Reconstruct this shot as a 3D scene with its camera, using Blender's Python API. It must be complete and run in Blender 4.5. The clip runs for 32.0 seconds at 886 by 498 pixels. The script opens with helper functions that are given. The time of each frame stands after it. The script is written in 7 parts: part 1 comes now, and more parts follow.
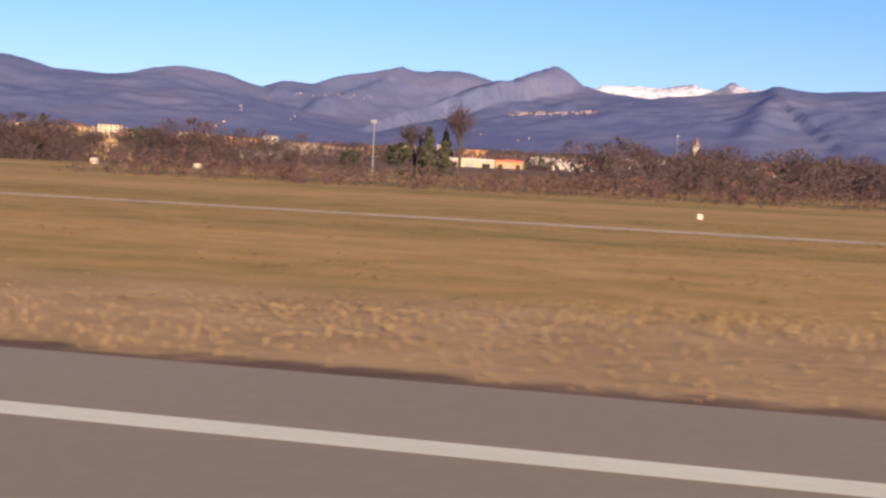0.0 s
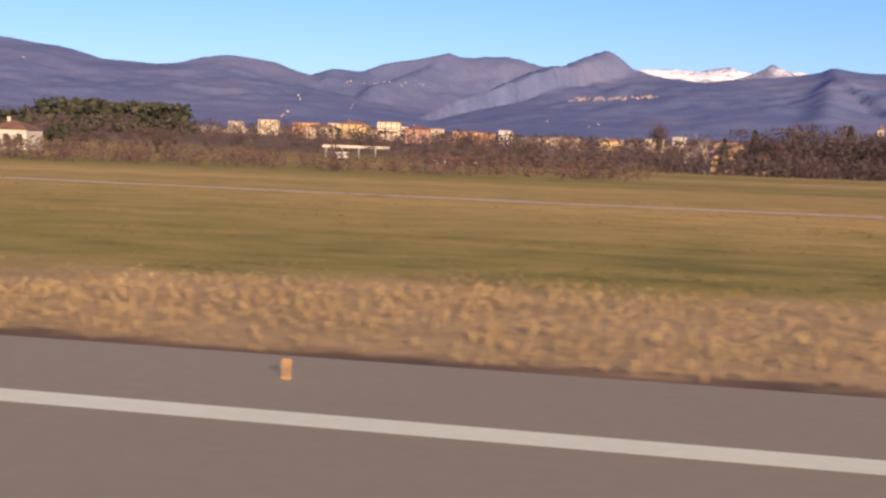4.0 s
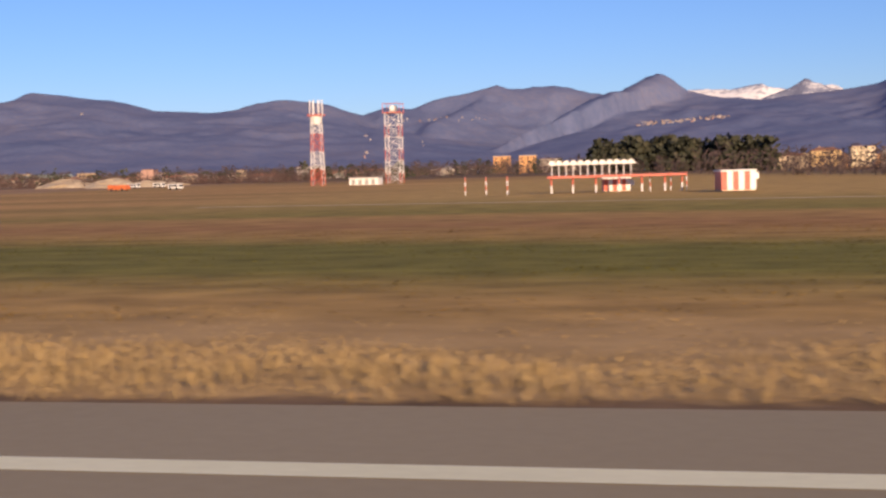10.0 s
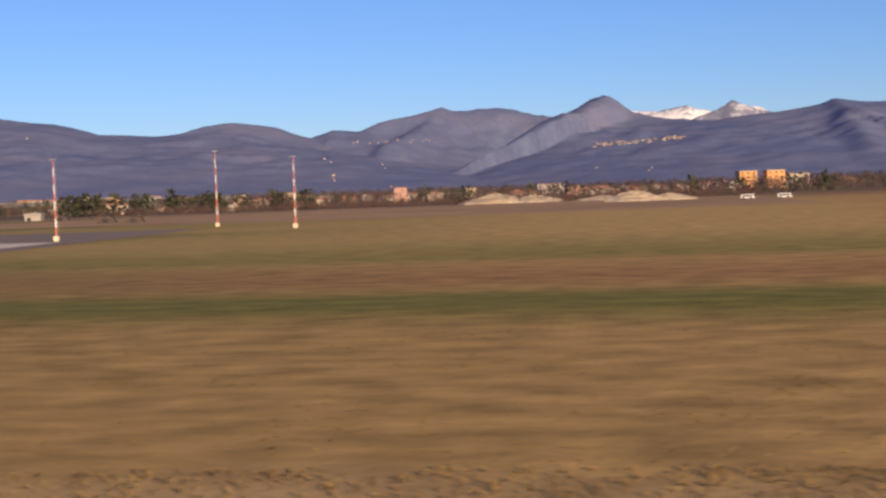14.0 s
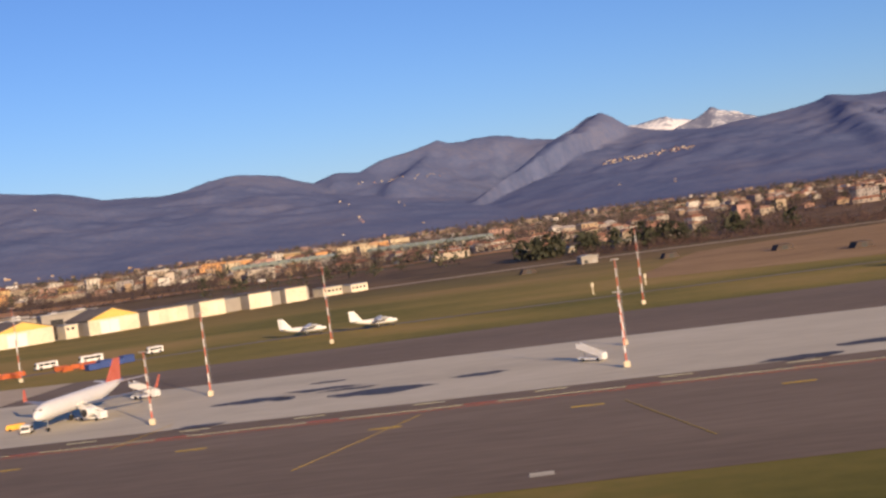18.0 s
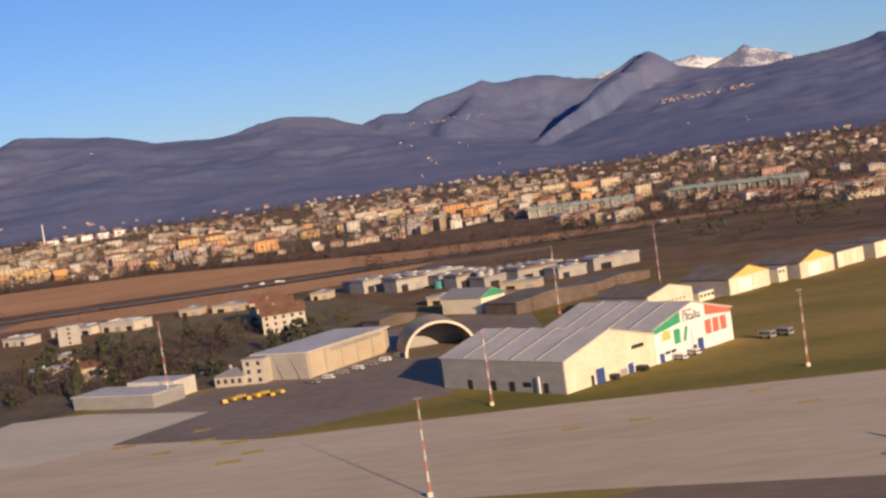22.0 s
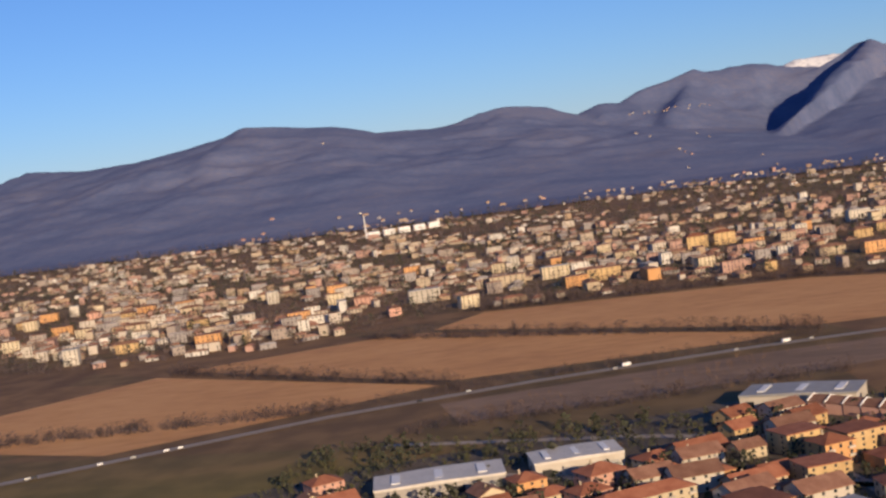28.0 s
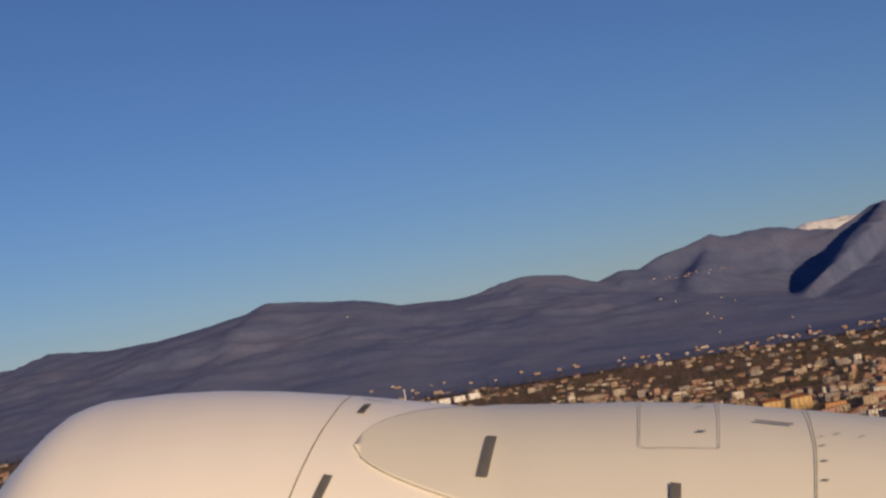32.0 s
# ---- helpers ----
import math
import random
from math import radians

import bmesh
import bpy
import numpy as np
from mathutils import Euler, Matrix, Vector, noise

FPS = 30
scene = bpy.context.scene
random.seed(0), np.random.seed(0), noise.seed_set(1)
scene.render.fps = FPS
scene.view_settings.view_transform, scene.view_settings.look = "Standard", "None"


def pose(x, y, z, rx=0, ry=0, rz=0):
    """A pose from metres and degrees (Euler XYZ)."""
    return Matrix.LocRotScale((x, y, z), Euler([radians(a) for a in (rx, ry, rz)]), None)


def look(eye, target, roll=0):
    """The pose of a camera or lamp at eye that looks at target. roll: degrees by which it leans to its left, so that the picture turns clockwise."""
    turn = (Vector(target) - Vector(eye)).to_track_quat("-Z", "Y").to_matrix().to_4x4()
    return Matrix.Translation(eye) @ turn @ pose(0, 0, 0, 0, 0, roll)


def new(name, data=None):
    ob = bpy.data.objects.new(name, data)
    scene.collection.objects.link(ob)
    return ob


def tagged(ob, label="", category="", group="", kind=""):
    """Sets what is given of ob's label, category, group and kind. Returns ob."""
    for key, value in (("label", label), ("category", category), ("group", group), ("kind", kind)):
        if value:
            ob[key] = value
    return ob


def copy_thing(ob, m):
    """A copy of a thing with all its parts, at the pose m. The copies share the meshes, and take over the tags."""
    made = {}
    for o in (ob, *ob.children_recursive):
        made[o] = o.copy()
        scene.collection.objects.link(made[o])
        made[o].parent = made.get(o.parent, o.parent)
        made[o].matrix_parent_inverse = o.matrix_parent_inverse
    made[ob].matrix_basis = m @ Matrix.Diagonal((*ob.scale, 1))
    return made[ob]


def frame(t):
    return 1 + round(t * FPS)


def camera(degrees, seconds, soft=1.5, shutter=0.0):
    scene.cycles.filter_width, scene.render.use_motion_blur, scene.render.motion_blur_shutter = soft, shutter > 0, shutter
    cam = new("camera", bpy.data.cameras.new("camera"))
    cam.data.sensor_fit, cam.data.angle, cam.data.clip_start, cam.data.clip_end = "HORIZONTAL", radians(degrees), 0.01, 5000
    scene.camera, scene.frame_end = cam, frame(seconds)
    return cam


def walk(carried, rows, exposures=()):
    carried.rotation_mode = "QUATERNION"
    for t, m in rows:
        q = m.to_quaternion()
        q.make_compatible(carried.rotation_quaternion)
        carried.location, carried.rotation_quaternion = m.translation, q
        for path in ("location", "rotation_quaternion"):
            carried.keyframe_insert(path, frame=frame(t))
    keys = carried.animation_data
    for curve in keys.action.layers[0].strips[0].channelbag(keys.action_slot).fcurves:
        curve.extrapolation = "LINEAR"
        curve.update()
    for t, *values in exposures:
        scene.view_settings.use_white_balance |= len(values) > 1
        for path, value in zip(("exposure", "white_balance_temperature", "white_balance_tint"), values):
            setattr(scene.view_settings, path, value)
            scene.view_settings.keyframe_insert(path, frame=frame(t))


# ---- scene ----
cam = camera(37.26, 32.0, soft=2.6, shutter=0.08)
# seconds, place of the eye, heading to the left of north, tilt, roll
PATH = [
    (0, -0, 0.02, 1.83, 12.73, -4.29, 2.54),
    (0.5, -13.76, -0.01, 1.82, 12.45, -4.85, 2.39),
    (1, -27.32, 0.01, 1.82, 12.64, -5.08, 2.8),
    (1.5, -41.53, -0, 1.82, 13.39, -5.22, 1.79),
    (2, -55.77, 0.02, 1.83, 12.73, -4.86, 1.93),
    (2.5, -70.54, -0.01, 1.82, 12.78, -5.4, 2.43),
    (3, -85.2, -0.01, 1.82, 11.87, -4.6, 2.93),
    (3.5, -99.93, 0.01, 1.82, 12.96, -5.09, 1.84),
    (5.5, -159, -0.01, 1.81, 11.88, -4.04, 1.72),
    (6, -173.46, -0, 1.82, 11.58, -4.05, 1.71),
    (6.5, -188.75, 0, 1.82, 11.99, -4.02, 1.57),
    (7, -204.03, -0.01, 1.82, 11.08, -3.44, 2.11),
    (7.5, -218.97, 0, 1.82, 10.9, -2.89, 1.37),
    (8, -234.1, 0.01, 1.82, 11.38, -3.41, 1.7),
    (8.5, -249.45, -0.01, 1.82, 11.17, -3.42, 1.35),
    (9, -264.3, -0.01, 1.82, 11.01, -3.61, 1.74),
    (9.5, -279.21, -0, 1.83, 10.74, -3.69, 0.75),
    (10, -294.74, -0.01, 1.86, 12.27, -3.44, -1.6),
    (10.5, -310.21, -0.01, 1.93, 10.96, -3.58, -1.76),
    (11, -326.04, 0, 2.01, 11.08, -3.43, -2.97),
    (11.5, -341.84, 0.01, 2.18, 10.55, -3.23, -4.04),
    (12, -358.43, 0.01, 2.37, 10.4, -2.76, -4.87),
    (12.5, -375.41, -0.01, 2.6, 9.96, -2.06, -3.95),
    (13, -392.51, -0.05, 2.85, 8.63, -2.02, -2.84),
    (13.5, -410.17, -0.09, 3.16, 7.66, -2.19, -1.92),
    (15.5, -479.2, -0.3, 5.61, 7.06, -3.91, -3.77),
    (16, -495.69, -0.33, 6.89, 7.56, -3.34, -5.58),
    (16.5, -512.04, -0.35, 8.3, 7.42, -2.93, -8.16),
    (17, -528.25, -0.37, 9.85, 7.37, -3.37, -8.91),
    (17.5, -544.32, -0.37, 11.51, 5.74, -2.66, -7.84),
    (18, -560.49, -0.36, 13.3, 5.36, -1.29, -7.62),
    (18.5, -577.04, -0.35, 15.22, 5.48, -1.01, -7.93),
    (19, -594.01, -0.32, 17.25, 5.59, -1.82, -7.72),
    (19.5, -611.11, -0.28, 19.42, 6.17, -2.54, -8.67),
    (20, -628.22, -0.23, 21.64, 6.27, -3.43, -8.55),
    (20.5, -645.09, -0.15, 23.87, 6.65, -3.56, -9.1),
    (21, -661.18, -0.07, 26.18, 5.99, -3.44, -8.37),
    (21.5, -678.33, 0.01, 28.53, 5.27, -3.43, -8.3),
    (22, -695.65, 0.08, 31.01, 5.23, -3.89, -8.08),
    (22.5, -713.12, 0.15, 33.59, 5.43, -2.84, -8.6),
    (23, -731.32, 0.2, 36.23, 4.86, -3.08, -7.88),
    (23.5, -749.17, 0.23, 38.79, 4.68, -2.75, -7.94),
    (24, -767.61, 0.24, 41.3, 6.49, -2.46, -8.57),
    (24.5, -785.57, 0.25, 43.86, 6.65, -2.84, -7.76),
    (25, -803.7, 0.25, 46.58, 7.35, -3.92, -7.77),
    (25.5, -821.74, 0.26, 49.36, 7.59, -4.61, -8.14),
    (26, -839.95, 0.26, 52.12, 8.16, -5.41, -7.48),
    (26.5, -858.65, 0.26, 55.01, 9.37, -6.15, -7.25),
    (28.5, -935.12, 0.22, 67.72, 10.23, -2.89, -7.75),
    (28.7, -942.72, 0.21, 69.3, 9.97, -2.76, -7.37),
    (28.8, -946.52, 0.2, 70.3, 9.84, -2.7, -7.18),
    (28.9, -949.72, 0.2, 70.9, 9.71, -2.63, -6.99),
    (29, -950.729, 0.204, 70.185, 9.58, -2.57, -6.8),
    (29.5, -950.723, 0.198, 70.094, 10.18, -1.7, -6.17),
    (30, -950.729, 0.191, 70.025, 9.96, -0.2, -5.67),
    (30.5, -950.683, 0.188, 70.002, 10.12, 2.87, -6.29),
    (31, -950.655, 0.186, 69.973, 9.59, 4.98, -6.7),
    (31.5, -950.619, 0.201, 69.946, 10.87, 3.78, -7.91),
    (32, -950.62, 0.2, 69.917, 9.36, 3.71, -9.3),
]
EXPOSURES = [(0, 0.80, 6300, 29), (6, 0.70, 6400, 28), (9, 0.50, 6550, 27), (12, 0.52, 6700, 26), (13.5, 0.44, 6650, 23), (16, 0.74, 6700, 24), (17, 0.63, 6650, 22), (19, 0.28, 6600, 21), (26, 0.33, 6400, 22), (29, 0.08, 6250, 18), (30, -0.28, 6350, 17), (31, -0.5, 6200, 14), (32, -0.4, 6900, 20)]

def eye_pose(x, y, z, heading, tilt, roll):
    a, b = radians(heading), radians(tilt)
    way = Vector((-math.sin(a) * math.cos(b), math.cos(a) * math.cos(b), math.sin(b)))
    eye = Vector((x, y, z))
    return look(eye, eye + way, roll)


walk(cam, [(t, eye_pose(*row)) for t, *row in PATH], exposures=EXPOSURES)

# ---- world and sun ----
SUN_AZ, SUN_EL = 150.0, 14.5  # clockwise from north, above the horizon
world = bpy.data.worlds.new("sky")
scene.world = world
world.use_nodes = True
wt = world.node_tree
wt.nodes.clear()
sky = wt.nodes.new("ShaderNodeTexSky")
sky.sky_type = "NISHITA"
sky.sun_disc = False
sky.sun_elevation, sky.sun_rotation = radians(SUN_EL), radians(SUN_AZ)
sky.altitude, sky.air_density, sky.dust_density, sky.ozone_density = 0, 1.0, 0.0, 6.0
bg = wt.nodes.new("ShaderNodeBackground")
bg.inputs["Strength"].default_value = 0.088
wout = wt.nodes.new("ShaderNodeOutputWorld")
cast = wt.nodes.new("ShaderNodeVectorMath")  # the thin violet-blue of a dry winter morning
cast.operation = "MULTIPLY"
cast.inputs[1].default_value = (0.86, 0.895, 1.03)
wt.links.new(sky.outputs[0], cast.inputs[0])
wt.links.new(cast.outputs[0], bg.inputs[0])
wt.links.new(bg.outputs[0], wout.inputs[0])

sun = new("sun", bpy.data.lights.new("sun", "SUN"))
sun.data.energy, sun.data.angle, sun.data.color = 4.7, radians(0.6), (1.0, 0.77, 0.455)
sun_way = Vector((math.sin(radians(SUN_AZ)) * math.cos(radians(SUN_EL)), math.cos(radians(SUN_AZ)) * math.cos(radians(SUN_EL)), math.sin(radians(SUN_EL))))
sun.matrix_world = look(sun_way * 500, (0, 0, 0))


# ---- materials ----
def material(name, colours, scale=1.0, rough=0.85, metal=0.0, bump=0.0, vary=0.0, fine=8.0, stretch=(1, 1, 1), spec=0.3):
    """Two noises, broad and fine, mix three colours; vary: how far each object's own tone differs."""
    m = bpy.data.materials.new(name)
    m.use_nodes = True
    nt = m.node_tree
    p = nt.nodes["Principled BSDF"]
    geo = nt.nodes.new("ShaderNodeNewGeometry")
    mp = nt.nodes.new("ShaderNodeMapping")
    mp.inputs["Scale"].default_value = stretch
    nt.links.new(geo.outputs["Position"], mp.inputs["Vector"])
    n1 = nt.nodes.new("ShaderNodeTexNoise")
    n1.inputs["Scale"].default_value, n1.inputs["Detail"].default_value = scale, 5
    n2 = nt.nodes.new("ShaderNodeTexNoise")
    n2.inputs["Scale"].default_value, n2.inputs["Detail"].default_value = scale * fine, 4
    nt.links.new(mp.outputs[0], n1.inputs["Vector"])
    nt.links.new(mp.outputs[0], n2.inputs["Vector"])
    mix = nt.nodes.new("ShaderNodeMath")
    mix.operation = "MULTIPLY_ADD"
    mix.inputs[1].default_value = 0.45
    nt.links.new(n2.outputs[0], mix.inputs[0])
    half = nt.nodes.new("ShaderNodeMath")
    half.operation = "MULTIPLY"
    half.inputs[1].default_value = 0.55
    nt.links.new(n1.outputs[0], half.inputs[0])
    nt.links.new(half.outputs[0], mix.inputs[2])
    ramp = nt.nodes.new("ShaderNodeValToRGB")
    el = ramp.color_ramp.elements
    cs = colours if len(colours) > 1 else [colours[0], colours[0]]
    el[0].position, el[0].color = 0.36, (*cs[0], 1)
    el[1].position, el[1].color = 0.64, (*cs[-1], 1)
    if len(cs) == 3:
        e = el.new(0.5)
        e.color = (*cs[1], 1)
    nt.links.new(mix.outputs[0], ramp.inputs[0])
    out = ramp.outputs[0]
    if vary:
        info = nt.nodes.new("ShaderNodeObjectInfo")
        hsv = nt.nodes.new("ShaderNodeHueSaturation")
        mr = nt.nodes.new("ShaderNodeMapRange")
        mr.inputs[3].default_value, mr.inputs[4].default_value = 1 - vary, 1 + vary
        nt.links.new(info.outputs["Random"], mr.inputs[0])
        nt.links.new(mr.outputs[0], hsv.inputs["Value"])
        nt.links.new(out, hsv.inputs["Color"])
        out = hsv.outputs[0]
    nt.links.new(out, p.inputs["Base Color"])
    p.inputs["Roughness"].default_value, p.inputs["Metallic"].default_value = rough, metal
    p.inputs["Specular IOR Level"].default_value = spec
    if bump:
        b = nt.nodes.new("ShaderNodeBump")
        b.inputs["Strength"].default_value, b.inputs["Distance"].default_value = min(1, bump), 0.05 / max(scale, 0.05)
        nt.links.new(n2.outputs[0], b.inputs["Height"])
        nt.links.new(b.outputs[0], p.inputs["Normal"])
    return m


def island_material(name, colours, rough=0.9, lean=None):
    """Each loose piece of a joined mesh takes its own tone out of the colours."""
    m = bpy.data.materials.new(name)
    m.use_nodes = True
    nt = m.node_tree
    p = nt.nodes["Principled BSDF"]
    geo = nt.nodes.new("ShaderNodeNewGeometry")
    ramp = nt.nodes.new("ShaderNodeValToRGB")
    ramp.color_ramp.interpolation = "CONSTANT"
    el = ramp.color_ramp.elements
    for k, c in enumerate(colours):
        e = el[k] if k < 2 else el.new(k / len(colours))
        e.position, e.color = k / len(colours), (*c, 1)
    nt.links.new(geo.outputs["Random Per Island"], ramp.inputs[0])
    nt.links.new(ramp.outputs[0], p.inputs["Base Color"])
    p.inputs["Roughness"].default_value, p.inputs["Specular IOR Level"].default_value = rough, 0.2
    if lean:
        # soft blades shade together, like a brushed pile
        c = nt.nodes.new("ShaderNodeCombineXYZ")
        for k in range(3):
            c.inputs[k].default_value = Vector(lean).normalized()[k]
        nt.links.new(c.outputs[0], p.inputs["Normal"])
    return m


MAT = dict(
    asphalt=material("asphalt", [(0.295, 0.243, 0.148), (0.312, 0.258, 0.158), (0.33, 0.273, 0.168)], 0.12, 0.85, fine=60),
    apron_dark=material("taxiway_asphalt", [(0.175, 0.125, 0.084), (0.215, 0.156, 0.106), (0.255, 0.188, 0.13)], 0.06, 0.85, fine=12, stretch=(0.35, 1.6, 1)),
    concrete=material("apron_concrete", [(0.55, 0.48, 0.35), (0.625, 0.55, 0.405), (0.69, 0.61, 0.46)], 0.08, 0.8, fine=10, stretch=(0.4, 1.5, 1)),
    paint=material("white_marking_paint", [(0.74, 0.72, 0.47), (0.84, 0.82, 0.55)], 0.6, 0.7, fine=20),
    yellow_paint=material("yellow_marking_paint", [(0.45, 0.30, 0.05), (0.62, 0.42, 0.08)], 0.6, 0.7),
    red_paint=material("red_marking_paint", [(0.42, 0.09, 0.05), (0.55, 0.14, 0.09)], 0.6, 0.7),
    oil=material("oil_stain", [(0.05, 0.045, 0.042), (0.12, 0.10, 0.09)], 0.3, 0.6),
    white=material("white_coating", [(0.72, 0.71, 0.68), (0.80, 0.79, 0.77)], 0.5, 0.45, fine=6),
    red=material("faded_signal_red", [(0.55, 0.13, 0.085), (0.62, 0.175, 0.12)], 0.7, 0.5),
    orange=material("orange_plastic", [(0.42, 0.10, 0.035), (0.60, 0.165, 0.055)], 0.7, 0.5, vary=0.15),
    amber=material("amber_plastic", [(0.75, 0.36, 0.04), (0.85, 0.45, 0.06)], 2, 0.4),
    steel=material("galvanised_steel", [(0.35, 0.35, 0.34), (0.48, 0.48, 0.47)], 1.5, 0.45, 0.6),
    grey_metal=material("grey_sheet_metal", [(0.30, 0.29, 0.28), (0.38, 0.37, 0.35)], 0.4, 0.6, 0.2, stretch=(1, 1, 3)),
    roof_metal=material("pale_metal_roof", [(0.50, 0.465, 0.41), (0.58, 0.54, 0.475), (0.66, 0.615, 0.545)], 0.15, 0.55, 0.1, fine=9),
    cream=material("cream_wall", [(0.62, 0.54, 0.40), (0.72, 0.64, 0.49), (0.78, 0.70, 0.55)], 0.25, 0.85, fine=9, vary=0.08),
    hangar_yellow=material("yellow_hangar_sheet", [(0.70, 0.44, 0.11), (0.78, 0.51, 0.15)], 0.3, 0.7, stretch=(1, 1, 3)),
    dark=material("dark_opening", [(0.018, 0.018, 0.02), (0.035, 0.035, 0.04)], 0.5, 0.4),
    glass=material("window_glass", [(0.03, 0.035, 0.045), (0.06, 0.065, 0.075)], 0.6, 0.12, spec=0.6),
    blue=material("blue_sheet", [(0.03, 0.06, 0.20), (0.05, 0.09, 0.28)], 0.6, 0.5),
    green=material("green_sheet", [(0.03, 0.28, 0.14), (0.05, 0.34, 0.18)], 0.6, 0.6),
    teal=material("teal_paint", [(0.10, 0.36, 0.33), (0.14, 0.42, 0.38)], 0.6, 0.6),
    bark=material("bark", [(0.06, 0.046, 0.04), (0.105, 0.08, 0.068)], 2.0, 0.95),
    pale_bark=material("pale_bark", [(0.35, 0.29, 0.23), (0.48, 0.41, 0.33)], 2.0, 0.9),
    tile=material("clay_roof_tile", [(0.22, 0.075, 0.042), (0.29, 0.11, 0.06), (0.36, 0.15, 0.085)], 0.5, 0.9, bump=0.3, vary=0.25, fine=12),
    old_tile=material("weathered_roof_tile", [(0.18, 0.085, 0.055), (0.245, 0.125, 0.082), (0.30, 0.165, 0.11)], 0.5, 0.9, bump=0.3, vary=0.2, fine=12),
    soil=material("ploughed_soil", [(0.46, 0.225, 0.09), (0.57, 0.29, 0.115), (0.63, 0.335, 0.14)], 0.03, 0.95, fine=7, stretch=(0.5, 1, 1)),
    gravel=material("gravel_heap", [(0.34, 0.27, 0.19), (0.42, 0.34, 0.24), (0.50, 0.42, 0.31)], 0.4, 0.95, bump=0.6, fine=9),
    rubber=material("black_rubber", [(0.02, 0.02, 0.02), (0.035, 0.035, 0.035)], 3, 0.8),
    motorway=material("road_asphalt", [(0.30, 0.25, 0.205), (0.38, 0.32, 0.265)], 0.1, 0.8),
)
WALLS = [material(n, c, 0.35, 0.9, fine=10, vary=0.14) for n, c in (
    ("ochre_render", [(0.45, 0.30, 0.14), (0.54, 0.385, 0.195)]),
    ("cream_render", [(0.50, 0.41, 0.27), (0.60, 0.505, 0.355)]),
    ("white_render", [(0.45, 0.40, 0.33), (0.55, 0.50, 0.42)]),
    ("pink_render", [(0.52, 0.285, 0.215), (0.60, 0.36, 0.275)]),
    ("orange_render", [(0.52, 0.27, 0.11), (0.60, 0.335, 0.15)]),
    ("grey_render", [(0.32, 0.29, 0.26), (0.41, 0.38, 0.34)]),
    ("sand_render", [(0.43, 0.34, 0.23), (0.53, 0.435, 0.31)]))]
MAT["evergreen"] = island_material("evergreen_leaves", [(0.038, 0.042, 0.028), (0.052, 0.055, 0.035), (0.07, 0.068, 0.044), (0.043, 0.047, 0.032)])
MAT["bush"] = island_material("olive_leaves", [(0.05, 0.055, 0.025), (0.075, 0.075, 0.035), (0.10, 0.09, 0.04)])
MAT["twigs"] = island_material("bare_twigs", [(0.066, 0.048, 0.049), (0.086, 0.06, 0.058), (0.054, 0.041, 0.044), (0.105, 0.074, 0.066)])
MAT["red_twigs"] = island_material("reddish_twigs", [(0.098, 0.06, 0.054), (0.122, 0.074, 0.062), (0.076, 0.05, 0.047)])
MAT["straw"] = island_material("dry_grass", [(0.52, 0.36, 0.16), (0.55, 0.385, 0.175), (0.49, 0.335, 0.145), (0.59, 0.42, 0.20), (0.47, 0.315, 0.135), (0.53, 0.37, 0.165)], lean=(0.15, -0.4, 1.0))
# the bare twigs again, lightened to paint in the haze of distance
MAT["far_twigs"] = island_material("hazed_bare_twigs", [(0.105, 0.08, 0.078), (0.135, 0.098, 0.09), (0.085, 0.066, 0.066), (0.155, 0.115, 0.10)])
MAT["heather"] = island_material("dry_scrub", [(0.17, 0.10, 0.06), (0.21, 0.125, 0.075), (0.13, 0.08, 0.05)])


# ---- helpers ----
def part(name, bm, mat, parent=None, label="", smooth=False):
    """Links a bmesh as one mesh object."""
    me = bpy.data.meshes.new(name)
    bm.normal_update()
    if smooth:
        for f in bm.faces:
            f.smooth = True
    bm.to_mesh(me)
    bm.free()
    if mat:
        me.materials.append(mat)
    ob = new(name, me)
    ob.parent = parent
    if label:
        ob["label"] = label
    return ob


def share(name, ob, parent, m, label=""):
    """Another object on the mesh of ob, at the pose m under parent."""
    o = new(name, ob.data)
    o.parent = parent
    o.matrix_basis = m
    if label:
        o["label"] = label
    return o


def thing(name, m, label, category, group="", kind=""):
    ob = new(name)
    ob.empty_display_size = 0.2
    ob.matrix_basis = m
    return tagged(ob, label, category, group, kind)


def add_box(bm, x0, x1, y0, y1, z0, z1, bevel=0.0):
    vs = [bm.verts.new(p) for p in ((x0, y0, z0), (x1, y0, z0), (x1, y1, z0), (x0, y1, z0), (x0, y0, z1), (x1, y0, z1), (x1, y1, z1), (x0, y1, z1))]
    fs = [bm.faces.new([vs[i] for i in q]) for q in ((3, 2, 1, 0), (4, 5, 6, 7), (0, 1, 5, 4), (1, 2, 6, 5), (2, 3, 7, 6), (3, 0, 4, 7))]
    if bevel:
        bmesh.ops.bevel(bm, geom=list({e for f in fs for e in f.edges}), offset=bevel, segments=1, affect="EDGES")
    return bm


def box(x0, x1, y0, y1, z0, z1, bevel=0.0):
    return add_box(bmesh.new(), x0, x1, y0, y1, z0, z1, bevel)


def add_rod(bm, a, b, r0, r1=None, n=6, cap=True):
    """A tapered rod from a to b."""
    a, b = Vector(a), Vector(b)
    r1 = r0 if r1 is None else r1
    q = (b - a).to_track_quat("Z", "Y")
    rings = []
    for c, r in ((a, r0), (b, r1)):
        rings.append([bm.verts.new(c + q @ Vector((r * math.cos(2 * math.pi * k / n), r * math.sin(2 * math.pi * k / n), 0))) for k in range(n)])
    for k in range(n):
        bm.faces.new((rings[0][k], rings[0][(k + 1) % n], rings[1][(k + 1) % n], rings[1][k]))
    if cap and n > 2:
        bm.faces.new(rings[0][::-1])
        bm.faces.new(rings[1])
    return bm


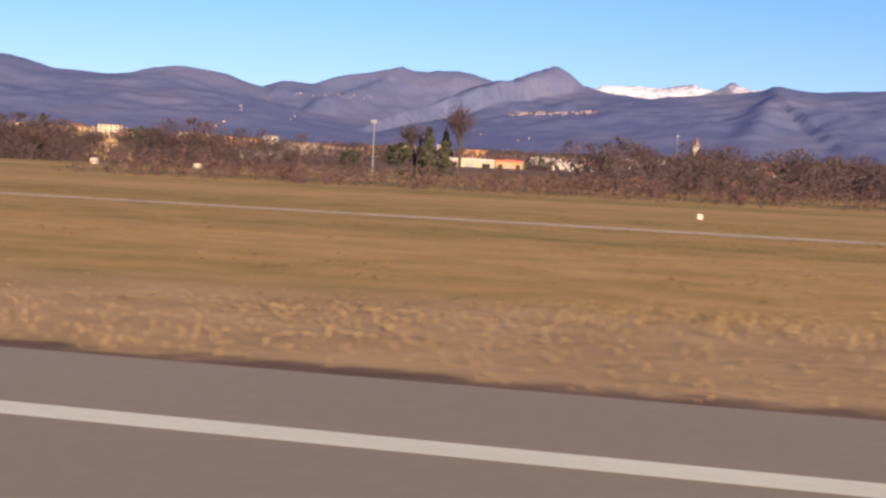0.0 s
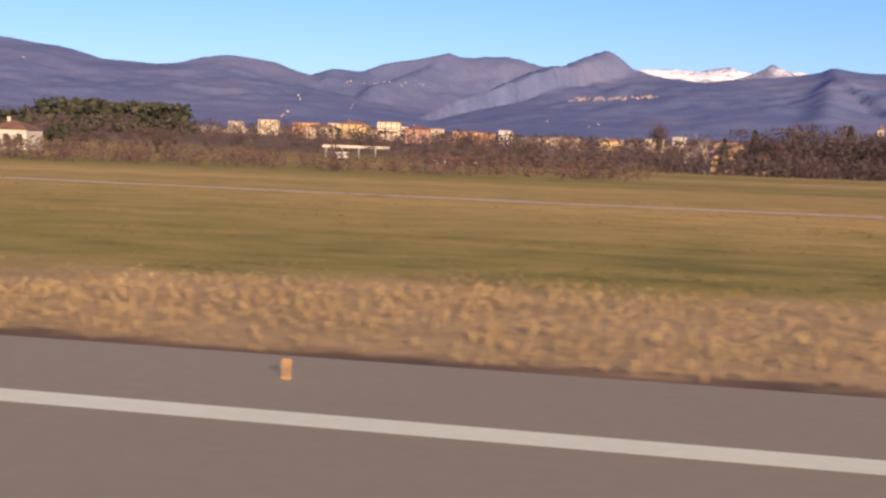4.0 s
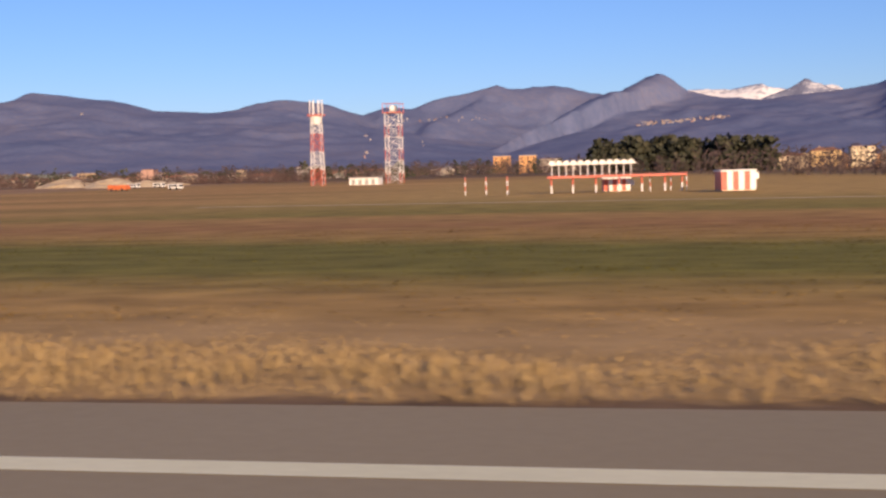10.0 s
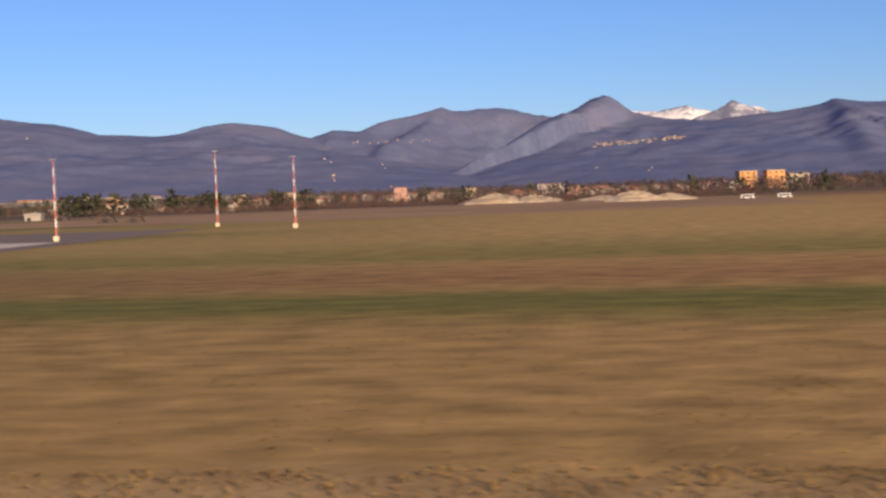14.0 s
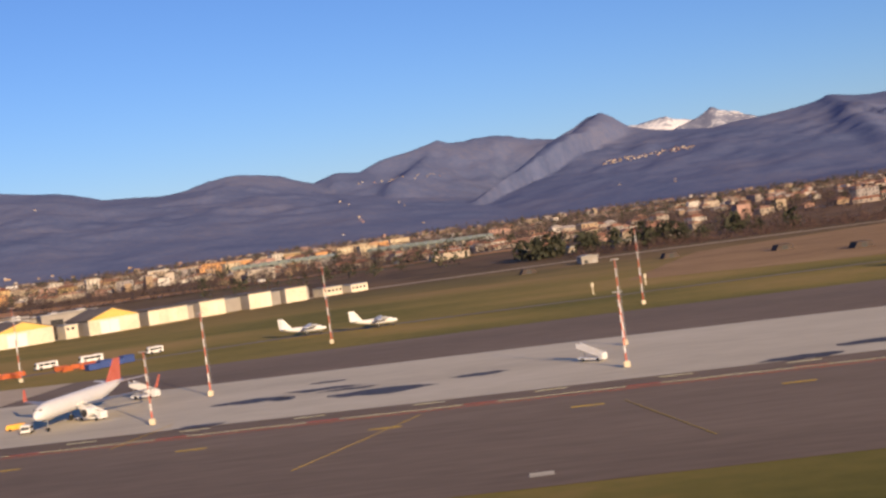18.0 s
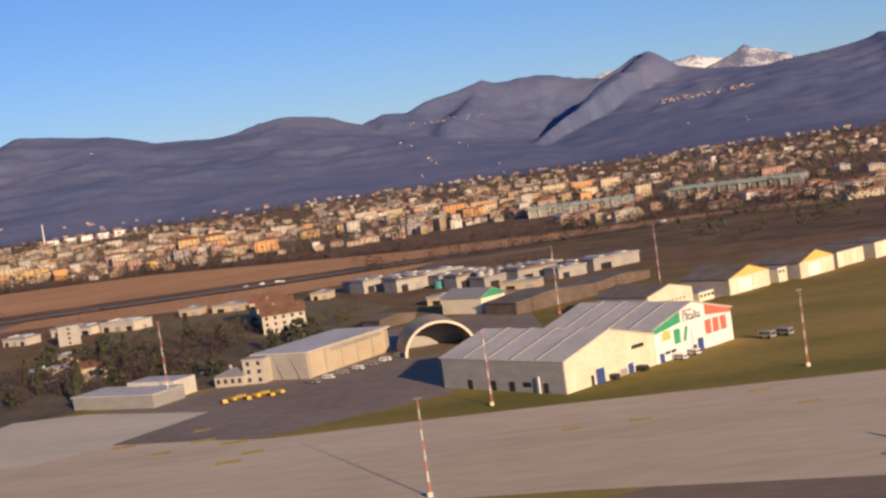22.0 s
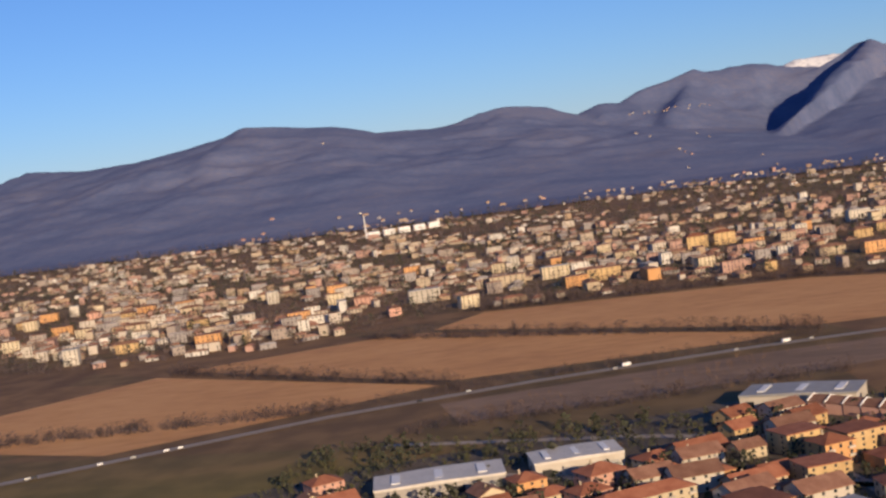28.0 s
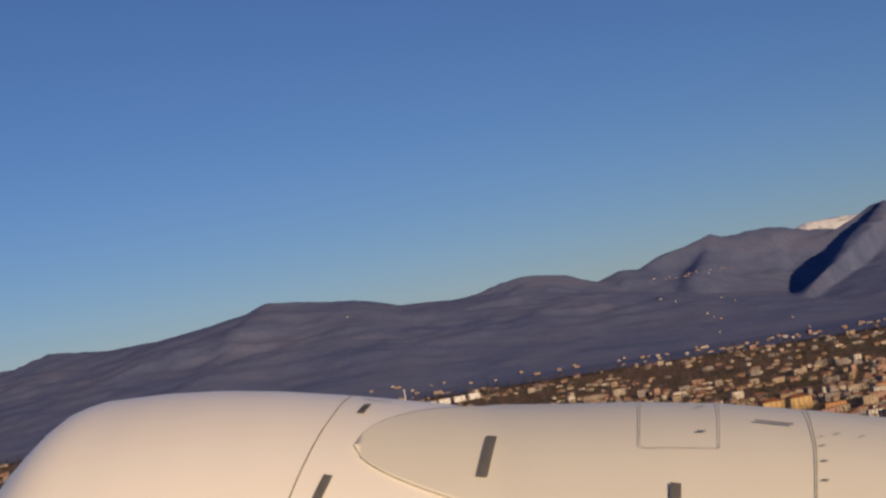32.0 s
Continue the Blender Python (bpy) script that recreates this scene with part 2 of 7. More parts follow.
def rod(a, b, r0, r1=None, n=6):
    return add_rod(bmesh.new(), a, b, r0, r1, n)


def add_prism(bm, outline, y0, y1):
    """Extrudes an (x, z) outline, counter-clockwise seen from -y, from y0 to y1."""
    f = [bm.verts.new((x, y0, z)) for x, z in outline]
    g = [bm.verts.new((x, y1, z)) for x, z in outline]
    bm.faces.new(f)
    bm.faces.new(g[::-1])
    n = len(outline)
    for k in range(n):
        bm.faces.new((f[(k + 1) % n], f[k], g[k], g[(k + 1) % n]))
    return bm


def prism(outline, y0, y1):
    return add_prism(bmesh.new(), outline, y0, y1)


def add_loft(bm, rings, close=True, caps=True):
    vs = [[bm.verts.new(p) for p in ring] for ring in rings]
    n = len(vs[0])
    for a, b in zip(vs, vs[1:]):
        for k in range(n if close else n - 1):
            bm.faces.new((a[k], a[(k + 1) % n], b[(k + 1) % n], b[k]))
    if caps and close:
        bm.faces.new(vs[0][::-1])
        bm.faces.new(vs[-1])
    return bm


def sheet(pts, z=0.0):
    """A flat sheet over ground points."""
    bm = bmesh.new()
    vs = [bm.verts.new((*p, z)) for p in pts]
    f = bm.faces.new(vs)
    f.normal_update()
    if f.normal.z < 0:
        f.normal_flip()
    return bm


def smooth(a, b, v):
    k = min(1.0, max(0.0, (v - a) / (b - a)))
    return k * k * (3 - 2 * k)


def ground_z(x, y):
    low = smooth(-330, -190, x)
    return -2.9 * smooth(35, 250, y) * low - 3.2 * smooth(600, 1000, y) * (1 - low)


# ---- ground, runway, mountains ----
def ground_material(name="airfield_grass", blades=False):
    """The field's own colours; blades: the same for grass tufts, each with a tone of its own."""
    m = bpy.data.materials.new(name)
    m.use_nodes = True
    nt = m.node_tree
    L = nt.links.new
    p = nt.nodes["Principled BSDF"]
    geo = nt.nodes.new("ShaderNodeNewGeometry")
    sep = nt.nodes.new("ShaderNodeSeparateXYZ")
    L(geo.outputs["Position"], sep.inputs[0])

    def noise_of(scale, detail=4, stretch=(1, 1, 1)):
        mp = nt.nodes.new("ShaderNodeMapping")
        mp.inputs["Scale"].default_value = stretch
        L(geo.outputs["Position"], mp.inputs["Vector"])
        n = nt.nodes.new("ShaderNodeTexNoise")
        n.inputs["Scale"].default_value, n.inputs["Detail"].default_value = scale, detail
        L(mp.outputs[0], n.inputs["Vector"])
        return n.outputs[0]

    def ramp_of(v, stops):
        r = nt.nodes.new("ShaderNodeValToRGB")
        el = r.color_ramp.elements
        for k, (pos, c) in enumerate(stops):
            e = el[k] if k < 2 else el.new(pos)
            e.position, e.color = pos, (*c, 1)
        L(v, r.inputs[0])
        return r.outputs[0]

    def mixed(f, a, b):
        n = nt.nodes.new("ShaderNodeMix")
        n.data_type = "RGBA"
        L(f, n.inputs[0]), L(a, n.inputs[6]), L(b, n.inputs[7])
        return n.outputs[2]

    def ranged(v, a, b, c=0.0, d=1.0):
        n = nt.nodes.new("ShaderNodeMapRange")
        n.interpolation_type = "SMOOTHSTEP"
        for k, q in enumerate((a, b, c, d)):
            n.inputs[k + 1].default_value = q
        L(v, n.inputs[0])
        return n.outputs[0]

    # mown meadow: bands along the runway, patches, fine tufts
    bands = noise_of(0.05, 3, (0.22, 1.5, 1))
    tufts = noise_of(0.9, 5, (0.6, 1, 1))
    half = nt.nodes.new("ShaderNodeMath")
    half.operation = "MULTIPLY_ADD"
    half.inputs[1].default_value = 0.35
    L(tufts, half.inputs[0])
    q = nt.nodes.new("ShaderNodeMath")
    q.operation = "MULTIPLY"
    q.inputs[1].default_value = 0.65
    L(bands, q.inputs[0])
    L(q.outputs[0], half.inputs[2])
    meadow = ramp_of(half.outputs[0], [(0.37, (0.20, 0.172, 0.036)), (0.63, (0.56, 0.365, 0.105)), (0.45, (0.32, 0.248, 0.054)), (0.54, (0.43, 0.298, 0.078))])
    # west of the beacon the mowing leaves green and russet strips that drift away from the runway
    drift = nt.nodes.new("ShaderNodeMath")
    drift.operation = "MULTIPLY_ADD"
    drift.inputs[1].default_value = 0.09
    L(sep.outputs["X"], drift.inputs[0]), L(sep.outputs["Y"], drift.inputs[2])
    wave = nt.nodes.new("ShaderNodeMath")
    wave.operation = "MULTIPLY_ADD"
    wave.inputs[1].default_value = 15.0
    L(noise_of(0.035, 4, (0.35, 1, 1)), wave.inputs[0]), L(drift.outputs[0], wave.inputs[2])
    strips = ramp_of(ranged(wave.outputs[0], -20, 80), [(0.10, (0.40, 0.25, 0.085)), (0.95, (0.46, 0.30, 0.10)), (0.16, (0.19, 0.165, 0.036)), (0.235, (0.175, 0.158, 0.034)), (0.29, (0.36, 0.225, 0.07)), (0.38, (0.33, 0.175, 0.065)), (0.50, (0.40, 0.245, 0.08)), (0.56, (0.25, 0.20, 0.05)), (0.70, (0.30, 0.225, 0.06))])
    near_strip = ramp_of(tufts, [(0.30, (0.7, 0.7, 0.7)), (0.70, (1.32, 1.32, 1.32))])
    mul = nt.nodes.new("ShaderNodeMix")
    mul.data_type, mul.blend_type = "RGBA", "MULTIPLY"
    mul.inputs[0].default_value = 1.0
    L(strips, mul.inputs[6]), L(near_strip, mul.inputs[7])
    rust = nt.nodes.new("ShaderNodeMath")
    rust.operation = "MULTIPLY"
    L(ranged(sep.outputs["X"], -312, -345), rust.inputs[0]), L(ranged(sep.outputs["X"], -410, -382), rust.inputs[1])
    russet = ramp_of(half.outputs[0], [(0.38, (0.28, 0.19, 0.06)), (0.62, (0.56, 0.345, 0.125)), (0.5, (0.43, 0.25, 0.087))])
    west = mixed(rust.outputs[0], mul.outputs[2], russet)
    sere = ramp_of(half.outputs[0], [(0.37, (0.24, 0.18, 0.048)), (0.63, (0.58, 0.36, 0.12)), (0.45, (0.37, 0.25, 0.07)), (0.54, (0.48, 0.30, 0.095))])
    meadow = mixed(ranged(sep.outputs["X"], -135, -75), meadow, sere)
    meadow = mixed(ranged(sep.outputs["X"], -215, -262), meadow, west)
    # bare ground under the tall verge
    verge = ramp_of(tufts, [(0.35, (0.40, 0.26, 0.11)), (0.65, (0.50, 0.33, 0.145))])
    wob = noise_of(0.3, 2)
    yy = nt.nodes.new("ShaderNodeMath")
    yy.operation = "MULTIPLY_ADD"
    yy.inputs[1].default_value = 3.0
    L(wob, yy.inputs[0]), L(sep.outputs["Y"], yy.inputs[2])
    col = mixed(ranged(yy.outputs[0], 15.5, 18.5), verge, meadow)
    soil = ramp_of(tufts, [(0.35, (0.13, 0.085, 0.05)), (0.65, (0.24, 0.155, 0.085))])
    rim = nt.nodes.new("ShaderNodeMath")
    rim.operation = "MULTIPLY_ADD"
    rim.inputs[1].default_value = 1.1
    L(noise_of(1.6, 3), rim.inputs[0]), L(sep.outputs["Y"], rim.inputs[2])
    col = mixed(ranged(rim.outputs[0], 10.65, 11.15), soil, col)
    col = mixed(ranged(yy.outputs[0], -36, -44), col, meadow)
    # farm land past the fence: winter fields, scrub and gardens
    vor = nt.nodes.new("ShaderNodeTexVoronoi")
    vor.inputs["Scale"].default_value = 0.011
    mp = nt.nodes.new("ShaderNodeMapping")
    mp.inputs["Scale"].default_value = (0.7, 1.3, 1)
    mp.inputs["Rotation"].default_value = (0, 0, radians(9))
    L(geo.outputs["Position"], mp.inputs["Vector"]), L(mp.outputs[0], vor.inputs["Vector"])
    hue = nt.nodes.new("ShaderNodeSeparateColor")
    L(vor.outputs["Color"], hue.inputs[0])
    land = ramp_of(hue.outputs[0], [(0.0, (0.13, 0.088, 0.055)), (0.9, (0.27, 0.155, 0.08)), (0.35, (0.16, 0.13, 0.06)), (0.6, (0.21, 0.12, 0.07))])
    scrub = ramp_of(noise_of(0.08, 6), [(0.4, (0.10, 0.068, 0.048)), (0.6, (0.24, 0.155, 0.085))])
    half2 = nt.nodes.new("ShaderNodeValue")
    half2.outputs[0].default_value = 0.5
    land = mixed(half2.outputs[0], land, scrub)
    # the grass beside the taxiway stays greener and darker
    patch = nt.nodes.new("ShaderNodeMath")
    patch.operation = "MULTIPLY_ADD"
    patch.inputs[1].default_value = 0.6
    L(noise_of(0.035, 5, (0.6, 1, 1)), patch.inputs[0])
    q2 = nt.nodes.new("ShaderNodeMath")
    q2.operation = "MULTIPLY"
    q2.inputs[1].default_value = 0.4
    L(half.outputs[0], q2.inputs[0])
    L(q2.outputs[0], patch.inputs[2])
    lush = ramp_of(patch.outputs[0], [(0.40, (0.18, 0.16, 0.042)), (0.62, (0.43, 0.28, 0.098)), (0.5, (0.29, 0.222, 0.062))])
    damp = ramp_of(patch.outputs[0], [(0.40, (0.125, 0.12, 0.028)), (0.62, (0.33, 0.215, 0.07)), (0.5, (0.195, 0.162, 0.04))])
    lush = mixed(ranged(sep.outputs["Y"], 56, 70), damp, lush)
    col = mixed(ranged(sep.outputs["X"], -425, -495), col, lush)
    col = mixed(ranged(sep.outputs["Y"], 200, 330), col, land)
    if blades:
        tone, hsv = nt.nodes.new("ShaderNodeMapRange"), nt.nodes.new("ShaderNodeHueSaturation")
        tone.inputs[3].default_value, tone.inputs[4].default_value = 0.72, 1.12
        L(geo.outputs["Random Per Island"], tone.inputs[0]), L(tone.outputs[0], hsv.inputs["Value"]), L(col, hsv.inputs["Color"])
        col = hsv.outputs[0]
    L(col, p.inputs["Base Color"])
    p.inputs["Roughness"].default_value = 0.95
    p.inputs["Specular IOR Level"].default_value = 0.1
    if blades:
        # soft blades shade together, like a brushed pile
        c = nt.nodes.new("ShaderNodeCombineXYZ")
        for k, v in enumerate(Vector((0.12, -0.32, 1.0)).normalized()):
            c.inputs[k].default_value = v
        L(c.outputs[0], p.inputs["Normal"])
        return m
    b = nt.nodes.new("ShaderNodeBump")
    b.inputs["Strength"].default_value, b.inputs["Distance"].default_value = 0.35, 0.06
    L(noise_of(3.5, 6), b.inputs["Height"])
    L(b.outputs[0], p.inputs["Normal"])
    return m


def steps(a, b, edges):
    """Coordinates from a to b: (limit, step) pairs."""
    out, v = [], a
    for limit, st in edges:
        while v < limit - 1e-6:
            out.append(v)
            v += st
    return out + [b]


gx = steps(-5200, 4200, [(-1500, 370), (200, 20), (4200, 400)])
gy = steps(-3000, 4700, [(-60, 420), (760, 12), (1900, 60), (4700, 400)])
bm = bmesh.new()
grid = [[bm.verts.new((x, y, ground_z(x, y))) for x in gx] for y in gy]
for r0, r1 in zip(grid, grid[1:]):
    for k in range(len(gx) - 1):
        bm.faces.new((r0[k], r0[k + 1], r1[k + 1], r1[k]))
ground = part("ground", bm, ground_material(), smooth=True)
tagged(ground, "dry winter airfield grass and farm land", "ground", kind="structure")

LINE_Y, EDGE_Y = 7.81, 9.95
bm = box(-1400, 700, -34, EDGE_Y, -0.4, 0.012)
tagged(part("runway", bm, MAT["asphalt"]), "grey asphalt runway with a white edge line", "runway", kind="structure")
bm = sheet([(-1400, LINE_Y - 0.26), (700, LINE_Y - 0.26), (700, LINE_Y + 0.11), (-1400, LINE_Y + 0.11)], 0.017)
tagged(part("runway_edge_line", bm, MAT["paint"]), "worn white runway edge line", "road marking", kind="structure")


def mountain_mesh(name, ridges, y0, y1, x0, x1, step, mat, label, rough, base, jag=0.0):
    """Slopes that fall from ridge lines given as nodes (x, y, height) with a reach."""
    xs = np.arange(x0, x1 + 1, step)
    ys = np.arange(y0, y1 + 1, step)
    X, Y = np.meshgrid(xs, ys)
    Z = np.full(X.shape, 0.0)
    for nodes, reach, power, *cut in ridges:
        best, close = np.zeros(X.shape), np.full(X.shape, 1e9)
        for (ax, ay, az), (bx, by, bz) in zip(nodes, nodes[1:]):
            dx, dy = bx - ax, by - ay
            k = np.clip(((X - ax) * dx + (Y - ay) * dy) / (dx * dx + dy * dy), 0, 1)
            d = np.hypot(X - ax - k * dx, Y - ay - k * dy)
            h = (az + k * (bz - az)) * np.clip(1 - d / reach, 0, 1) ** power
            best, close = np.where(d < close, h, best), np.minimum(d, close)
        for ax, ay, bx, by, wide in cut:
            # a steep flank: nothing of this massif west of the line
            west = ((X - ax) * (by - ay) - (Y - ay) * (bx - ax)) / math.hypot(bx - ax, by - ay)
            best = np.where(Y < ay, best * np.clip(1 - np.maximum(0, west) / wide, 0, 1), best)
        Z = np.maximum(Z, best)
    crest = Z.max(axis=0)
    for i in range(X.shape[0]):
        for j in range(X.shape[1]):
            v = Vector((X[i, j], Y[i, j], 0))
            n = (noise.fractal(v * 0.0045, 0.9, 2.1, 5) + 0.55 * (0.5 - abs(noise.noise(v * 0.011))) + 0.3 * (0.5 - abs(noise.noise(v * 0.027)))) * rough * (Z[i, j] / 200) * min(1, 2.2 * (1 - Z[i, j] / (crest[j] + 1)) + 0.06)
            top = max(Z[i, j], crest[j] * (0.9 + 0.1 * Z[i, j] / (crest[j] + 1)) - 3)
            Z[i, j] = max(0.0, min(Z[i, j] + n, top) + jag * noise.fractal(v * 0.02, 0.9, 2.1, 4)) + base
    verts = np.stack([X.ravel(), Y.ravel(), Z.ravel()], 1)
    w = len(xs)
    i = np.arange(len(ys) - 1)[:, None] * w + np.arange(w - 1)[None, :]
    faces = np.stack([i, i + 1, i + w + 1, i + w], -1).reshape(-1, 4)
    me = bpy.data.meshes.new(name)
    me.from_pydata(verts.tolist(), [], faces.tolist())
    me.polygons.foreach_set("use_smooth", [True] * len(faces))
    me.materials.append(mat)
    return tagged(new(name, me), label, "mountain", kind="structure")


def hill_z(x, y):
    """Height of the mountain slopes over a point, for what stands on them."""
    hit, p, n, k = mountains.ray_cast((x, y, 900), (0, 0, -1))
    return p.z if hit else ground_z(x, y)


MAIN = [(-3000, 2750, 120), (-2565, 2720, 146), (-2350, 2704, 152), (-2300, 2700, 172), (-2128, 2621, 154), (-2005, 2600, 156), (-1895, 2600, 168), (-1843, 2604, 176), (-1805, 2607, 181),
        (-1765, 2611, 197), (-1722, 2613, 191), (-1655, 2616, 180), (-1575, 2620, 172), (-1500, 2645, 149), (-1395, 2682, 142), (-1345, 2700, 145), (-1296, 2721, 159), (-1238, 2748, 168),
        (-1165, 2820, 159), (-1145, 2840, 150), (-1102, 2890, 132), (-1057, 2900, 150), (-1007, 2986, 148), (-963, 3035, 172), (-905, 3090, 184), (-839, 3156, 206), (-800, 3166, 195),
        (-735, 3185, 201), (-680, 3197, 200), (-617, 3175, 181), (-546, 3150, 168)]
PEAK = [(-546, 3150, 168), (-506, 3124, 189), (-474, 3107, 208), (-448, 3096, 215), (-420, 3091, 202), (-382, 3082, 170), (-300, 3020, 149), (-213, 2950, 138), (-132, 2936, 146), (-25, 2990, 157),
        (30, 3000, 166), (55, 3000, 177), (105, 3000, 169), (148, 3000, 166), (420, 2950, 178), (900, 2900, 150)]
SPURS = [[(-839, 3156, 195), (-900, 2750, 95), (-960, 2350, 20)],
         [(-1234, 2750, 160), (-1290, 2400, 85), (-1330, 2050, 18)],
         [(-1767, 2611, 190), (-1700, 2250, 95), (-1640, 1950, 15)],
         [(-165, 2920, 140), (-210, 2500, 70), (-260, 2150, 10)],
         [(60, 3000, 165), (20, 2500, 85), (0, 2050, 12)],
         [(-2082, 2600, 150), (-2200, 2200, 70), (-2260, 1900, 10)]]
# distance haze is painted into the woods' base colour as blue-violet
mount_mat = material("hazed_wooded_slopes", [(0.114, 0.147, 0.258), (0.140, 0.167, 0.276), (0.172, 0.185, 0.272)], 0.006, 0.95, fine=14, spec=0.0)
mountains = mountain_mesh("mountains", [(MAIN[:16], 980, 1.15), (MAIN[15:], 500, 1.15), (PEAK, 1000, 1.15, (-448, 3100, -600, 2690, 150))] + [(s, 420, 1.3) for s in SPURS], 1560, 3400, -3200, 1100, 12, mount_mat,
                          "wooded winter mountain range, blue-violet haze painted into its brown", 29, -2.0, 1.6)
snow_mat = material("snowy_rock", [(0.22, 0.24, 0.32), (0.78, 0.77, 0.77), (0.84, 0.83, 0.82)], 0.012, 0.7, fine=5, stretch=(1, 1, 2.2), spec=0.1)
SNOW = [(-900, 4450, 190), (-640, 4450, 240), (-430, 4450, 270), (-296, 4450, 268), (-182, 4450, 276), (-110, 4450, 258), (-53, 4450, 268), (-5, 4450, 268), (55, 4450, 264), (130, 4450, 228), (400, 4450, 200)]
SNOW_WEST = [(-3900, 3950, 190), (-3250, 3950, 225), (-3100, 3950, 212), (-2950, 3950, 170)]
mountain_mesh("snowy_mountains", [(SNOW, 420, 1.0), (SNOW_WEST, 320, 1.0)], 3700, 4560, -4000, 600, 20, snow_mat, "distant snow-covered mountain peaks", 40, -20, 9.0)

rock_mat = material("rocky_peak_with_snow", [(0.17, 0.19, 0.27), (0.21, 0.225, 0.30), (0.72, 0.72, 0.74)], 0.02, 0.85, fine=6, stretch=(1, 1, 2), spec=0.05)
ROCK = [(-260, 4200, 175), (-160, 4210, 228), (-104, 4220, 246), (-51, 4230, 277), (-6, 4220, 252), (40, 4210, 238), (160, 4200, 190)]
mountain_mesh("rocky_mountain", [(ROCK, 330, 1.0)], 3860, 4340, -500, 400, 12, rock_mat, "pointed grey rocky peak streaked with snow", 45, -20, 5.0)


# ---- airfield ----
def setting(name, pts, z, mat, label, category):
    return tagged(part(name, sheet(pts, z), mat), label, category, kind="structure")


setting("taxiway", [(-476, 62), (-1000, 62), (-1000, 110), (-700, 110), (-619, 149), (-560, 152), (-476, 150), (-474, 82)], 0.02, MAT["apron_dark"], "dark asphalt taxiway beside the apron", "taxiway")
setting("apron", [(-478, 93), (-478, 114), (-516, 121.5), (-560, 125.5), (-597, 127.5), (-640, 131.5), (-640, 101.5), (-605, 98.5), (-573, 96.2), (-540, 94.6)], 0.035, MAT["concrete"], "pale concrete parking apron with oil stains", "apron")
beige = material("old_apron_surface", [(0.51, 0.40, 0.27), (0.585, 0.465, 0.315), (0.64, 0.525, 0.37)], 0.05, 0.85, fine=9, stretch=(0.4, 1.4, 1))
setting("old_apron", [(-640, 131.5), (-621, 130), (-619.5, 148.5), (-640, 151), (-700, 156), (-735, 157), (-800, 185), (-800, 138), (-760, 128), (-697, 116), (-640, 101.5)], 0.03, beige, "old grey-brown apron surface with faded markings", "apron")
grey_yard = material("yard_asphalt", [(0.20, 0.155, 0.115), (0.245, 0.195, 0.15), (0.285, 0.23, 0.18)], 0.05, 0.85, fine=10)
setting("hangar_yard", [(-713, 172), (-700, 215), (-705, 262), (-730, 250), (-748, 205), (-760, 196), (-775, 190), (-757, 165), (-735, 158)], 0.045, grey_yard, "brown-grey asphalt yard between the hangars", "yard")
setting("pale_stand", [(-748.7, 181.5), (-770.6, 193.0), (-783, 193.5), (-785.5, 180), (-782, 166), (-767, 157), (-758.4, 163.9)], 0.052, MAT["concrete"], "pale concrete stand beside the hangar yard", "apron")
setting("heath", [(-552, 206), (-470, 174), (-400, 180), (-398, 292), (-470, 298), (-535, 268)], 0.016,
        material("russet_heath", [(0.24, 0.14, 0.062), (0.36, 0.21, 0.09), (0.44, 0.275, 0.12)], 0.04, 0.95, fine=9, stretch=(0.5, 1.4, 1)), "russet brown heath and bare earth", "heath")
for x, y in ((-490.2, 61.8), (-513.9, 63.2), (-538.5, 63.8), (-563.2, 65)):
    setting("concrete_pad", [(x - 0.6, y - 0.6), (x + 0.65, y - 0.5), (x + 0.6, y + 0.5), (x - 0.65, y + 0.45)], 0.05, MAT["concrete"], "small pale concrete pad at the taxiway edge", "pad")
setting("hangar_road", [(-640, 164), (-600, 175.6), (-500, 178.6), (-500, 180.2), (-600, 177.6), (-642, 166.4)], 0.03, grey_yard, "narrow service road across the grass", "road")
setting("perimeter_road", [(-700, 215), (-610, 292), (-560, 300), (-480, 300), (-480, 297), (-560, 296.5), (-608, 288), (-698, 210)], 0.03, beige, "perimeter road in front of the hangars", "road")



def marking(x, y, w, d, turn, mat, label):
    ob = part("ground_marking", box(-w / 2, w / 2, -d / 2, d / 2, 0, 0.012), mat)
    ob.matrix_basis = pose(x, y, 0.04, 0, 0, turn)
    return tagged(ob, label, "road marking", "apron markings", "structure")


for k in range(24):
    marking(-500 - 9 * k, 91.6 + 0.45 * k, 2.4, 0.2, -2.8, MAT["paint"], "short white dash of a taxi lane")
for k in range(12):
    marking(-520 - 13.5 * k, 83.5 + 0.6 * k, 2.2, 0.45, -2.5, MAT["yellow_paint"], "short yellow taxiway dash")
for k in range(8):
    marking(-545 - 11.5 * k, 91.2 + 0.55 * k, 2.4, 0.4, -3, MAT["red_paint"], "faded red apron edge marking")
for k, (x, y) in enumerate([(-661, 137), (-672, 141), (-690, 142), (-697.4, 141.7), (-655, 134), (-676, 150), (-648, 131)]):
    marking(x, y, 2.4, 0.9, 6, MAT["yellow_paint"], "yellow painted stand marking")
for k, (x, y, w) in enumerate([(-755, 162.9, 3.2), (-744, 161, 3.2), (-739, 157.2, 3.6), (-737, 146, 3.0), (-748, 156, 2.4), (-746, 168, 2.2), (-598, 74.8, 3.4), (-735, 150, 2.8)]):
    marking(x, y, w, 1.5, 8, MAT["yellow_paint"], "yellow painted stand marking")
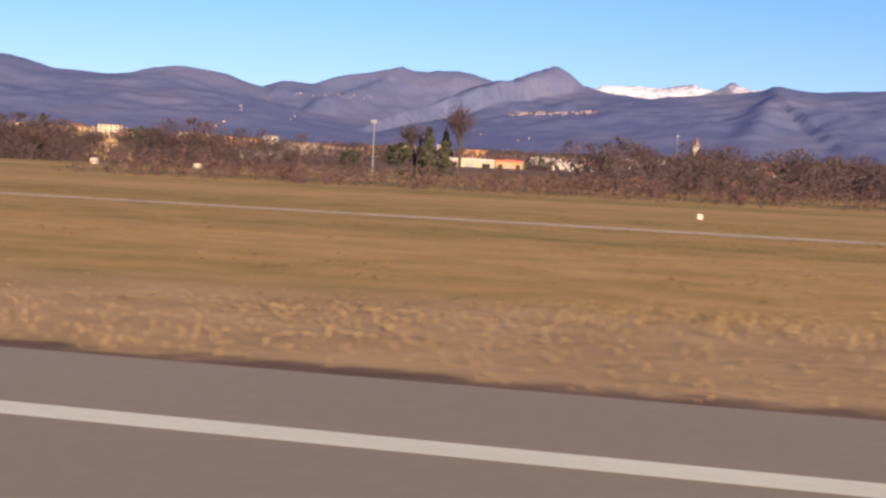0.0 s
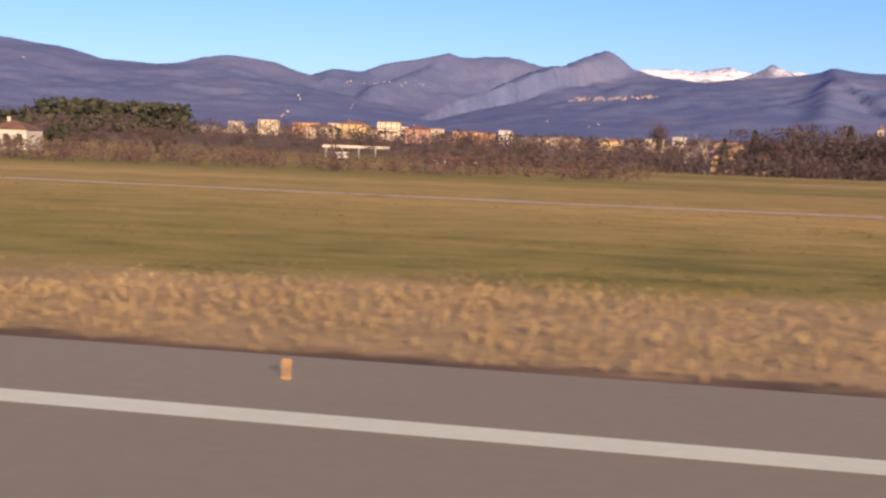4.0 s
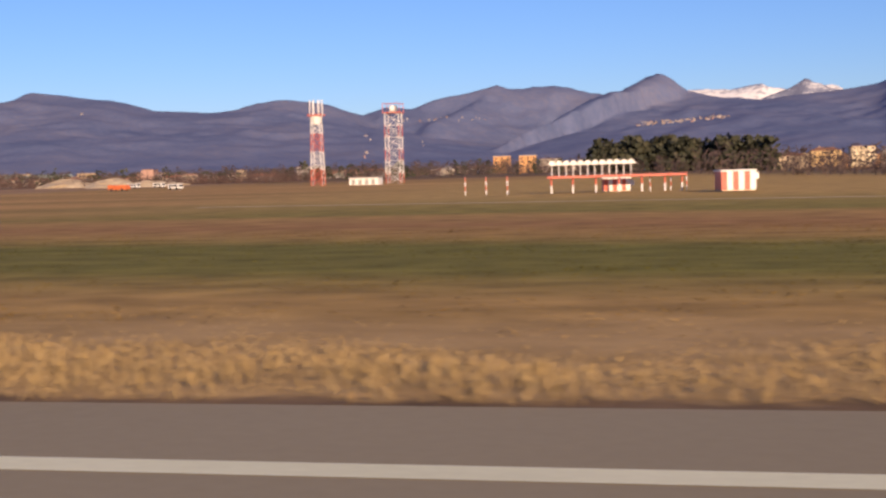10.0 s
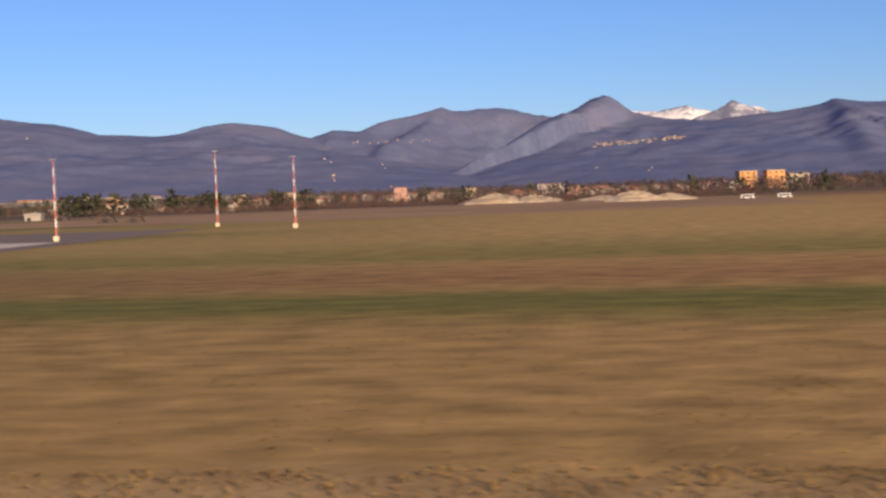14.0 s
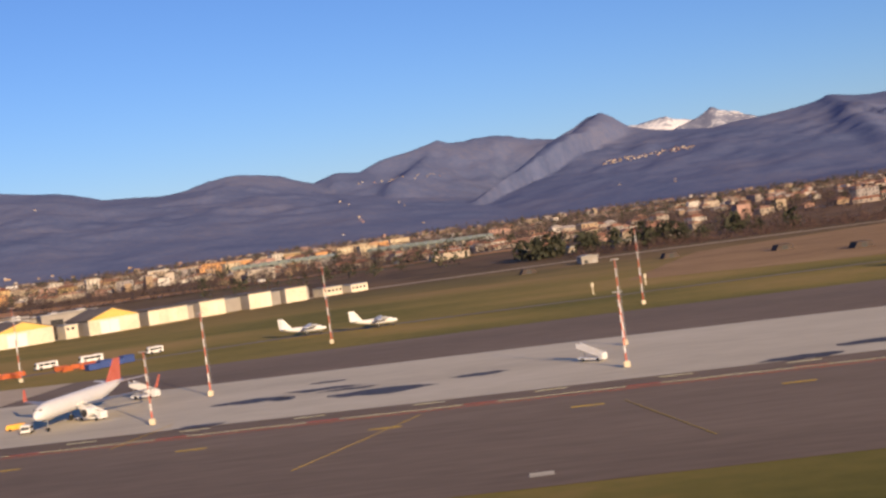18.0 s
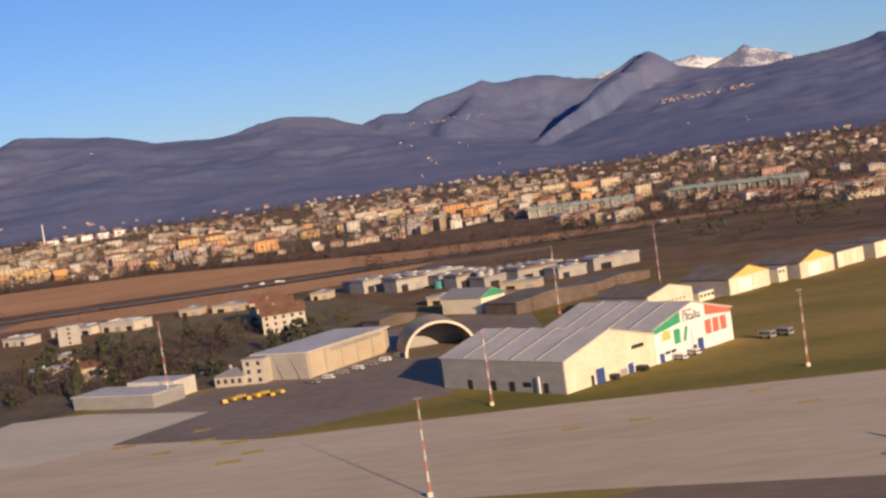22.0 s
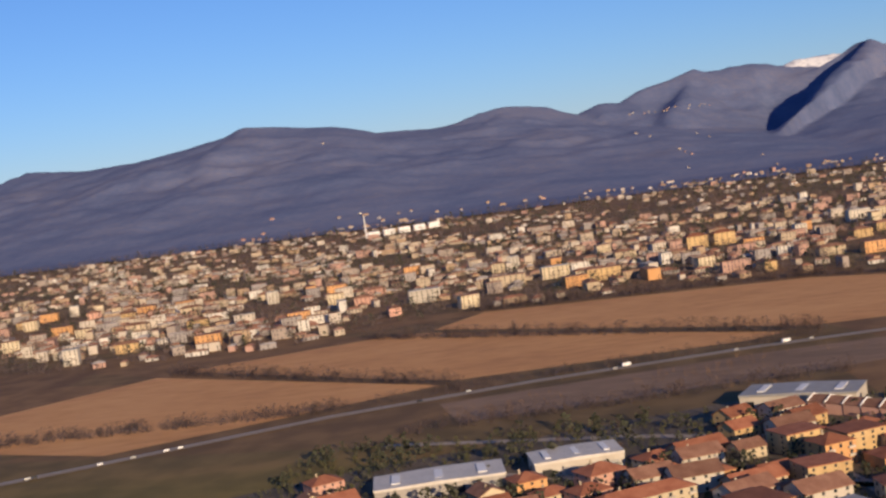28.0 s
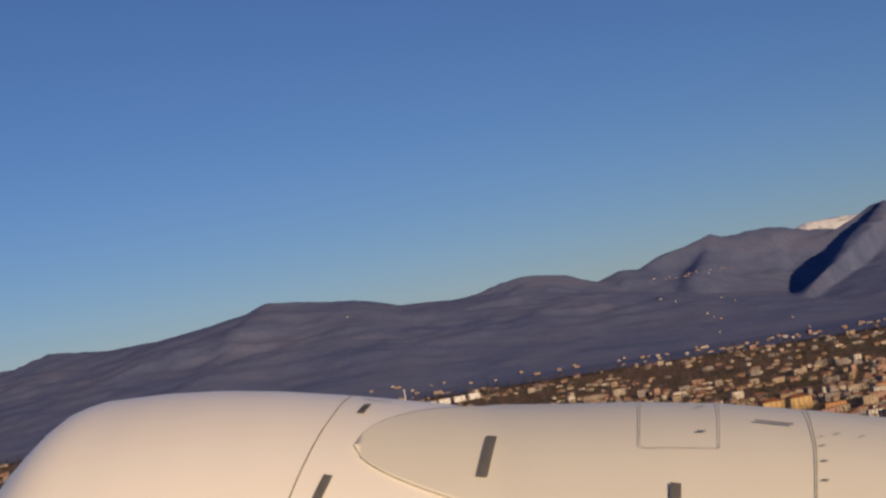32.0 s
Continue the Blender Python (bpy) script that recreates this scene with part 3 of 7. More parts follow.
for k, (x, y, turn, l) in enumerate([(-517, 79, 62, 15), (-575, 82, 70, 17), (-556, 78, 105, 16), (-640, 92, 78, 20), (-613, 80, 64, 18), (-594, 96, 80, 10), (-485, 88, 55, 14), (-662, 118, 80, 22)]):
    marking(x, y, l, 0.08, turn, MAT["yellow_paint"] if k % 3 else MAT["paint"], "thin painted lead-in line")
marking(-590, 92.3, 232, 0.09, -2.9, MAT["red_paint"], "long thin red apron boundary line")
marking(-590, 93.3, 232, 0.07, -2.9, MAT["paint"], "long thin white apron boundary line")


def stain(x, y, rx, ry, seed):
    r = random.Random(seed)
    bm = bmesh.new()
    n = 18
    vs = [bm.verts.new((rx * math.cos(2 * math.pi * k / n) * r.uniform(0.6, 1.15), ry * math.sin(2 * math.pi * k / n) * r.uniform(0.6, 1.15), 0)) for k in range(n)]
    bm.faces.new(vs)
    ob = part("oil_stain", bm, MAT["oil"])
    ob.matrix_basis = pose(x, y, 0.046)
    return tagged(ob, "dark oil stain on the concrete", "stain", "apron stains", "structure")


for k, (x, y, rx, ry) in enumerate([(-577, 106, 4.5, 2.2), (-569, 109, 2.6, 1.4), (-583, 112, 3.5, 1.2), (-537, 100, 5, 1.6), (-528, 103, 4, 1.2), (-545, 96, 3.4, 1.4), (-612, 104, 2, 0.8), (-645, 120, 3.2, 2),
                                    (-655, 125, 3.5, 1.2), (-513, 101, 4, 1.0), (-508, 95, 3, 0.9), (-622, 110, 1.8, 0.8), (-642, 108, 3.0, 1.6), (-590, 98, 2.4, 0.9)]):
    stain(x, y, rx, ry, k)
for k, (x, y, rx, ry) in enumerate([(-588.5, 109.6, 3.8, 1.5), (-585.8, 108.4, 1.4, 1.1), (-580.3, 110.0, 2.8, 0.9), (-583.3, 117.0, 2.2, 0.7)]):
    stain(x, y, rx, ry, 40 + k)
setting("link_taxiway", [(-654.5, 149.5), (-648.5, 149.5), (-646.6, 176.5), (-651.6, 176.5)], 0.032, MAT["apron_dark"], "short asphalt link across the grass", "taxiway")
for k, (x, y) in enumerate([(-653.7, 136.3), (-647.0, 136.1), (-636.3, 134.1)]):
    marking(x, y, 1.7, 0.5, 6, MAT["yellow_paint"], "short yellow taxiway dash")


# red and white floodlight masts
def mast_kit(h, concrete):
    root = thing("floodlight_mast", pose(0, 0, -200), "tall slim red and white banded floodlight mast", "mast", "apron masts")
    part("base", box(-0.25, 0.25, -0.25, 0.25, 0, 0.5, 0.05), MAT["concrete"] if concrete else MAT["red"], root, "square base block")
    n = 9
    for k in range(n):
        z0, z1 = 0.5 + (h - 0.5) * k / n, 0.5 + (h - 0.5) * (k + 1) / n
        part("band", rod((0, 0, z0), (0, 0, z1), 0.075 - 0.005 * k, 0.075 - 0.005 * (k + 1), 8), MAT["red"] if k % 2 == 0 else MAT["white"], root)
    bm = bmesh.new()
    add_rod(bm, (-0.36, 0, h), (0.36, 0, h), 0.02, n=5)
    add_rod(bm, (0, -0.2, h), (0, 0.2, h), 0.02, n=5)
    part("crossarm", bm, MAT["steel"], root)
    for s in (-0.3, -0.1, 0.1, 0.3):
        part("floodlight", box(s - 0.05, s + 0.05, -0.05, 0.06, h - 0.07, h + 0.04, 0.01), MAT["steel"], root)
    part("ladder", rod((0.22, 0, 0.7), (0.12, 0, h - 0.3), 0.025, 0.025, 4), MAT["steel"], root)
    return root


MAST_A, MAST_D, MAST_B, MAST_C = mast_kit(5.9, True), mast_kit(7.7, True), mast_kit(9.4, True), mast_kit(12.5, False)
for k, x in enumerate((-480, -518.6, -556.5, -594.6, -633.8)):
    copy_thing(MAST_D, pose(x, 117.6, 0.03, 0, 0, 5))
    if k:
        copy_thing(MAST_A, pose(x - 0.6, 102.2, 0.03, 0, 0, 5))
for x in (-477, -511.5, -552.3, -590.5, -630.3, -668.4, -707):
    copy_thing(MAST_B, pose(x, 158.5 + (2 if x < -640 else 0), 0, 0, 0, 8))
for x, y in ((-758.5, 195.3), (-698, 240)):
    copy_thing(MAST_C, pose(x, y, 0))
for x, y in ((-781.5, 169.0),):
    copy_thing(MAST_B, pose(x, y, 0))
for kit, x, y in ((MAST_A, -480.6, 102.2), (MAST_D, -462, 138), (MAST_B, -711, 119.8), (MAST_C, -678, 258)):
    kit.matrix_basis = pose(x, y, 0.03)


# ---- hangars ----
def gable(name, m, w, d, eave, ridge, wall_mat, roof_mat, label, ribs=0, overhang=0.25, doors=(), group=""):
    """A gabled building: front along local x at y 0, depth along +y, ridge along y."""
    root = thing(name, m, label, "building", group)
    part("wall", prism([(0, 0), (w, 0), (w, eave), (w / 2, ridge), (0, eave)], 0, d), wall_mat, root)
    s = (ridge - eave) / (w / 2)
    for side in (0, 1):
        o, t = overhang, 0.16
        bm = bmesh.new()
        if side == 0:
            pts = [(-o, eave - s * o + 0.02), (w / 2, ridge + 0.02), (w / 2, ridge + t), (-o, eave - s * o + t)]
        else:
            pts = [(w / 2, ridge + 0.02), (w + o, eave - s * o + 0.02), (w + o, eave - s * o + t), (w / 2, ridge + t)]
        add_prism(bm, pts, -o, d + o)
        roof = part("roof_slope", bm, roof_mat, root)
        for k in range(ribs):
            y = d * (k + 1) / (ribs + 1)
            bm = bmesh.new()
            if side == 0:
                pp = [(-o, eave - s * o + t + 0.005), (w / 2, ridge + t + 0.005), (w / 2, ridge + t + 0.13), (-o, eave - s * o + t + 0.13)]
            else:
                pp = [(w / 2, ridge + t + 0.005), (w + o, eave - s * o + t + 0.005), (w + o, eave - s * o + t + 0.13), (w / 2, ridge + t + 0.13)]
            add_prism(bm, pp, y - 0.14, y + 0.14)
            part("roof_rib", bm, MAT["grey_metal"], roof)
    for x0, x1, z0, z1, mt in doors:
        part("door", box(x0, x1, -0.07, 0.1, z0, z1), MAT[mt], root)
    return root


U = math.degrees(math.atan2(25.2, 23.6))  # the hangars' fronts run along this heading
big = gable("aircraft_hangar", pose(-697.6, 161.8, 0, 0, 0, U), 17.6, 22.8, 4.1, 6.4, MAT["cream"], MAT["roof_metal"], "large cream double aircraft hangar with pale ribbed metal roof", 4,
            doors=((4.6, 5.1, 0, 1.3, "dark"), (5.6, 7.2, 0, 1.9, "blue"), (10.2, 11.6, 0, 0.9, "grey_metal"), (11.9, 12.9, 0, 1.3, "blue"), (13, 15.4, 3.0, 3.5, "dark")))
# the west side's shade is put on as a grey skin over the cream
part("end_wall", box(-0.12, -0.01, 0.1, 22.7, 0, 4.0), MAT["grey_metal"], big, "side wall toned grey for shade")
for y0, w in ((3, 0.8), (6, 1.4), (9, 0.9), (12.5, 0.9), (17, 0.8)):
    part("side_door", box(-0.2, -0.1, y0, y0 + w, 0.05 if w < 1 else 0.7, 1.3), MAT["dark"], big)
part("flue", rod((-0.5, 4.2, 0), (-0.5, 4.2, 2.2), 0.12, n=8), MAT["white"], big)
bay = gable("aircraft_hangar", pose(-685.5, 174.7, 0, 0, 0, U), 17.4, 20, 4.6, 6.9, MAT["white"], MAT["roof_metal"], "large hangar with green, white and red painted gable", 4,
            doors=((0.8, 1.7, 0, 1.2, "blue"), (2.0, 3.0, 0.9, 1.3, "dark"), (3.3, 4.3, 0.9, 1.3, "dark"), (9.2, 10.4, 0, 1.7, "blue"), (8.2, 8.8, 0, 1.0, "dark")))
part("gable_panel", prism([(0.05, 3.9), (5.9, 4.6), (5.9, 6.1), (0.05, 4.6)], -0.06, -0.02), MAT["green"], bay, "green painted gable panel")
part("gable_panel", prism([(11.5, 4.6), (17.3, 4.0), (17.3, 4.55), (11.5, 6.08)], -0.06, -0.02), MAT["red"], bay, "red painted gable panel")


def word(text, size, mat, parent, m, label=""):
    """Lettering with the built-in font, as a mesh."""
    cu = bpy.data.curves.new("lettering", "FONT")
    cu.body, cu.size, cu.extrude = text, size, 0.01
    tmp = bpy.data.objects.new("lettering", cu)
    me = bpy.data.meshes.new_from_object(tmp)
    bpy.data.objects.remove(tmp)
    me.materials.append(mat)
    ob = new("lettering", me)
    ob.parent, ob.matrix_basis = parent, m
    if label:
        ob["label"] = label
    return ob


word("l'Italia", 1.75, MAT["dark"], bay, pose(6.4, -0.05, 4.55, 90), "dark painted lettering")
part("slogan_bar", box(6.5, 8.6, -0.06, -0.02, 5.85, 6.05), MAT["red"], bay, "small red bar of unreadable writing")
for k in range(7):
    x = 4.2 + 1.75 * k
    lean = [(x + 0.15, 1.9), (x + 0.75, 1.9), (x + 1.45, 3.85), (x + 0.8, 3.85)] if k == 1 else [(x, 1.9), (x + 1.35, 1.9), (x + 1.35, 3.85), (x, 3.85)]
    if k in (2, 3):
        continue
    part("emblem_block", prism(lean, -0.06, -0.02), MAT["green"] if k < 2 else MAT["red"], bay, "plain painted block of the wall emblem")
part("yellow_emblem", prism([(1.6, 2.8), (3.6, 2.8), (3.3, 4.0), (1.9, 4.0)], -0.06, -0.02), MAT["hangar_yellow"], bay, "pale yellow painted shape")

HR = 44.0
MAT["dim_roof"] = material("grey_sheet_roof", [(0.25, 0.235, 0.22), (0.30, 0.285, 0.265), (0.35, 0.33, 0.31)], 0.2, 0.6, fine=9)
MAT["dull_roof"] = material("dull_brown_roof_sheet", [(0.13, 0.105, 0.085), (0.17, 0.14, 0.115), (0.21, 0.18, 0.15)], 0.3, 0.85, fine=8)
for k, (x, y, w, d, e, r, wm, fm, lab) in enumerate([
        (-683.0, 221.3, 11.5, 12, 3.2, 4.5, "cream", "roof_metal", "cream gabled hangar with a row of small windows"),
        (-667.7, 234.3, 11.5, 11, 2.9, 4.6, "cream", "roof_metal", "hangar with yellow gable and pale doors"),
        (-653.4, 244.8, 10.6, 11, 2.9, 4.7, "cream", "roof_metal", "hangar with yellow gable and pale doors")]):
    # grey walls paint the sides' shade; the front sheet keeps the cream
    h = gable("small_hangar", pose(x, y, 0, 0, 0, HR), w, d, e, r, WALLS[5], MAT["dull_roof"], lab, 0, group="hangar row")
    part("front_sheet", prism([(0.0, 0.0), (w, 0.0), (w, e), (w / 2, r - 0.05), (0.0, e)], -0.03, -0.005), MAT[wm], h, "cream front over shade-grey walls")
    if k:
        part("gable_panel", prism([(0.0, e), (w, e), (w / 2, r - 0.05)], -0.06, -0.035), MAT["hangar_yellow"], h, "yellow sheet gable")
        for q in range(5):
            part("sliding_door", box(0.4 + q * 2.0, 2.3 + q * 2.0, -0.07 - 0.03 * (q % 2), -0.02, 0.05, 2.5), MAT["white"] if q in (1, 2) else MAT["cream"], h)
    else:
        for q in range(9):
            part("small_window", box(1.0 + q, 1.35 + q, -0.05, 0.02, 1.5, 1.85), MAT["dark"], h)
for k, (x, y, w, h) in enumerate([(-644.6, 254.4, 10.9, 2.9), (-635.9, 261.2, 10.4, 3.1), (-627.2, 267.5, 8.6, 3.1), (-620.8, 274.0, 6.8, 3.0)]):
    s = thing("grey_hangar", pose(x, y, 0, 0, 0, HR), "grey rectangular hangar with a pale sliding door front", "building", "hangar row")
    f = (8.7, 5.8, 5.4, 5.3)[k]
    # side shade is painted as grey wall colour, the front stays cream
    part("wall", box(0, f, 0, 11, 0, h), WALLS[5], s)
    part("front_sheet", box(0, f, -0.03, -0.005, 0, h), MAT["cream"], s, "cream front over shade-grey walls")
    part("roof", box(-0.15, f + 0.15, -0.2, 11.2, h, h + 0.18), MAT["dull_roof"], s)
    part("annex", box(f + 0.02, w, 1.6, 10, 0, h * 0.86), WALLS[5], s, "dark grey side annex")
    part("annex_roof", box(f + 0.03, w + 0.1, 1.5, 10.1, h * 0.86, h * 0.86 + 0.12), MAT["grey_metal"], s)
    for q in range(4):
        part("sliding_door", box(0.25 + q * (f - 0.5) / 4, 0.15 + (q + 1) * (f - 0.5) / 4, -0.08 - 0.03 * (q % 2), -0.01, 0.05, h - 0.5), MAT["cream"], s)
for k, (x, y, w, h) in enumerate([(-614, 281, 5, 1.8), (-673.5, 231.0, 4, 1.6), (-657.6, 243.5, 2.6, 2.6), (-689, 216.5, 4, 1.5), (-608.5, 285, 4.5, 1.6)]):
    s = thing("service_shed", pose(x, y, 0, 0, 0, HR), "low white service building with flat roof", "building", "service sheds")
    part("wall", box(0, w, 0, 4, 0, h), MAT["cream"], s)
    part("roof", box(-0.15, w + 0.15, -0.15, 4.15, h, h + 0.14), MAT["grey_metal"], s)
    for q in range(int(w)):
        part("window", box(0.3 + q, 0.85 + q, -0.05, 0.02, h - 0.9, h - 0.4), MAT["glass"], s)
MAT["old_brick"] = material("sooty_brick_wall", [(0.10, 0.075, 0.06), (0.14, 0.105, 0.085), (0.19, 0.14, 0.115)], 0.4, 0.9, fine=14)
# long dark brick sheds behind the row
for k, (x, y, w, d, e, r) in enumerate([(-706, 246, 22, 9, 3.6, 5.0), (-716, 262, 14, 8, 3.0, 4.3), (-733, 252, 9, 6, 2.4, 3.4), (-690, 268, 16, 8, 2.6, 3.6)]):
    gable("brick_shed", pose(x, y, 0, 0, 0, HR), w, d, e * 0.62, r * 0.62, MAT["old_brick"], MAT["dull_roof"], "long dark shed with weathered tile roof", 0, group="old sheds")
gh = gable("green_gable_shed", pose(-713, 255, 0, 0, 0, HR + 6), 7, 11, 3.2, 4.6, MAT["cream"], MAT["grey_metal"], "shed with a pale green gable", 0)
part("gable_panel", prism([(0.0, 3.0), (7, 3.0), (7, 3.2), (3.5, 4.55), (0, 3.2)], -0.05, -0.01), MAT["green"], gh, "pale green gable sheet")

# grey flat hangar and the open barrel shelter
s = thing("grey_maintenance_hangar", pose(-737.5, 200.5, 0, 0, 0, 62), "large grey-beige hangar with pale flat roof", "building")
part("wall", box(0, 22, 0, 11, 0, 4.0), WALLS[6], s)
# shade of the end face, given as a greyer wall colour
part("end_wall", box(-0.1, -0.01, 0, 11, 0, 4.1), WALLS[5], s, "end wall greyed as the face in shade")
part("roof", prism([(-0.3, 4.05), (22.3, 4.05), (22.3, 4.3), (-0.3, 4.3)], -0.4, 11.4), MAT["roof_metal"], s)
part("window_band", box(6, 20, -0.06, 0.02, 3.2, 3.7), MAT["grey_metal"], s)
for q in range(6):
    part("pilaster", box(0.2 + q * 4.2, 0.55 + q * 4.2, -0.12, 0.0, 0, 3.95), WALLS[5], s)
for q in range(3):
    part("brace", rod((-0.35, 1.5 + q * 3.5, 0.2), (-0.15, 3.2 + q * 3.5, 3.6), 0.07, n=5), MAT["steel"], s)
s = thing("barrel_shelter", pose(-717.5, 210.5, 0, 0, 0, 14), "open-fronted beige barrel-roofed aircraft shelter", "shelter")
rings_o, R = [], 5.9
bm = bmesh.new()
arc = [(R * math.cos(a), R * 0.88 * math.sin(a)) for a in [math.pi * k / 18 for k in range(19)]]
inn = [((R - 0.35) * math.cos(a), (R - 0.35) * 0.88 * math.sin(a)) for a in [math.pi * k / 18 for k in range(19)]]
add_prism(bm, arc + inn[::-1], 0, 11)
part("shell", bm, WALLS[6], s, "curved beige shell", smooth=False)
part("back_wall", prism(inn, 10.6, 10.9), MAT["grey_metal"], s)
part("rim", prism([(x * 1.015, z * 1.015) for x, z in arc] + inn[::-1], -0.25, 0.0), MAT["cream"], s, "pale front rim")


def flat_building(name, m, w, d, h, wall, label, storeys, cols, side_cols=2, roof="flat", roof_mat=None, group="", win=None, category="house", balcony=False):
    """A house with its windows; roof flat, gable, or hip. Front at y 0 facing -y."""
    root = thing(name, m, label, category, group)
    part("wall", box(0, w, 0, d, -1.5, h), wall, root)
    o = 0.28
    if roof == "flat":
        part("roof", box(-o / 2, w + o / 2, -o / 2, d + o / 2, h, h + 0.2), roof_mat or MAT["grey_metal"], root)
    elif roof == "gable":
        r = h + 0.24 * d
        part("gable_wall", add_prism(bmesh.new(), [(0, h), (d, h), (d / 2, r)], 0, w), wall, root).matrix_basis = Matrix.Rotation(radians(90), 4, "Z") @ Matrix.Translation((0, -w, 0))
        sl = 0.48
        for a in (0, 1):
            pts = [(-o, h - sl * o), (d / 2, r), (d / 2, r + 0.16), (-o, h - sl * o + 0.16)] if a == 0 else [(d / 2, r), (d + o, h - sl * o), (d + o, h - sl * o + 0.16), (d / 2, r + 0.16)]
            part("roof_slope", add_prism(bmesh.new(), pts, -o, w + o), roof_mat or MAT["tile"], root).matrix_basis = Matrix.Rotation(radians(90), 4, "Z") @ Matrix.Translation((0, -w, 0))
    else:
        r, ins = h + 0.22 * min(w, d), min(w, d) / 2
        bm = bmesh.new()
        lo = [bm.verts.new(p) for p in ((-o, -o, h - 0.03), (w + o, -o, h - 0.03), (w + o, d + o, h - 0.03), (-o, d + o, h - 0.03))]
        if w >= d:
            a, b = bm.verts.new((ins, d / 2, r)), bm.verts.new((w - ins + 0.01, d / 2, r))
            for f in ((lo[0], lo[1], b, a), (lo[1], lo[2], b), (lo[2], lo[3], a, b), (lo[3], lo[0], a)):
                bm.faces.new(f)
        else:
            a, b = bm.verts.new((w / 2, ins, r)), bm.verts.new((w / 2, d - ins + 0.01, r))
            for f in ((lo[0], lo[1], a), (lo[1], lo[2], b, a), (lo[2], lo[3], b), (lo[3], lo[0], a, b)):
                bm.faces.new(f)
        bm.faces.new(lo[::-1])
        part("roof", bm, roof_mat or MAT["tile"], root)
    if roof != "flat":
        part("chimney", box(w * 0.3, w * 0.3 + 0.35, d * 0.55, d * 0.55 + 0.3, h, h + 0.26 * min(w, d) + 0.25), WALLS[6], root)
    sh = h / storeys
    first = None
    ww, wh = min(0.6, w / cols * 0.45), min(0.72, sh * 0.5)
    for a in range(storeys):
        for b in range(cols):
            mm = pose(w * (b + 0.5) / cols, 0, a * sh + sh * 0.52)
            if first is None:
                first = part("window", box(-ww / 2, ww / 2, -0.045, 0.02, -wh / 2, wh / 2), win or MAT["glass"], root)
                first.matrix_basis = mm
            else:
                share("window", first, root, mm)
            if balcony and b % 2 == 0 and a:
                part("balcony", box(w * (b + 0.5) / cols - 0.7, w * (b + 0.5) / cols + 0.7, -0.5, 0, a * sh, a * sh + 0.42), WALLS[2], root)
        for b in range(side_cols):
            share("window", first, root, pose(0, d * (b + 0.5) / side_cols, a * sh + sh * 0.52, 0, 0, -90))
    return root


flat_building("white_office", pose(-753.4, 203.5, 0, 0, 0, -16), 5.2, 4.5, 1.7, WALLS[2], "small white office with grey hipped roof", 1, 4, 2, "hip", MAT["grey_metal"], "airfield offices")
flat_building("white_office", pose(-748.4, 202.8, 0, 0, 0, -16), 3.8, 4.5, 3.9, WALLS[2], "small white three-storey office block", 3, 2, 2, "flat", MAT["grey_metal"], "airfield offices")
s = thing("low_shed", pose(-775, 198.6, 0, 0, 0, -26), "long low grey metal shed", "building")
part("wall", box(0, 17, 0, 7, 0, 2.0), MAT["grey_metal"], s)
part("roof", prism([(-0.2, 2.0), (17.2, 2.0), (17.2, 2.15), (-0.2, 2.15)], -0.3, 7.3), MAT["roof_metal"], s)
part("annex_roof", box(5, 15, 7, 12, 0.0, 2.7), MAT["roof_metal"], s)
HW, HD, HL, HT = 21.6, 18.3, 4.0, 6.0
s = thing("white_hangar", pose(-799.0, 153.0, 0, 0, 0, 44.6), "cream-white stepped hangar with grey sheet roof", "building")
part("wall", box(0, 14.3, 0, HD, 0, HL), MAT["cream"], s)
# south-west face in shade: the shade is painted as grey over cream
part("side_wall", box(-0.1, -0.01, 0.05, HD - 0.05, 0, HL), WALLS[5], s, "side wall carrying shade as dull grey")
part("roof", box(-0.2, 14.25, -0.2, HD + 0.2, HL, HL + 0.18), MAT["dim_roof"], s)
part("tall_wall", box(14.3, HW, -0.05, HD, 0, HT), MAT["cream"], s, "taller cream end block")
part("tall_roof", box(14.2, HW + 0.2, -0.2, HD + 0.2, HT, HT + 0.18), MAT["dim_roof"], s)
for q in range(4):
    part("roof_rib", box(0.8, 13.6, 2.2 + q * 4.2, 2.4 + q * 4.2, HL + 0.19, HL + 0.3), MAT["grey_metal"], s)
    part("roof_rib", box(15.0, 20.8, 2.2 + q * 4.2, 2.4 + q * 4.2, HT + 0.19, HT + 0.3), MAT["grey_metal"], s)
for q in range(5):
    part("rooflight", box(2 + q * 2.4, 2.5 + q * 2.4, 5, 5.5, HL + 0.19, HL + 0.45), MAT["white"], s)
part("roof_cabin", box(9.5, 11.5, HD - 0.9, HD, HL + 0.19, HL + 1.1), MAT["white"], s, "small white cabin on the roof edge")
part("cabin_window", box(10.2, 10.8, HD - 0.95, HD - 0.88, HL + 0.5, HL + 0.85), MAT["glass"], s)
part("sign_panel", box(HW + 0.05, HW + 0.15, 0.2, 1.9, HT - 0.9, HT - 0.1), MAT["white"], s, "pale sign bracket at the corner")
s = thing("barrel_hall", pose(-828.4, 160.3, 0, 0, 0, 36), "small white barrel-roofed hall", "building")
bm = bmesh.new()
arc = [(3.2 + 3.2 * math.cos(a), 1.2 + 2.0 * math.sin(a)) for a in [math.pi * k / 14 for k in range(15)]]
add_prism(bm, [(6.4, 0)] + arc + [(0, 0)], 0, 12)
part("wall", bm, MAT["white"], s)
for q in range(3):
    part("window", box(0.6 + q * 1.9, 1.7 + q * 1.9, -0.05, 0.02, 0.7, 1.5), MAT["glass"], s)


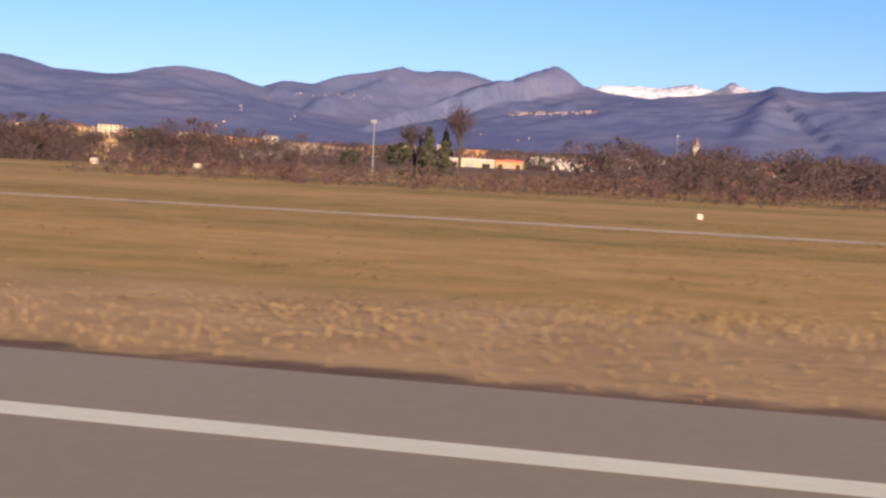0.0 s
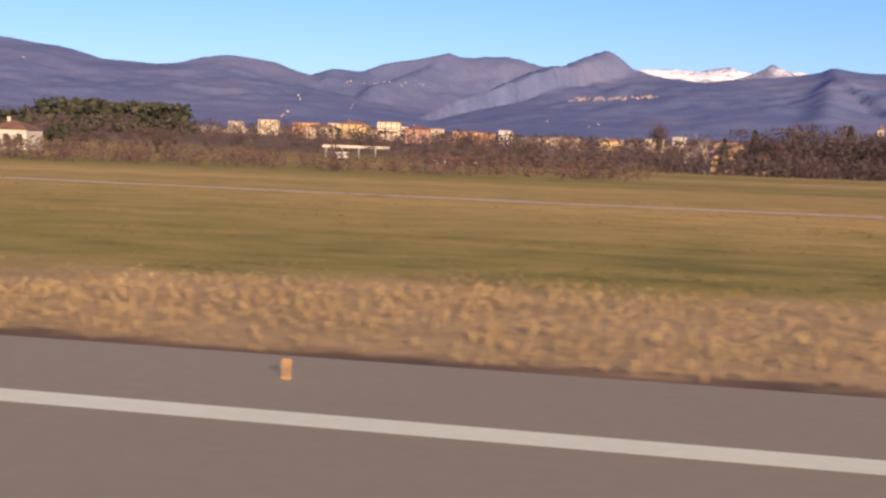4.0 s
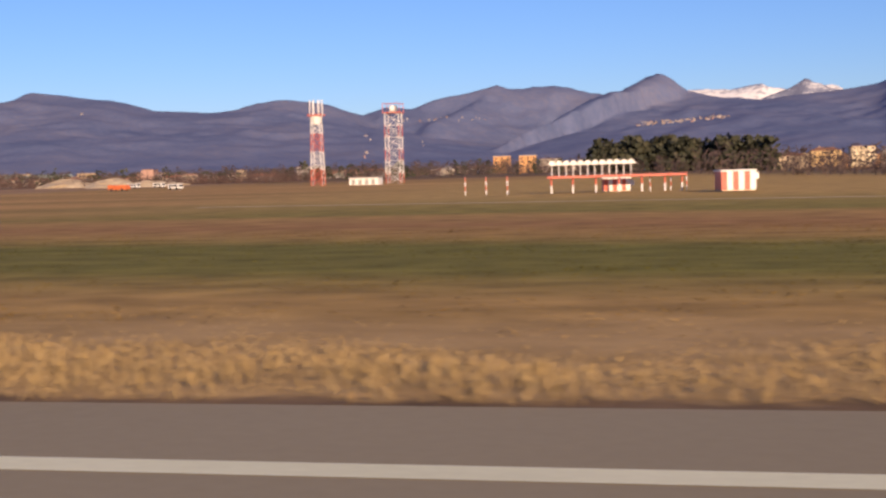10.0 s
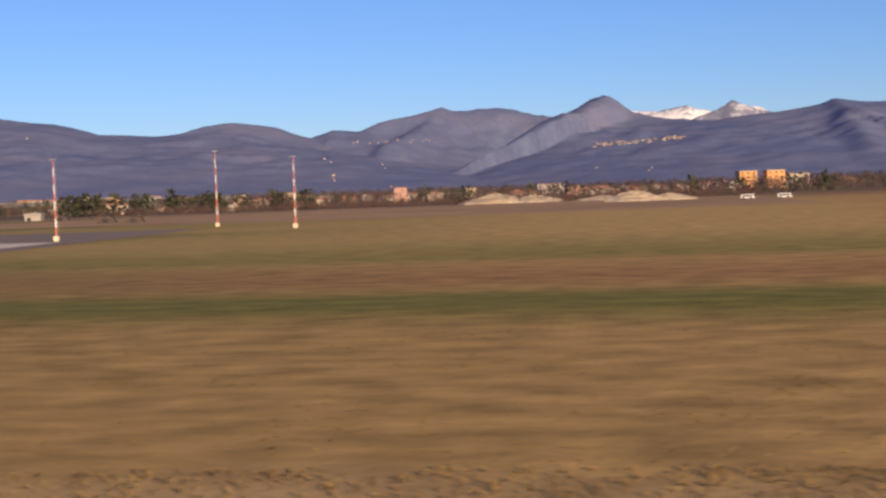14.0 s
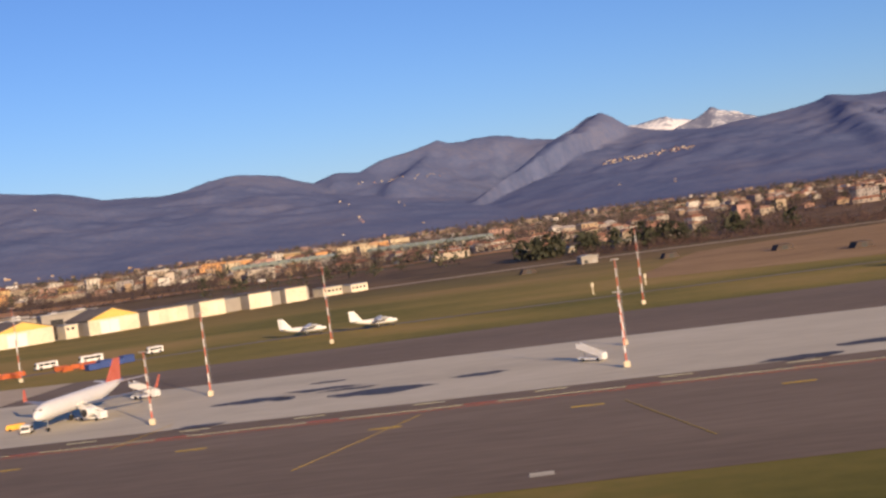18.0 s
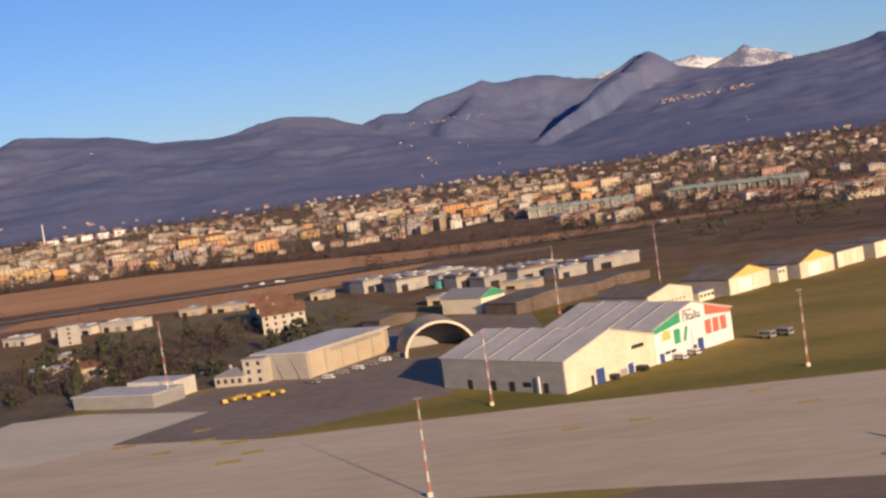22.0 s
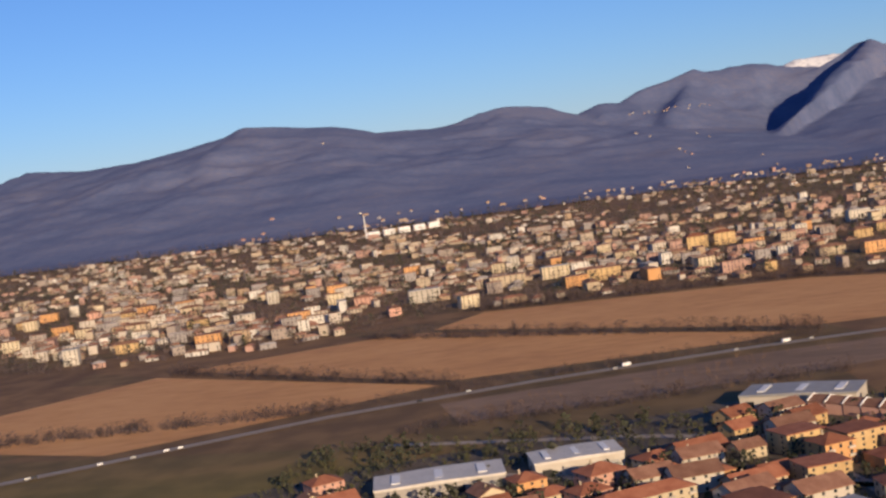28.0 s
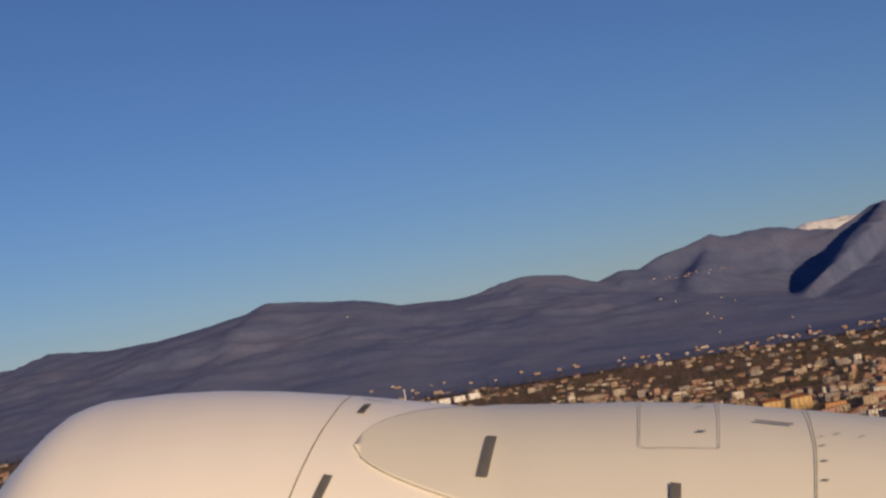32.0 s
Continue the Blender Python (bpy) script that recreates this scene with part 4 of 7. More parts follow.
# ---- aircraft ----
def spindle(sections, n=16):
    """Rings along y: (y, radius_x, radius_z, centre z)."""
    return [[(rx * math.cos(2 * math.pi * k / n), y, cz + rz * math.sin(2 * math.pi * k / n)) for k in range(n)] for y, rx, rz, cz in sections]


def wing_plate(root, tip, chord_r, chord_t, t, z0, z1, sweep):
    """A tapered swept panel from x root to x tip; y is the leading edge at the root."""
    bm = bmesh.new()
    (x0, y0), (x1, y1) = root, tip
    a = [(x0, y0, z0), (x0, y0 + chord_r * 0.3, z0 + t), (x0, y0 + chord_r, z0), (x0, y0 + chord_r * 0.3, z0 - t * 0.6)]
    b = [(x1, y1, z1), (x1, y1 + chord_t * 0.3, z1 + t * 0.4), (x1, y1 + chord_t, z1), (x1, y1 + chord_t * 0.3, z1 - t * 0.25)]
    return add_loft(bm, [a, b])


def airliner(m):
    root = thing("airliner", m, "white jet airliner with red tail fin parked on the apron", "airplane")
    R = 0.88
    body = spindle([(0, 0.08, 0.08, 1.75), (0.25, 0.36, 0.36, 1.8), (0.8, 0.62, 0.62, 1.9), (1.7, 0.82, 0.82, 2.0), (2.8, R, R, 2.05), (11.5, R, R, 2.05), (14, 0.75, 0.7, 2.2), (16.5, 0.4, 0.38, 2.45), (18.2, 0.1, 0.1, 2.6)], 18)
    part("fuselage", add_loft(bmesh.new(), body), MAT["white"], root, smooth=True)
    part("windscreen", box(-0.42, 0.42, 0.62, 0.95, 2.18, 2.42, 0.05), MAT["glass"], root)
    for s in (-1, 1):
        part("wing", wing_plate((0.5 * s, 6.2), (8.0 * s, 10.4), 3.6, 0.8, 0.22, 1.5, 2.15, 0), MAT["steel"], root, "grey wing")
        part("winglet", add_loft(bmesh.new(), [[(8.0 * s, 10.4, 2.12), (8.0 * s + 0.04, 10.8, 2.12), (8.0 * s, 11.2, 2.12)], [(8.3 * s, 11.1, 3.4), (8.3 * s + 0.03, 11.3, 3.4), (8.3 * s, 11.5, 3.4)]]), MAT["red"], root, "red winglet")
        nac = part("engine", add_loft(bmesh.new(), [[(2.4 * s + 0.5 * r * math.cos(a), y, 1.0 + 0.5 * r * math.sin(a)) for a in [2 * math.pi * k / 14 for k in range(14)]] for y, r in ((5.2, 0.85), (5.4, 1.0), (6.6, 1.0), (7.6, 0.6))]), MAT["white"], root, "white engine nacelle", True)
        part("intake", add_loft(bmesh.new(), [[(2.4 * s + 0.4 * math.cos(a), y, 1.0 + 0.4 * math.sin(a)) for a in [2 * math.pi * k / 14 for k in range(14)]] for y in (5.17, 5.19)]), MAT["dark"], nac)
        part("tailplane", wing_plate((0.2 * s, 15.6), (3.2 * s, 17.2), 1.7, 0.7, 0.1, 2.55, 2.8, 0), MAT["white"], root)
        part("main_wheel", rod((1.25 * s - 0.15, 8.6, 0.28), (1.25 * s + 0.15, 8.6, 0.28), 0.28, n=12), MAT["rubber"], root)
        part("gear_leg", rod((1.25 * s, 8.6, 0.28), (1.15 * s, 8.6, 1.5), 0.08), MAT["steel"], root)
    part("tail_fin", add_loft(bmesh.new(), [[(-0.12, 14.3, 2.6), (0.12, 14.3, 2.6), (0.1, 17.6, 2.75), (-0.1, 17.6, 2.75)], [(-0.05, 16.7, 5.1), (0.05, 16.7, 5.1), (0.04, 18.0, 5.1), (-0.04, 18.0, 5.1)]]), MAT["red"], root, "red tail fin")
    part("nose_wheel", rod((-0.12, 2.1, 0.2), (0.12, 2.1, 0.2), 0.2, n=10), MAT["rubber"], root)
    part("nose_leg", rod((0, 2.1, 0.2), (0, 2.1, 1.3), 0.06), MAT["steel"], root)
    return root


airliner(pose(-605.6, 103.8, 0.035, 0, 0, -6)).scale = (0.8, 0.94, 0.86)


def turboprop(m, L, label, group=""):
    root = thing("turboprop_aircraft", m, label, "airplane", group)
    k = L / 7.6
    body = spindle([(0, 0.05 * k, 0.05 * k, 0.85 * k), (0.35 * k, 0.3 * k, 0.3 * k, 0.9 * k), (1.2 * k, 0.44 * k, 0.46 * k, 1.0 * k), (4.4 * k, 0.44 * k, 0.46 * k, 1.05 * k), (6.2 * k, 0.24 * k, 0.26 * k, 1.25 * k), (7.5 * k, 0.06 * k, 0.07 * k, 1.4 * k)], 14)
    part("fuselage", add_loft(bmesh.new(), body), MAT["white"], root, smooth=True)
    part("windscreen", box(-0.24 * k, 0.24 * k, 0.42 * k, 0.75 * k, 1.1 * k, 1.3 * k, 0.03), MAT["glass"], root)
    part("wing", add_loft(bmesh.new(), [[(x, y, z + 1.48 * k) for y, z in ((2.3 * k + q, 0), (2.6 * k, 0.12 * k), (3.6 * k - q, 0.02 * k), (2.7 * k, -0.05 * k))] for x, q in ((-4.6 * k, 0.25), (0, 0), (4.6 * k, 0.25))]), MAT["white"], root)
    for s in (-1, 1):
        part("engine", add_loft(bmesh.new(), spindle([(1.55 * k, 0.1 * k, 0.1 * k, 1.4 * k), (1.8 * k, 0.2 * k, 0.2 * k, 1.4 * k), (3.1 * k, 0.2 * k, 0.22 * k, 1.4 * k), (3.7 * k, 0.05 * k, 0.05 * k, 1.42 * k)], 10)), MAT["steel"], root).location = (1.45 * k * s, 0, 0)
        part("propeller", box(1.45 * k * s - 0.62 * k, 1.45 * k * s + 0.62 * k, 1.5 * k, 1.54 * k, 1.36 * k, 1.44 * k), MAT["dark"], root)
        part("tailplane", wing_plate((0.05 * s, 6.3 * k), (1.7 * k * s, 6.7 * k), 0.9 * k, 0.5 * k, 0.06, 1.45 * k, 1.5 * k, 0), MAT["white"], root)
        part("wheel", rod((0.75 * k * s - 0.07, 3.2 * k, 0.2 * k), (0.75 * k * s + 0.07, 3.2 * k, 0.2 * k), 0.2 * k, n=10), MAT["rubber"], root)
        part("gear_leg", rod((0.75 * k * s, 3.2 * k, 0.2 * k), (0.5 * k * s, 3.2 * k, 0.9 * k), 0.05), MAT["steel"], root)
    part("tail_fin", add_loft(bmesh.new(), [[(-0.06, 5.5 * k, 1.4 * k), (0.06, 5.5 * k, 1.4 * k), (0.05, 7.6 * k, 1.5 * k), (-0.05, 7.6 * k, 1.5 * k)], [(-0.03, 6.8 * k, 3.1 * k), (0.03, 6.8 * k, 3.1 * k), (0.02, 7.7 * k, 3.1 * k), (-0.02, 7.7 * k, 3.1 * k)]]), MAT["white"], root)
    part("nose_wheel", rod((-0.05, 0.9 * k, 0.15 * k), (0.05, 0.9 * k, 0.15 * k), 0.15 * k, n=10), MAT["rubber"], root)
    part("nose_leg", rod((0, 0.9 * k, 0.15 * k), (0, 0.9 * k, 0.7 * k), 0.04), MAT["steel"], root)
    return root


turboprop(pose(-594.4, 176.8, 0.03, 0, 0, 98), 6.4, "white turboprop aircraft parked on the grass road", "parked turboprops")
turboprop(pose(-584.2, 174.6, 0.03, 0, 0, 98), 6.4, "white turboprop aircraft parked on the grass road", "parked turboprops")
turboprop(pose(-664.3, 110.6, 0.035, 0, 0, 8), 6.0, "small white twin-engined aircraft on the old apron")


# ---- ground vehicles and clutter ----
def wheels(root, xs, ys, r):
    for x in xs:
        for y in ys:
            part("wheel", rod((x - 0.07, y, r), (x + 0.07, y, r), r, n=10), MAT["rubber"], root)


def vehicle(name, m, l, w, h, body, label, cab=True, glass=True, group="", category="vehicle"):
    """A van, bus or truck along local y."""
    root = thing(name, m, label, category, group)
    r = min(0.24, h * 0.22)
    part("body", prism([(0, r), (l, r), (l, h * 0.95), (l * 0.93, h), (l * 0.06, h), (0, h * 0.55)], -w / 2, w / 2), body, root).matrix_basis = Matrix.Rotation(radians(90), 4, "Z")
    if glass:
        for s in (-1, 1):
            for q in range(3):
                part("side_window", box(s * w / 2 - 0.02, s * w / 2 + 0.02, l * (0.12 + 0.27 * q), l * (0.36 + 0.27 * q), h * 0.55, h * 0.85), MAT["glass"], root)
        part("windscreen", box(-w * 0.42, w * 0.42, -0.02, l * 0.05, h * 0.5, h * 0.85), MAT["glass"], root)
    wheels(root, (-w / 2, w / 2), (l * 0.2, l * 0.8), r)
    return root


vehicle("apron_bus", pose(-634.6, 173.4, 0.02, 0, 0, -52), 3.0, 1.05, 1.05, MAT["white"], "white apron bus with dark windows", group="apron buses", category="bus")
vehicle("apron_bus", pose(-628.9, 175.0, 0.02, 0, 0, -52), 3.2, 1.05, 1.1, MAT["white"], "white apron bus with dark windows", group="apron buses", category="bus")
vehicle("apron_bus", pose(-619.9, 177.0, 0.02, 0, 0, -52), 2.2, 1.0, 1.05, MAT["white"], "white minibus beside blue containers", group="apron buses", category="bus")
for x, y in ((-668.6, 183.5), (-666.0, 184.2)):
    vehicle("van", pose(x, y, 0.02, 0, 0, 40), 2.4, 1.0, 1.1, MAT["grey_metal"], "grey van parked beside the hangar", group="parked vans")
for k in range(7):
    vehicle("car", pose(-735 + k * 1.9, 194.8 + k * 2.7, 0.05, 0, 0, 60 + 8 * (k % 3)), 1.9, 0.8, 0.66, MAT["white"] if k % 2 else MAT["grey_metal"], "small pale car parked along the hangar", group="parked cars", category="car")
for k, (x, y, t) in enumerate([(-691, 168.6, 50), (-687, 172.2, 50), (-681.5, 177, 40), (-679.5, 179.5, 40)]):
    vehicle("car", pose(x, y - 1.4, 0.03, 0, 0, t), 2.0, 0.85, 0.75, MAT["white"] if k > 1 else MAT["dark"], "car parked in front of the hangar wall", group="parked cars", category="car")
for k in range(8):
    vehicle("ground_tractor", pose(-747.5 + 1.15 * k, 186.6 + 1.3 * (k % 3) + 0.2 * k, 0.04, 0, 0, 20 + 25 * (k % 3)), 1.4, 0.7, 0.6, MAT["yellow_paint"] if k % 4 else MAT["amber"], "yellow airport ground tractor", glass=False, group="ground tractors")
s = vehicle("yellow_loader", pose(-634.2, 125.2, 0.03, 0, 0, 40), 2.2, 1.1, 0.7, MAT["amber"], "yellow loader standing on the apron", glass=False)
part("cab", box(-0.45, 0.45, 1.0, 1.9, 0.7, 1.5, 0.05), MAT["amber"], s)
part("boom", rod((0, 0.9, 1.0), (0.1, -0.9, 1.5), 0.1), MAT["amber"], s)
vehicle("baggage_tug", pose(-607.3, 105.5, 0.035, 0, 0, 10), 1.3, 0.8, 0.75, MAT["white"], "small white baggage tug near the airliner", group="tugs")
vehicle("baggage_tug", pose(-610.6, 109.2, 0.035, 0, 0, -70), 1.6, 0.7, 0.55, MAT["amber"], "yellow baggage tug under the wing", glass=False, group="tugs")
vehicle("baggage_tug", pose(-634, 112.0, 0.035, 0, 0, 30), 1.3, 0.7, 0.6, MAT["white"], "small white tug on the apron", group="tugs")


def stair_truck(m, group):
    root = thing("passenger_stairs", m, "white mobile passenger stairs on a truck", "stairs", group)
    part("chassis", box(-0.55, 0.55, 0, 4.2, 0.25, 0.5), MAT["white"], root)
    part("cab", box(-0.5, 0.5, 3.4, 4.3, 0.5, 1.1, 0.08), MAT["white"], root)
    part("flight", prism([(0.1, 1.7), (3.9, 0.5), (3.9, 0.8), (0.1, 2.0)], -0.42, 0.42), MAT["grey_metal"], root, "grey stepped flight").matrix_basis = Matrix.Rotation(radians(90), 4, "Z")
    for s in (-1, 1):
        part("side_panel", prism([(-0.1, 1.75), (3.9, 0.5), (3.9, 1.15), (-0.1, 2.5)], s * 0.45 - 0.03, s * 0.45 + 0.03), MAT["white"], root).matrix_basis = Matrix.Rotation(radians(90), 4, "Z")
        part("support", rod((0.3 * s, 0.6, 0.4), (0.3 * s, 0.4, 1.7), 0.05), MAT["steel"], root)
    wheels(root, (-0.5, 0.5), (0.8, 3.4), 0.25)
    return root


stair_truck(pose(-604.4, 110.6, 0.035, 0, 0, -118), "passenger stairs").scale = (0.72, 0.72, 0.72)
stair_truck(pose(-603.6, 122.5, 0.035, 0, 0, -112), "passenger stairs").scale = (0.72, 0.72, 0.72)
stair_truck(pose(-560.6, 109.5, 0.035, 0, 0, -130), "passenger stairs").scale = (0.62, 0.62, 0.62)
stair_truck(pose(-520.8, 108.2, 0.035, 0, 0, 20), "passenger stairs").scale = (0.62, 0.62, 0.62)
rb = random.Random(5)
for k in range(46):
    a = k / 45
    if 0.52 < a < 0.66:
        continue
    x, y = -647 + 25 * a + rb.uniform(-0.7, 0.7), 165.2 + 4.5 * a + rb.uniform(-2.0, 2.0)
    b = part("barrier", prism([(-0.75, 0), (0.75, 0), (0.75, 0.16), (0.6, 0.5 + 0.25 * rb.random()), (-0.6, 0.62), (-0.75, 0.16)], -0.22, 0.22), MAT["orange"])
    b.matrix_basis = pose(x, y, 0.0, 0, 0, rb.uniform(-40, 60))
    tagged(b, "orange plastic barrier stacked on the grass", "barrier", "orange barriers")
for k in range(4):
    b = thing("blue_container", pose(-622.8 + 0.95 * k, 163.5 + 1.7 * k, 0, 0, 0, 42), "blue equipment container beside the road", "container", "blue containers")
    part("shell", box(-0.8, 0.8, -0.75, 0.75, 0.05, 0.75 + 0.2 * (k % 2), 0.05), MAT["blue"], b)
    part("lid", box(-0.84, 0.84, -0.79, 0.79, 0.75 + 0.2 * (k % 2), 0.83 + 0.2 * (k % 2)), MAT["blue"], b)
for k, (x, y) in enumerate([(-509.2, 63.2)]):
    b = thing("taxiway_sign", pose(x, y, 0.0, 0, 0, 4), "low white box-shaped taxiway sign board", "sign", "taxiway signs")
    part("panel", box(-0.9, 0.9, -0.1, 0.1, 0.1, 0.3, 0.02), MAT["white"], b)
    for s in (-0.7, 0.0, 0.7):
        part("leg", box(s - 0.04, s + 0.04, -0.04, 0.04, 0, 0.14), MAT["steel"], b)
        part("writing_bar", box(s - 0.2, s + 0.2, -0.115, -0.1, 0.14, 0.26), MAT["grey_metal"], b)
for x, y in ((-557.7, 184.9), (-550, 190)):
    b = thing("concrete_post", pose(x, y, 0), "pale square concrete post in the grass", "post")
    part("shaft", box(-0.09, 0.09, -0.09, 0.09, 0, 1.1, 0.02), MAT["concrete"], b)
    part("cap", box(-0.2, 0.2, -0.16, 0.16, 1.1, 1.7, 0.03), MAT["concrete"], b)


# ---- trees ----
def leaf_cloud(n, rng, shape, size, mat_seed=0):
    """Loose four-cornered leaf clumps over a crown; shape gives a random point and its outward way."""
    v, f = [], []
    for k in range(n):
        c, out = shape(rng)
        a = Vector((rng.gauss(0, 1), rng.gauss(0, 1), rng.gauss(0, 1))).normalized()
        b = a.cross(out + Vector((0.01, 0.02, 0.03))).normalized()
        a = (out + a * 0.8).normalized().cross(b).normalized()
        s = size * rng.uniform(0.5, 1.4)
        i = len(v)
        v += [c - a * s - b * s * 0.6, c + a * s * 0.8 - b * s, c + a * s + b * s * 0.7, c - a * s * 0.7 + b * s]
        f.append((i, i + 1, i + 2, i + 3))
    return v, f


def mesh_part(name, v, f, mat, parent, label=""):
    me = bpy.data.meshes.new(name)
    me.from_pydata([tuple(p) for p in v], [], f)
    me.materials.append(mat)
    ob = new(name, me)
    ob.parent = parent
    if label:
        ob["label"] = label
    return ob


def bare_tree(seed, h, spread, twig_mat, bark, label, n=420, upright=0.5):
    """Trunk and forking limbs, with a haze of fine twigs at the ends."""
    rng = random.Random(seed)
    root = thing("bare_tree", pose(0, 0, -300), label, "tree", "bare trees")
    bm = bmesh.new()
    tips = []

    def grow(p, way, length, r, depth):
        q = p + way * length
        add_rod(bm, p, q, r, r * 0.62, 5 if depth < 2 else 3, False)
        if depth >= 3:
            tips.append((q, way))
            return
        for k in range(3 if depth else 5):
            turn = Vector((rng.uniform(-1, 1), rng.uniform(-1, 1), rng.uniform(-0.15, 0.9))).normalized()
            grow(p + way * length * rng.uniform(0.55, 1.0), (way * upright + turn * spread).normalized(), length * rng.uniform(0.5, 0.75), r * 0.55, depth + 1)

    grow(Vector((0, 0, -0.4)), Vector((rng.uniform(-0.05, 0.05), 0, 1)), h * 0.42, h * 0.03, 0)
    part("trunk", bm, bark, root)
    v, f = [], []
    for k in range(n):
        q, way = rng.choice(tips)
        c = q + Vector((rng.gauss(0, 1), rng.gauss(0, 1), rng.gauss(0, 0.8))) * h * 0.085
        d = (way * 0.7 + Vector((rng.uniform(-1, 1), rng.uniform(-1, 1), rng.uniform(-0.2, 1)))).normalized() * h * rng.uniform(0.04, 0.1)
        s = d.cross(Vector((rng.uniform(-1, 1), rng.uniform(-1, 1), 0.3))).normalized() * h * 0.0055
        i = len(v)
        v += [c - s, c + s, c + d]
        f.append((i, i + 1, i + 2))
    mesh_part("twigs", v, f, twig_mat, root, "fine leafless twigs")
    return root


def evergreen(seed, h, w, kind, label, n=520, mat="evergreen"):
    rng = random.Random(seed)
    root = thing("evergreen_tree", pose(0, 0, -300), label, "tree", "evergreen trees")
    part("trunk", rod((0, 0, -0.4), (0, 0, h * 0.8), h * 0.03, h * 0.008, 6), MAT["bark"], root)
    lumps = [(rng.uniform(-1, 1) * w * 0.3, rng.uniform(-1, 1) * w * 0.3, rng.uniform(0.3, 0.85) * h, rng.uniform(0.25, 0.45) * w) for k in range(7)]

    def cone(r):
        z = r.random() ** 0.8
        a = r.uniform(0, 2 * math.pi)
        rad = w / 2 * (1 - z) ** 0.8 * r.uniform(0.55, 1.08) * (0.85 + 0.25 * math.sin(9 * z * 3))
        return Vector((rad * math.cos(a), rad * math.sin(a), h * (0.1 + 0.9 * z))), Vector((math.cos(a), math.sin(a), 0.3))

    def round_crown(r):
        x, y, z, q = r.choice(lumps)
        o = Vector((r.gauss(0, 1), r.gauss(0, 1), r.gauss(0, 1))).normalized()
        return Vector((x, y, z)) + o * q * r.uniform(0.7, 1.08), o

    v, f = leaf_cloud(n, rng, cone if kind == "cone" else round_crown, h * 0.045)
    mesh_part("crown", v, f, MAT[mat], root)
    return root


BARE = [bare_tree(11, 6.0, 0.85, MAT["twigs"], MAT["bark"], "leafless brown winter tree with fine twigs", 620),
        bare_tree(12, 5.0, 1.0, MAT["twigs"], MAT["bark"], "leafless brown winter tree with fine twigs", 560),
        bare_tree(13, 6.5, 0.75, MAT["red_twigs"], MAT["bark"], "leafless reddish-brown winter tree", 620),
        bare_tree(14, 4.2, 1.1, MAT["red_twigs"], MAT["bark"], "leafless reddish-brown winter tree", 520)]
POPLAR = bare_tree(15, 6.6, 0.28, MAT["twigs"], MAT["bark"], "tall slim leafless poplar", 700, 1.0)
PALE = bare_tree(16, 6.2, 0.6, MAT["twigs"], MAT["pale_bark"], "leafless tree with pale bark", 420)
EVER = [evergreen(21, 5.5, 2.8, "cone", "dark green conifer with ragged outline"), evergreen(22, 4.0, 3.2, "round", "dark rounded evergreen tree"),
        evergreen(23, 6.5, 2.4, "cone", "dark green conifer with ragged outline"), evergreen(24, 2.4, 2.6, "round", "olive-green rounded garden shrub clump", 380, "bush")]
TREE_BASE = {}
for k, t in enumerate(BARE + [POPLAR, PALE] + EVER):
    t.matrix_basis = pose(-150 + 6 * k, 168 + (k * 37) % 13, ground_z(-150, 170))


def copy_scaled(kit, x, y, s, turn):
    t = copy_thing(kit, pose(x, y, ground_z(x, y) - 0.05, 0, 0, turn))
    t.scale = (s, s, s)
    return t


rt = random.Random(77)


def grove(n, x0, x1, y0, y1, kits, s0=0.8, s1=1.2):
    for k in range(n):
        copy_scaled(rt.choice(kits), rt.uniform(x0, x1), rt.uniform(y0, y1), rt.uniform(s0, s1), rt.uniform(0, 360))


TW0, TW1, FW0 = -257, -243, -240
# east side of the field
for x, y, s in ((-39.5, 129, 0.62), (-34.8, 130, 0.85), (-31.3, 130, 0.95), (-30.0, 132, 0.9)):
    copy_scaled(EVER[1] if s < 0.9 else EVER[0], x, y, s, 40 * s)
copy_scaled(POPLAR, -28.2, 130, 1.25, 0)
copy_scaled(POPLAR, -33.5, 133, 0.95, 90)
grove(26, -117, -62, 150, 182, BARE, 0.75, 1.15)
grove(10, -118, -75, 186, 205, BARE, 0.9, 1.25)
copy_scaled(EVER[1], -97, 200, 1.4, 0)
copy_scaled(EVER[0], -118, 190, 0.9, 0)
grove(34, -13, 38, 112, 140, BARE, 0.7, 1.05)
grove(14, -10, 40, 90, 104, [BARE[3], BARE[1]], 0.5, 0.75)
# thicket by the airfield fence
grove(30, FW0, -212, 128, 158, [BARE[2], BARE[3], BARE[0]], 0.8, 1.05)
copy_scaled(PALE, -222, 165, 1.0, 30)
grove(10, -222, -200, 178, 196, [BARE[0], EVER[1]], 0.7, 1.0)
for x, y, s in ((-206.5, 131, 0.9), (-199, 127, 0.95), (-196.5, 126, 0.8), (-193, 124, 0.9), (-190.5, 125, 0.7), (-187.5, 122, 0.8), (-209, 150, 1.2)):
    copy_scaled(EVER[3] if s < 0.85 else EVER[1], x, y, s * 0.8, 70 * s)
grove(14, -195, -140, 130, 175, BARE, 0.6, 0.9)
# conifers and dark thicket near the beacon tower
for k in range(17):
    copy_scaled(EVER[0] if k % 2 else EVER[2], -327 + 2.4 * k + rt.uniform(-0.6, 0.6), 372 + rt.uniform(-4, 6), rt.uniform(1.0, 1.35), rt.uniform(0, 360))
grove(16, TW0, TW1, 172, 200, [BARE[0], BARE[1]], 0.9, 1.2)
